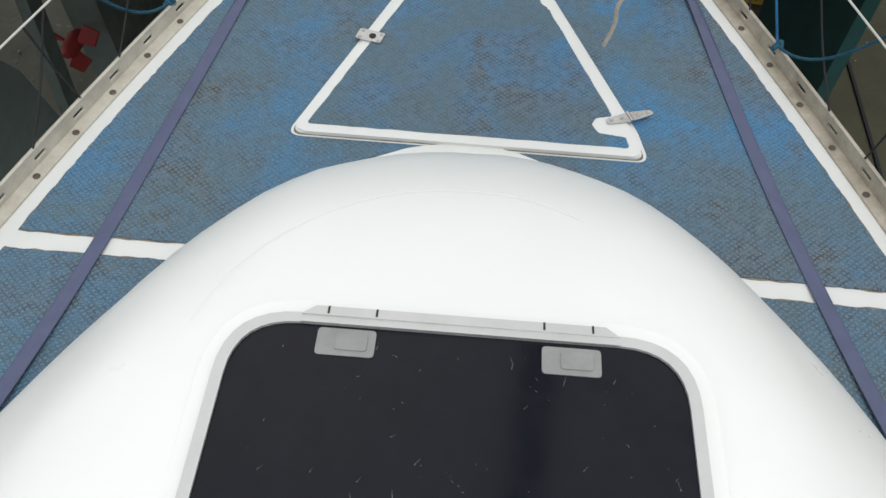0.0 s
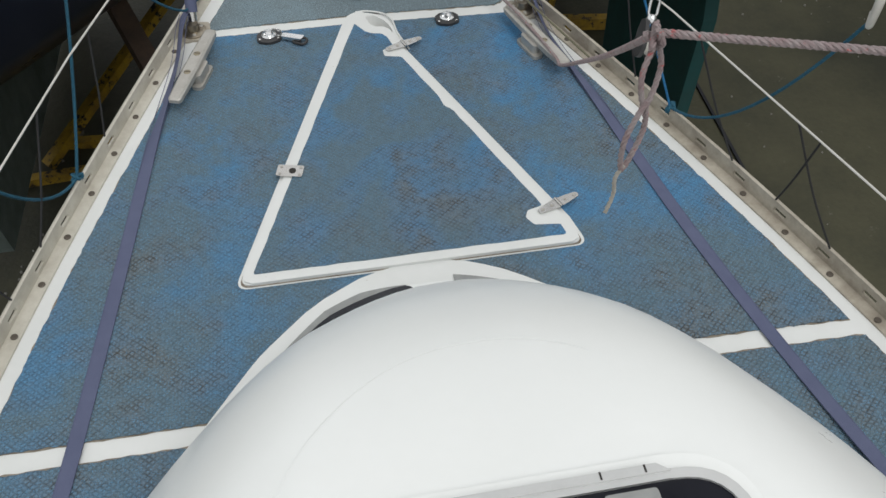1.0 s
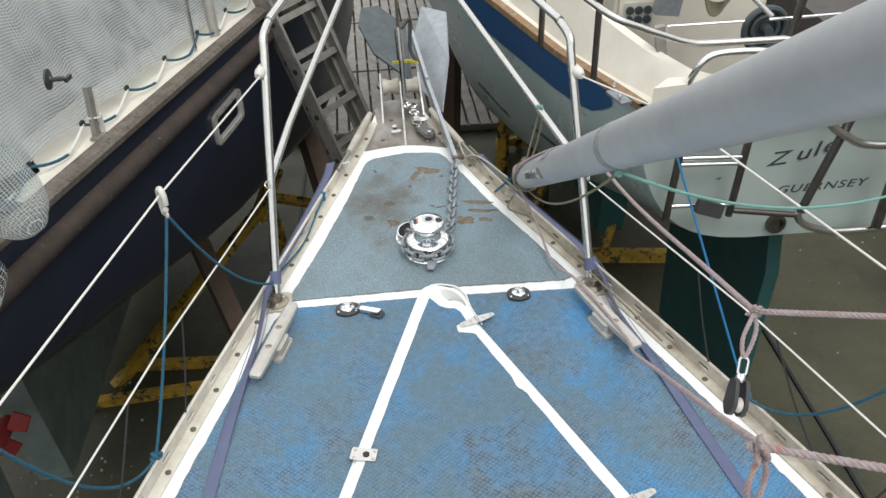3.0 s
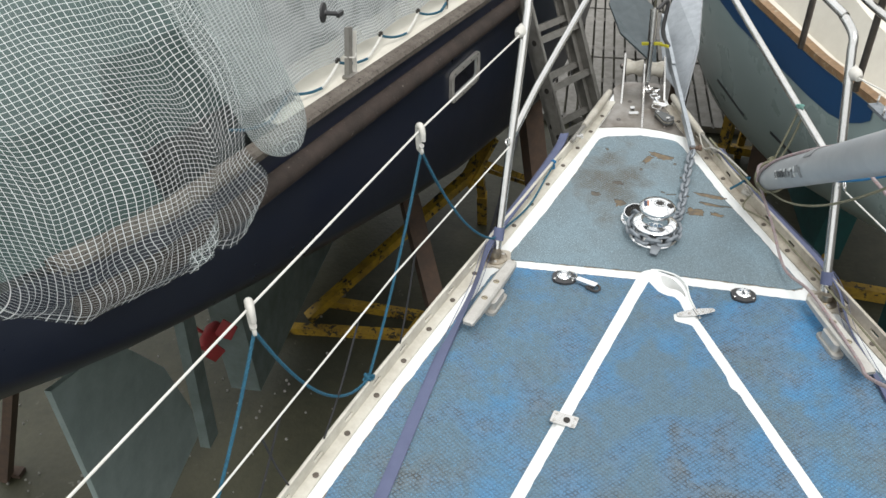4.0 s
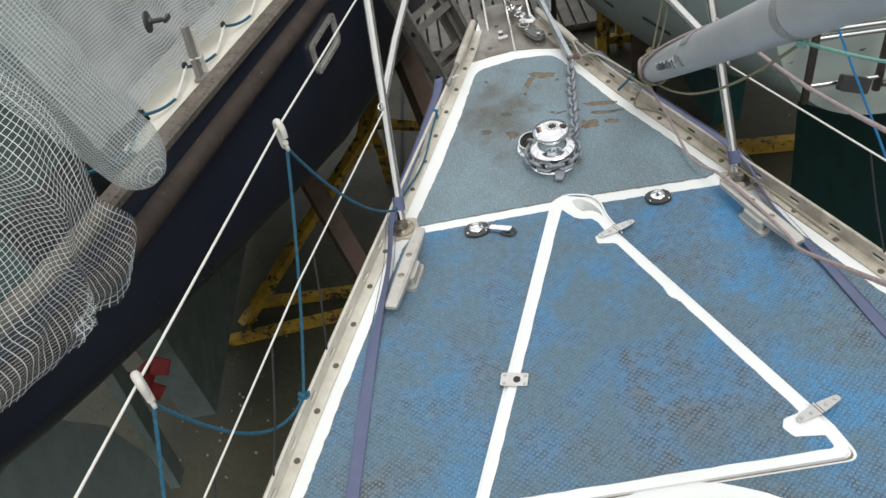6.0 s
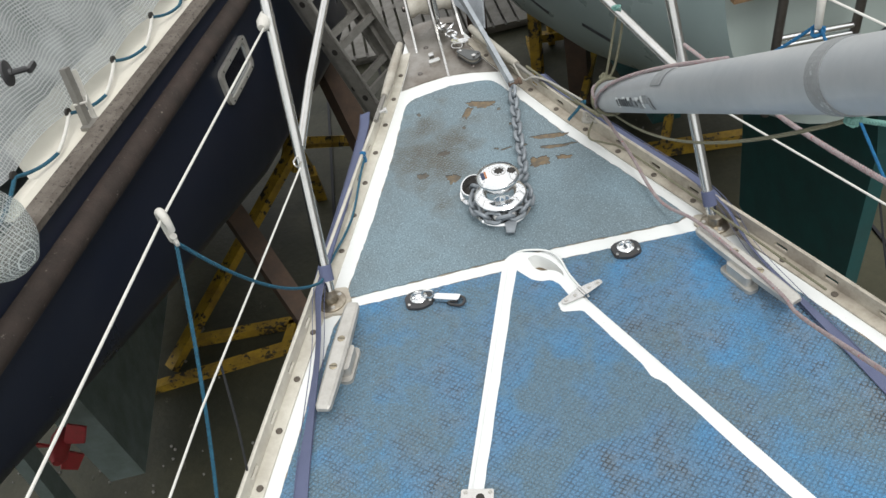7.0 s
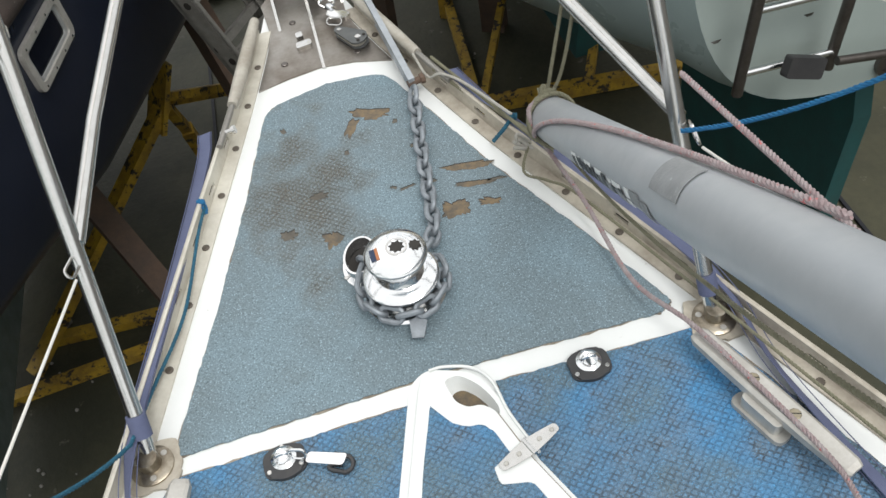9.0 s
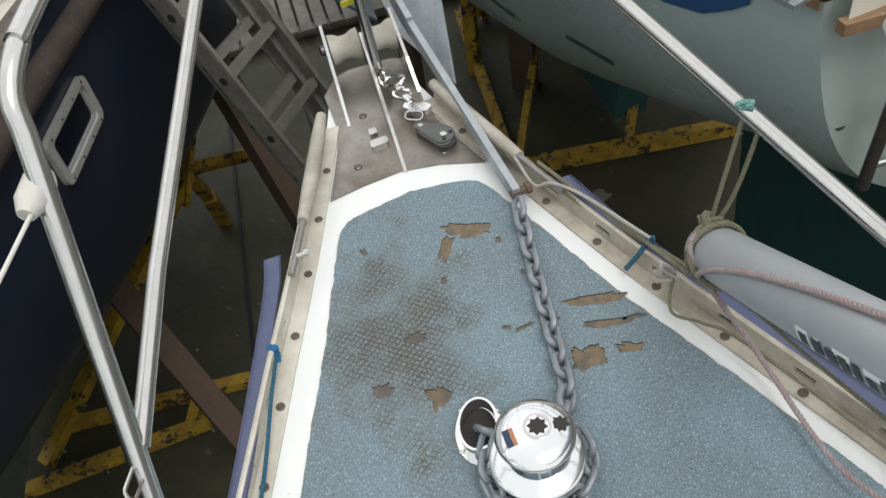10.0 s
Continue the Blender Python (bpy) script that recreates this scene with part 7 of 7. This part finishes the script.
def coam(y, k):
    """Coaming section: side deck, outer face, rounded top and inner face of the cockpit."""
    h, zs = sage_half(y), sage_sheer(y)
    top = float(np.interp(y, (1.0, 1.15, 1.35, 1.7, 2.2, 3.5, 9.8), (0.16, 0.18, 0.22, 0.30, 0.40, 0.46, 0.75)))
    inn = float(np.interp(y, (1.0, 1.1, 1.3, 1.7, 3.0, 9.8), (0.3, 0.19, 0.15, 0.14, 0.22, 0.3)))
    return ((h - 0.02, zs), (h - inn * 0.45, zs + 0.004), (h - inn * 0.75, zs + (top - zs) * 0.55), (h - inn, top), (h - inn - 0.035, top + 0.008), (h - inn - 0.06, top - 0.02), (h - inn - 0.07, -0.32))[k]


for side in (-1, 1):
    bm = bmesh.new()
    rows = [[bm.verts.new((RX + side * max(coam(y, k)[0], 0.02), y, coam(y, k)[1])) for k in range(7)] for y in YS if y < 9]
    for u, v in zip(rows, rows[1:]):
        for k in range(6):
            bm.faces.new((u[k], u[k + 1], v[k + 1], v[k]))
    part("coaming", bm, CREAM, sage, "cream side deck and cockpit coaming", True)
bm = bmesh.new()
stern = sage_half(1.05)
rows = [[(stern * t, 0.985 + 0.05 * (1 - t * t), z) for t in (-0.98, -0.7, -0.35, 0, 0.35, 0.7, 0.98)] for z in (0.03, 0.12, 0.165)] + [[(stern * 0.9 * t, 1.06, 0.17) for t in (-0.98, -0.7, -0.35, 0, 0.35, 0.7, 0.98)], [(stern * 0.85 * t, 1.09, -0.32) for t in (-0.98, -0.7, -0.35, 0, 0.35, 0.7, 0.98)]]
rows = [[bm.verts.new((RX + x, y, z)) for x, y, z in r] for r in rows]
for u, v in zip(rows, rows[1:]):
    for k in range(6):
        bm.faces.new((u[k], u[k + 1], v[k + 1], v[k]))
part("stern_coaming", bm, CREAM, sage, "cream coaming across the stern", True)
bm = bmesh.new()
beam(bm, (RX - stern, 0.985, 0.03), (RX + stern, 0.985, 0.03), 0.03, 0.03)
part("transom_cap", bm, TEAK, sage, "worn teak strip along the top of the transom")
bm = bmesh.new()
box(bm, (RX - 0.55, 1.12, -0.34), (RX + 0.55, 1.7, -0.31))
box(bm, (RX - 0.85, 1.7, -0.34), (RX + 0.85, 3.3, -0.312))
part("cockpit_sole", bm, SOLE, sage, "dark brown cockpit sole")
bm = bmesh.new()
box(bm, (RX - 0.86, 1.75, -0.31), (RX - 0.7, 3.2, -0.02))
part("bench", bm, SOLE, sage, "dark cockpit bench")
bm = bmesh.new()
box(bm, (RX + 0.4, 1.75, -0.31), (RX + 0.86, 3.2, -0.02))
part("bench", bm, SOLE, sage, "dark cockpit bench")
for k in range(6):
    bm = bmesh.new()
    box(bm, (RX - 0.55, 1.12 + 0.035 * k, 0.0), (RX + 0.5, 1.145 + 0.035 * k, 0.02))
    part("bench_slat", bm, DECKWOOD, sage, "grey teak slat")
bm = bmesh.new()
box(bm, (RX - 0.68, 2.0, -0.31), (RX + 0.1, 2.5, 0.2))
top = [f for f in bm.faces]
bmesh.ops.bevel(bm, geom=list(bm.edges), offset=0.02, segments=2, affect="EDGES")
bulk = part("console", bm, CREAM, sage, "cream instrument console")
panel = bmesh.new()
prism(panel, rounded([(-0.075, -0.06), (0.075, -0.06), (0.075, 0.06), (-0.075, 0.06)], 0.012), 0, 0.006)
bmesh.ops.transform(panel, matrix=Matrix.Translation((1.217, 1.999, 0.07)) @ pose(0, 0, 0, 90), verts=panel.verts)
pn = part("instrument_panel", panel, NYLON, bulk, "pale instrument panel")
for k in range(6):
    bm = bmesh.new()
    lathe(bm, [(0.021, 0), (0.021, 0.008), (0.017, 0.009)], (1.172 + 0.045 * (k % 3), 1.993, 0.092 - 0.048 * (k // 3)), 18, (0, -1, 0))
    part("gauge", bm, GALV_DARK, bulk, "round dark gauge")
bm = bmesh.new()
box(bm, (RX - 0.95, 3.2, -0.3), (RX + 0.95, 6.2, 0.72))
bmesh.ops.bevel(bm, geom=list(bm.edges), offset=0.06, segments=3, affect="EDGES")
cabin = part("cabin", bm, CREAM, sage, "cream cabin")
bm = bmesh.new()
box(bm, (RX - 0.2, 3.18, -0.28), (RX + 0.35, 3.198, 0.6))
part("washboard", bm, TEAK, cabin, "red-brown timber companionway board")
drum = bmesh.new()
for rr, r in ((0.095, 0.016), (0.06, 0.012)):
    sweep(drum, [(1.66 + rr * math.cos(2 * math.pi * k / 28), 1.55, 0.14 + rr * math.sin(2 * math.pi * k / 28)) for k in range(29)], r, 8)
lathe(drum, [(0.09, 0.0), (0.095, 0.02), (0.02, 0.025)], (1.66, 1.56, 0.14), 24, (0, 1, 0))
lathe(drum, [(0.022, -0.05), (0.026, 0.0), (0.02, 0.03)], (1.66, 1.55, 0.14), 14, (0, 1, 0))
part("rope_drum", drum, GALV_DARK, sage, "dark round rope drum", True)
coil = bmesh.new()
for k in range(7):
    rope_mesh(coil, [(1.50 + (0.05 + 0.005 * k) * math.cos(2 * math.pi * j / 20) + 0.006 * k, 1.75 + 0.01 * k, 0.24 + (0.105 - 0.006 * k) * math.sin(2 * math.pi * j / 20)) for j in range(21)], 0.006, 0.025)
part("rope_coil", coil, OLIVE_ROPE, sage, "hanging coil of dark grey rope", True)
# stern rail, stanchions and posts
for nm, pts, r, mt in (("stern_rail", [(0.60, 1.62, 0.62), (0.68, 1.3, 0.5), (0.80, 1.1, 0.43), (0.94, 1.08, 0.37), (1.03, 1.08, 0.335), (1.12, 1.08, 0.305), (1.25, 1.08, 0.295), (1.9, 1.08, 0.29), (2.6, 1.1, 0.29)], 0.014, STEEL),
                       ("upper_rail", [(1.04, 1.12, 0.36), (1.35, 1.12, 0.36)], 0.005, CHROME), ("upper_rail", [(1.45, 1.12, 0.36), (2.2, 1.12, 0.37)], 0.006, CHROME),
                       ("rail_post", [(0.645, 1.59, 0.11), (0.64, 1.57, 0.75)], 0.014, OXIDE), ("rail_post", [(0.80, 1.25, 0.09), (0.79, 1.22, 0.6)], 0.014, OXIDE),
                       ("rail_post", [(1.52, 1.1, 0.1), (1.56, 1.06, 0.62)], 0.016, OXIDE), ("rail_brace", [(1.33, 1.3, 0.5), (1.5, 1.2, 0.34)], 0.012, STEEL),
                       ("grab_loop", [(1.115, 1.02, 0.15), (1.122, 1.0, 0.2), (1.15, 0.99, 0.26), (1.21, 0.99, 0.29), (1.36, 0.99, 0.29), (1.5, 0.99, 0.27)], 0.014, CHROME)):
    bm = bmesh.new()
    sweep(bm, curve_points(pts, 6), r, 10)
    part(nm, bm, mt, sage, "", True)
bm = bmesh.new()
beam(bm, (1.095, 1.25, 0.1), (1.055, 1.25, 0.31), 0.04, 0.03, (0, 1, 0))
part("wooden_post", bm, DECKWOOD, sage, "grey wooden post")
bm = bmesh.new()
beam(bm, (1.30, 1.85, 0.12), (1.33, 1.85, 0.34), 0.12, 0.05, (0, 1, 0))
part("canvas_bag", bm, GALV, sage, "grey hanging canvas bag")
bm = bmesh.new()
beam(bm, (0.845, 1.14, 0.09), (0.88, 1.03, 0.085), 0.05, 0.012)
fair = part("fairlead", bm, GALV, sage, "grey metal fairlead")
for y in (1.15, 1.06):
    bm = bmesh.new()
    torus_link(bm, Matrix.Translation((0.86, y, 0.105)) @ pose(0, 0, 0, 90, 0, 70), 0.05, 0.035, 0.008)
    part("horn", bm, STEEL, fair, "", True)
# boarding ladder on the transom
lad = thing("boarding_ladder", (1.22, 0.88, -0.3), "folding stainless boarding ladder with dark side rails on the transom", "ladder")
for x in (1.04, 1.317):
    bm = bmesh.new()
    sweep(bm, [(x + 0.033, 0.93, -0.43), (x + 0.062, 0.92, 0.16)], 0.016, 10)
    part("side_rail", bm, OXIDE, lad, "tarnished steel side rail", True)
    bm = bmesh.new()
    lathe(bm, [(0.019, -0.05), (0.019, 0.06)], (x - 0.005, 1.07, -0.30), 10, (0, -0.9, 0.35))
    part("stand_off", bm, STEEL, lad, "", True)
for z in (-0.355, -0.155, -0.125, 0.08):
    bm = bmesh.new()
    sweep(bm, [(1.074 + 0.043 * (z + 0.43), 0.925, z), (1.352 + 0.043 * (z + 0.43), 0.925, z - 0.015)], 0.011, 10)
    part("rung", bm, CHROME, lad, "", True)
gear = thing("steering_bar", (1.7, 0.82, -0.4), "bent steel steering tube and strut below the transom", "steel tube")
for pts, r, mt in (([(1.35, 0.9, -0.385), (1.63, 0.9, -0.435)], 0.013, OXIDE), ([(1.64, 0.9, -0.42), (1.665, 0.9, -0.47), (1.74, 0.9, -0.515), (1.9, 0.9, -0.545), (2.4, 0.9, -0.53)], 0.017, STEEL), ([(1.655, 0.9, -0.42), (1.71, 0.9, -0.2), (1.79, 0.9, 0.1)], 0.018, OXIDE), ([(2.01, 0.88, -0.52), (2.03, 0.88, 0.2)], 0.022, OXIDE), ([(1.60, 0.9, 0.12), (1.66, 0.88, 0.02), (1.75, 0.87, -0.05), (1.88, 0.87, -0.1), (2.3, 0.88, -0.12)], 0.018, STEEL)):
    bm = bmesh.new()
    sweep(bm, curve_points(pts, 6), r, 10)
    part("tube", bm, mt, gear, "", True)
bm = bmesh.new()
lathe(bm, [(0.045, 0), (0.045, 0.02), (0.03, 0.022), (0.028, 0.005), (0.004, 0.004)], (1.60, 0.985, -0.53), 20, (0, -1, 0.1))
single("exhaust_outlet", bm, OXIDE, "round grey exhaust outlet in the pale transom", "outlet", smooth=True)
bm = bmesh.new()
prism(bm, rounded([(-0.06, -0.03), (0.06, -0.03), (0.06, 0.03), (-0.06, 0.03)], 0.01), 0, 0.03)
bmesh.ops.transform(bm, matrix=Matrix.Translation((1.235, 0.90, -0.36)) @ pose(0, 0, 0, 75, 20, 0), verts=bm.verts)
single("transom_bracket", bm, BLACK, "black plastic bracket between ladder rails", "bracket")


# name and port of registry on the transom
def lettering(text, at, size, shear, turn, parent, wide=1.0):
    cu = bpy.data.curves.new("lettering", "FONT")
    cu.body, cu.size, cu.extrude, cu.shear, cu.space_character = text, size, 0.001, shear, 1.15
    tmp = bpy.data.objects.new("lettering", cu)
    scene.collection.objects.link(tmp)
    dg = bpy.context.evaluated_depsgraph_get()
    me = bpy.data.meshes.new_from_object(tmp.evaluated_get(dg))
    bpy.data.objects.remove(tmp)
    bm = bmesh.new()
    bm.from_mesh(me)
    bmesh.ops.transform(bm, matrix=Matrix.Translation(at) @ pose(0, 0, 0, 83, 0, 0) @ pose(0, 0, 0, 0, 0, turn) @ Matrix.Diagonal((wide, 1, 1, 1)), verts=bm.verts)
    part("lettering", bm, LETTER, parent, "dark painted italic lettering")


for ch, x, z, turn in (("Z", 1.515, -0.252, 4), ("u", 1.637, -0.236, 9), ("l", 1.712, -0.222, 13), ("e", 1.752, -0.212, 16)):
    lettering(ch, (x, 1.013, z), 0.088, 0.35, turn, sage, 1.55)
lettering("GUERNSEY", (1.576, 0.997, -0.385), 0.05, 0.3, 1, sage, 1.5)
# rudder, keel
bm = bmesh.new()
plate(bm, [(RX, 2.5, -0.75), (RX, 1.3, -0.6), (RX, 1.2, -1.0), (RX, 1.25, -2.0), (RX, 1.9, -2.3), (RX, 2.4, -2.25)], 0.07)
part("rudder", bm, TEALBOTTOM, sage, "dark teal rudder")
bm = bmesh.new()
plate(bm, [(RX, 3.5, -1.15), (RX, 3.75, -2.5), (RX, 5.6, -2.55), (RX, 6.4, -1.2)], 0.22)
part("keel", bm, TEALBOTTOM, sage, "dark teal fin keel")
for y0, y1, o in ((2.25, 2.65, 0.0), (1.75, 1.95, 0.04)):
    bm = bmesh.new()
    p0 = sage_point(y0, 0.62 + o, -1, 0.003)
    p1 = sage_point(y1, 0.56 + o, -1, 0.003)
    plate(bm, [p0, p1, p1 - Vector((0, 0, 0.012)), p0 - Vector((0, 0, 0.014))], 0.003)
    part("scrape", bm, LETTER, sage, "black scrape mark on the hull side")

# ---- cradles, props and ladder ----
def frame_thing(name, label, bars, mat, group=""):
    t = thing(name, bars[0][0], label, "boat stand", group)
    for a, b, w, h in bars:
        bm = bmesh.new()
        beam(bm, a, b, w, h)
        part("bar", bm, mat, t)
    return t


FA, FB = Vector((-2.1, 2.6, GZ + 0.03)), Vector((-0.93, 3.5, -1.76))
frame_thing("boat_stand", "yellow steel boat stand with chipped paint under the navy yacht", [
    (FA, FB, 0.085, 0.06), ((-2.02, 2.8, GZ + 0.04), (-0.95, 2.72, GZ + 0.04), 0.07, 0.06), ((-2.28, 2.46, GZ + 0.03), (-1.2, 2.53, GZ + 0.04), 0.07, 0.06),
    (FB + Vector((-0.02, 0.02, 0.02)), (-0.95, 3.85, -2.25), 0.06, 0.06), ((-0.95, 3.85, -2.25), (-0.97, 4.1, GZ), 0.08, 0.08), (FB + Vector((0, 0.05, 0)), (-0.6, 4.2, -2.28), 0.055, 0.05), (FB + Vector((0, 0.12, -0.1)), (-0.6, 4.27, -2.38), 0.055, 0.03), ((-1.03, 3.46, -1.9), (-0.85, 3.56, -1.52), 0.18, 0.03), ((-1.3, 2.53, GZ + 0.04), (-1.24, 2.74, GZ + 0.04), 0.06, 0.06)], YELLOW, "boat stands")
frame_thing("boat_stand", "rusty yellow trailer frame beneath the navy yacht", [
    ((-2.45, 2.3, GZ + 0.06), (-2.3, 3.9, GZ + 0.3), 0.07, 0.07), ((-2.45, 2.25, GZ + 0.04), (-2.32, 2.5, GZ + 0.04), 0.08, 0.06), ((-2.0, 3.4, -2.0), (-1.4, 4.3, -1.55), 0.05, 0.05), ((-2.1, 3.1, -1.9), (-1.2, 4.2, -1.7), 0.05, 0.05)], RUST, "boat stands")
frame_thing("boat_stand", "yellow steel cradle under the sage yacht", [
    ((0.95, 3.72, GZ + 0.06), (2.9, 3.42, GZ + 0.06), 0.08, 0.1), ((0.95, 3.72, GZ + 0.06), (1.15, 5.6, GZ + 0.1), 0.07, 0.08), ((1.15, 5.6, GZ + 0.1), (2.8, 5.3, GZ + 0.1), 0.07, 0.08), ((1.05, 4.9, GZ), (1.12, 5.0, -1.2), 0.09, 0.07), ((1.0, 3.75, GZ + 0.1), (1.75, 5.2, -2.3), 0.05, 0.05), ((1.7, 3.6, GZ + 0.08), (2.1, 4.2, -2.0), 0.06, 0.06), ((1.35, 5.6, GZ), (1.4, 5.6, -1.1), 0.06, 0.06)], YELLOW, "boat stands")
for a, b, w in (((-0.83, 1.92, GZ), (-1.46, 2.95, -1.26), 0.12), ((-0.35, 3.4, GZ), (-0.72, 3.9, -0.75), 0.15), ((-3.53, 0.885, GZ), (-2.81, 0.885, -0.8), 0.07), ((1.35, 4.6, GZ), (1.32, 4.55, -1.2), 0.17), ((0.55, 4.7, GZ), (0.6, 4.75, -1.1), 0.12)):
    bm = bmesh.new()
    beam(bm, a, b, w, w * 0.8)
    single("timber_prop", bm, RUST, "dark rough timber prop shoring a hull", "prop", "timber props")
bm = bmesh.new()
beam(bm, (-3.66, 0.93, GZ + 0.012), (-3.44, 0.93, GZ + 0.012), 0.07, 0.03)
single("prop_foot", bm, RUST, "rusty steel foot plate of a prop", "prop")

ladder = thing("extension_ladder", (-0.1, 3.2, GZ), "dull aluminium extension ladder leaning on the navy yacht", "ladder")
L0, L1 = Vector((0.445, 1.96, GZ)), Vector((-0.705, 2.70, 0.58))
ld = (L1 - L0).normalized()
lw = Vector((0.6, 0.8, 0.0)).normalized()
ln = ld.cross(lw).normalized()
for off, wide in ((0.0, 0.36), (0.055, 0.31)):
    for sgn in (-1, 1):
        bm = bmesh.new()
        a, b = L0 + lw * sgn * wide / 2 + ln * off, L1 + lw * sgn * wide / 2 + ln * off
        beam(bm, a, b, 0.012, 0.07, ln)
        beam(bm, a + ln * 0.032 - lw * sgn * 0.008, b + ln * 0.032 - lw * sgn * 0.008, 0.028, 0.006, ln)
        beam(bm, a - ln * 0.032 - lw * sgn * 0.008, b - ln * 0.032 - lw * sgn * 0.008, 0.028, 0.006, ln)
        part("stile", bm, ALU, ladder)
    for k in range(13):
        c = L0 + ld * (0.2 + 0.27 * k + off) + ln * off
        bm = bmesh.new()
        beam(bm, c - lw * wide / 2, c + lw * wide / 2, 0.034, 0.03, ln)
        part("rung", bm, ALU, ladder)
        for sgn in (-1, 1):
            bm = bmesh.new()
            lathe(bm, [(0.016, 0), (0.016, 0.003)], c + lw * sgn * (wide / 2 + 0.007), 10, lw * sgn)
            part("rung_end", bm, HOLE, ladder)

# added walls, out of view; the east one stands near to shade the ground
for nm, lo, hi in (("wall_north", (-30, 24, GZ), (30, 24.4, 4)), ("wall_south", (-30, -24.4, GZ), (30, -24, 4)), ("wall_west", (-30.4, -24, GZ), (-30, 24, 4)), ("shade_wall_east", (6.0, -24, GZ), (6.4, 24, 3))):
    bm = bmesh.new()
    box(bm, lo, hi)
    single(nm, bm, STONE, "added plain grey wall, out of view", "wall", kind="structure")
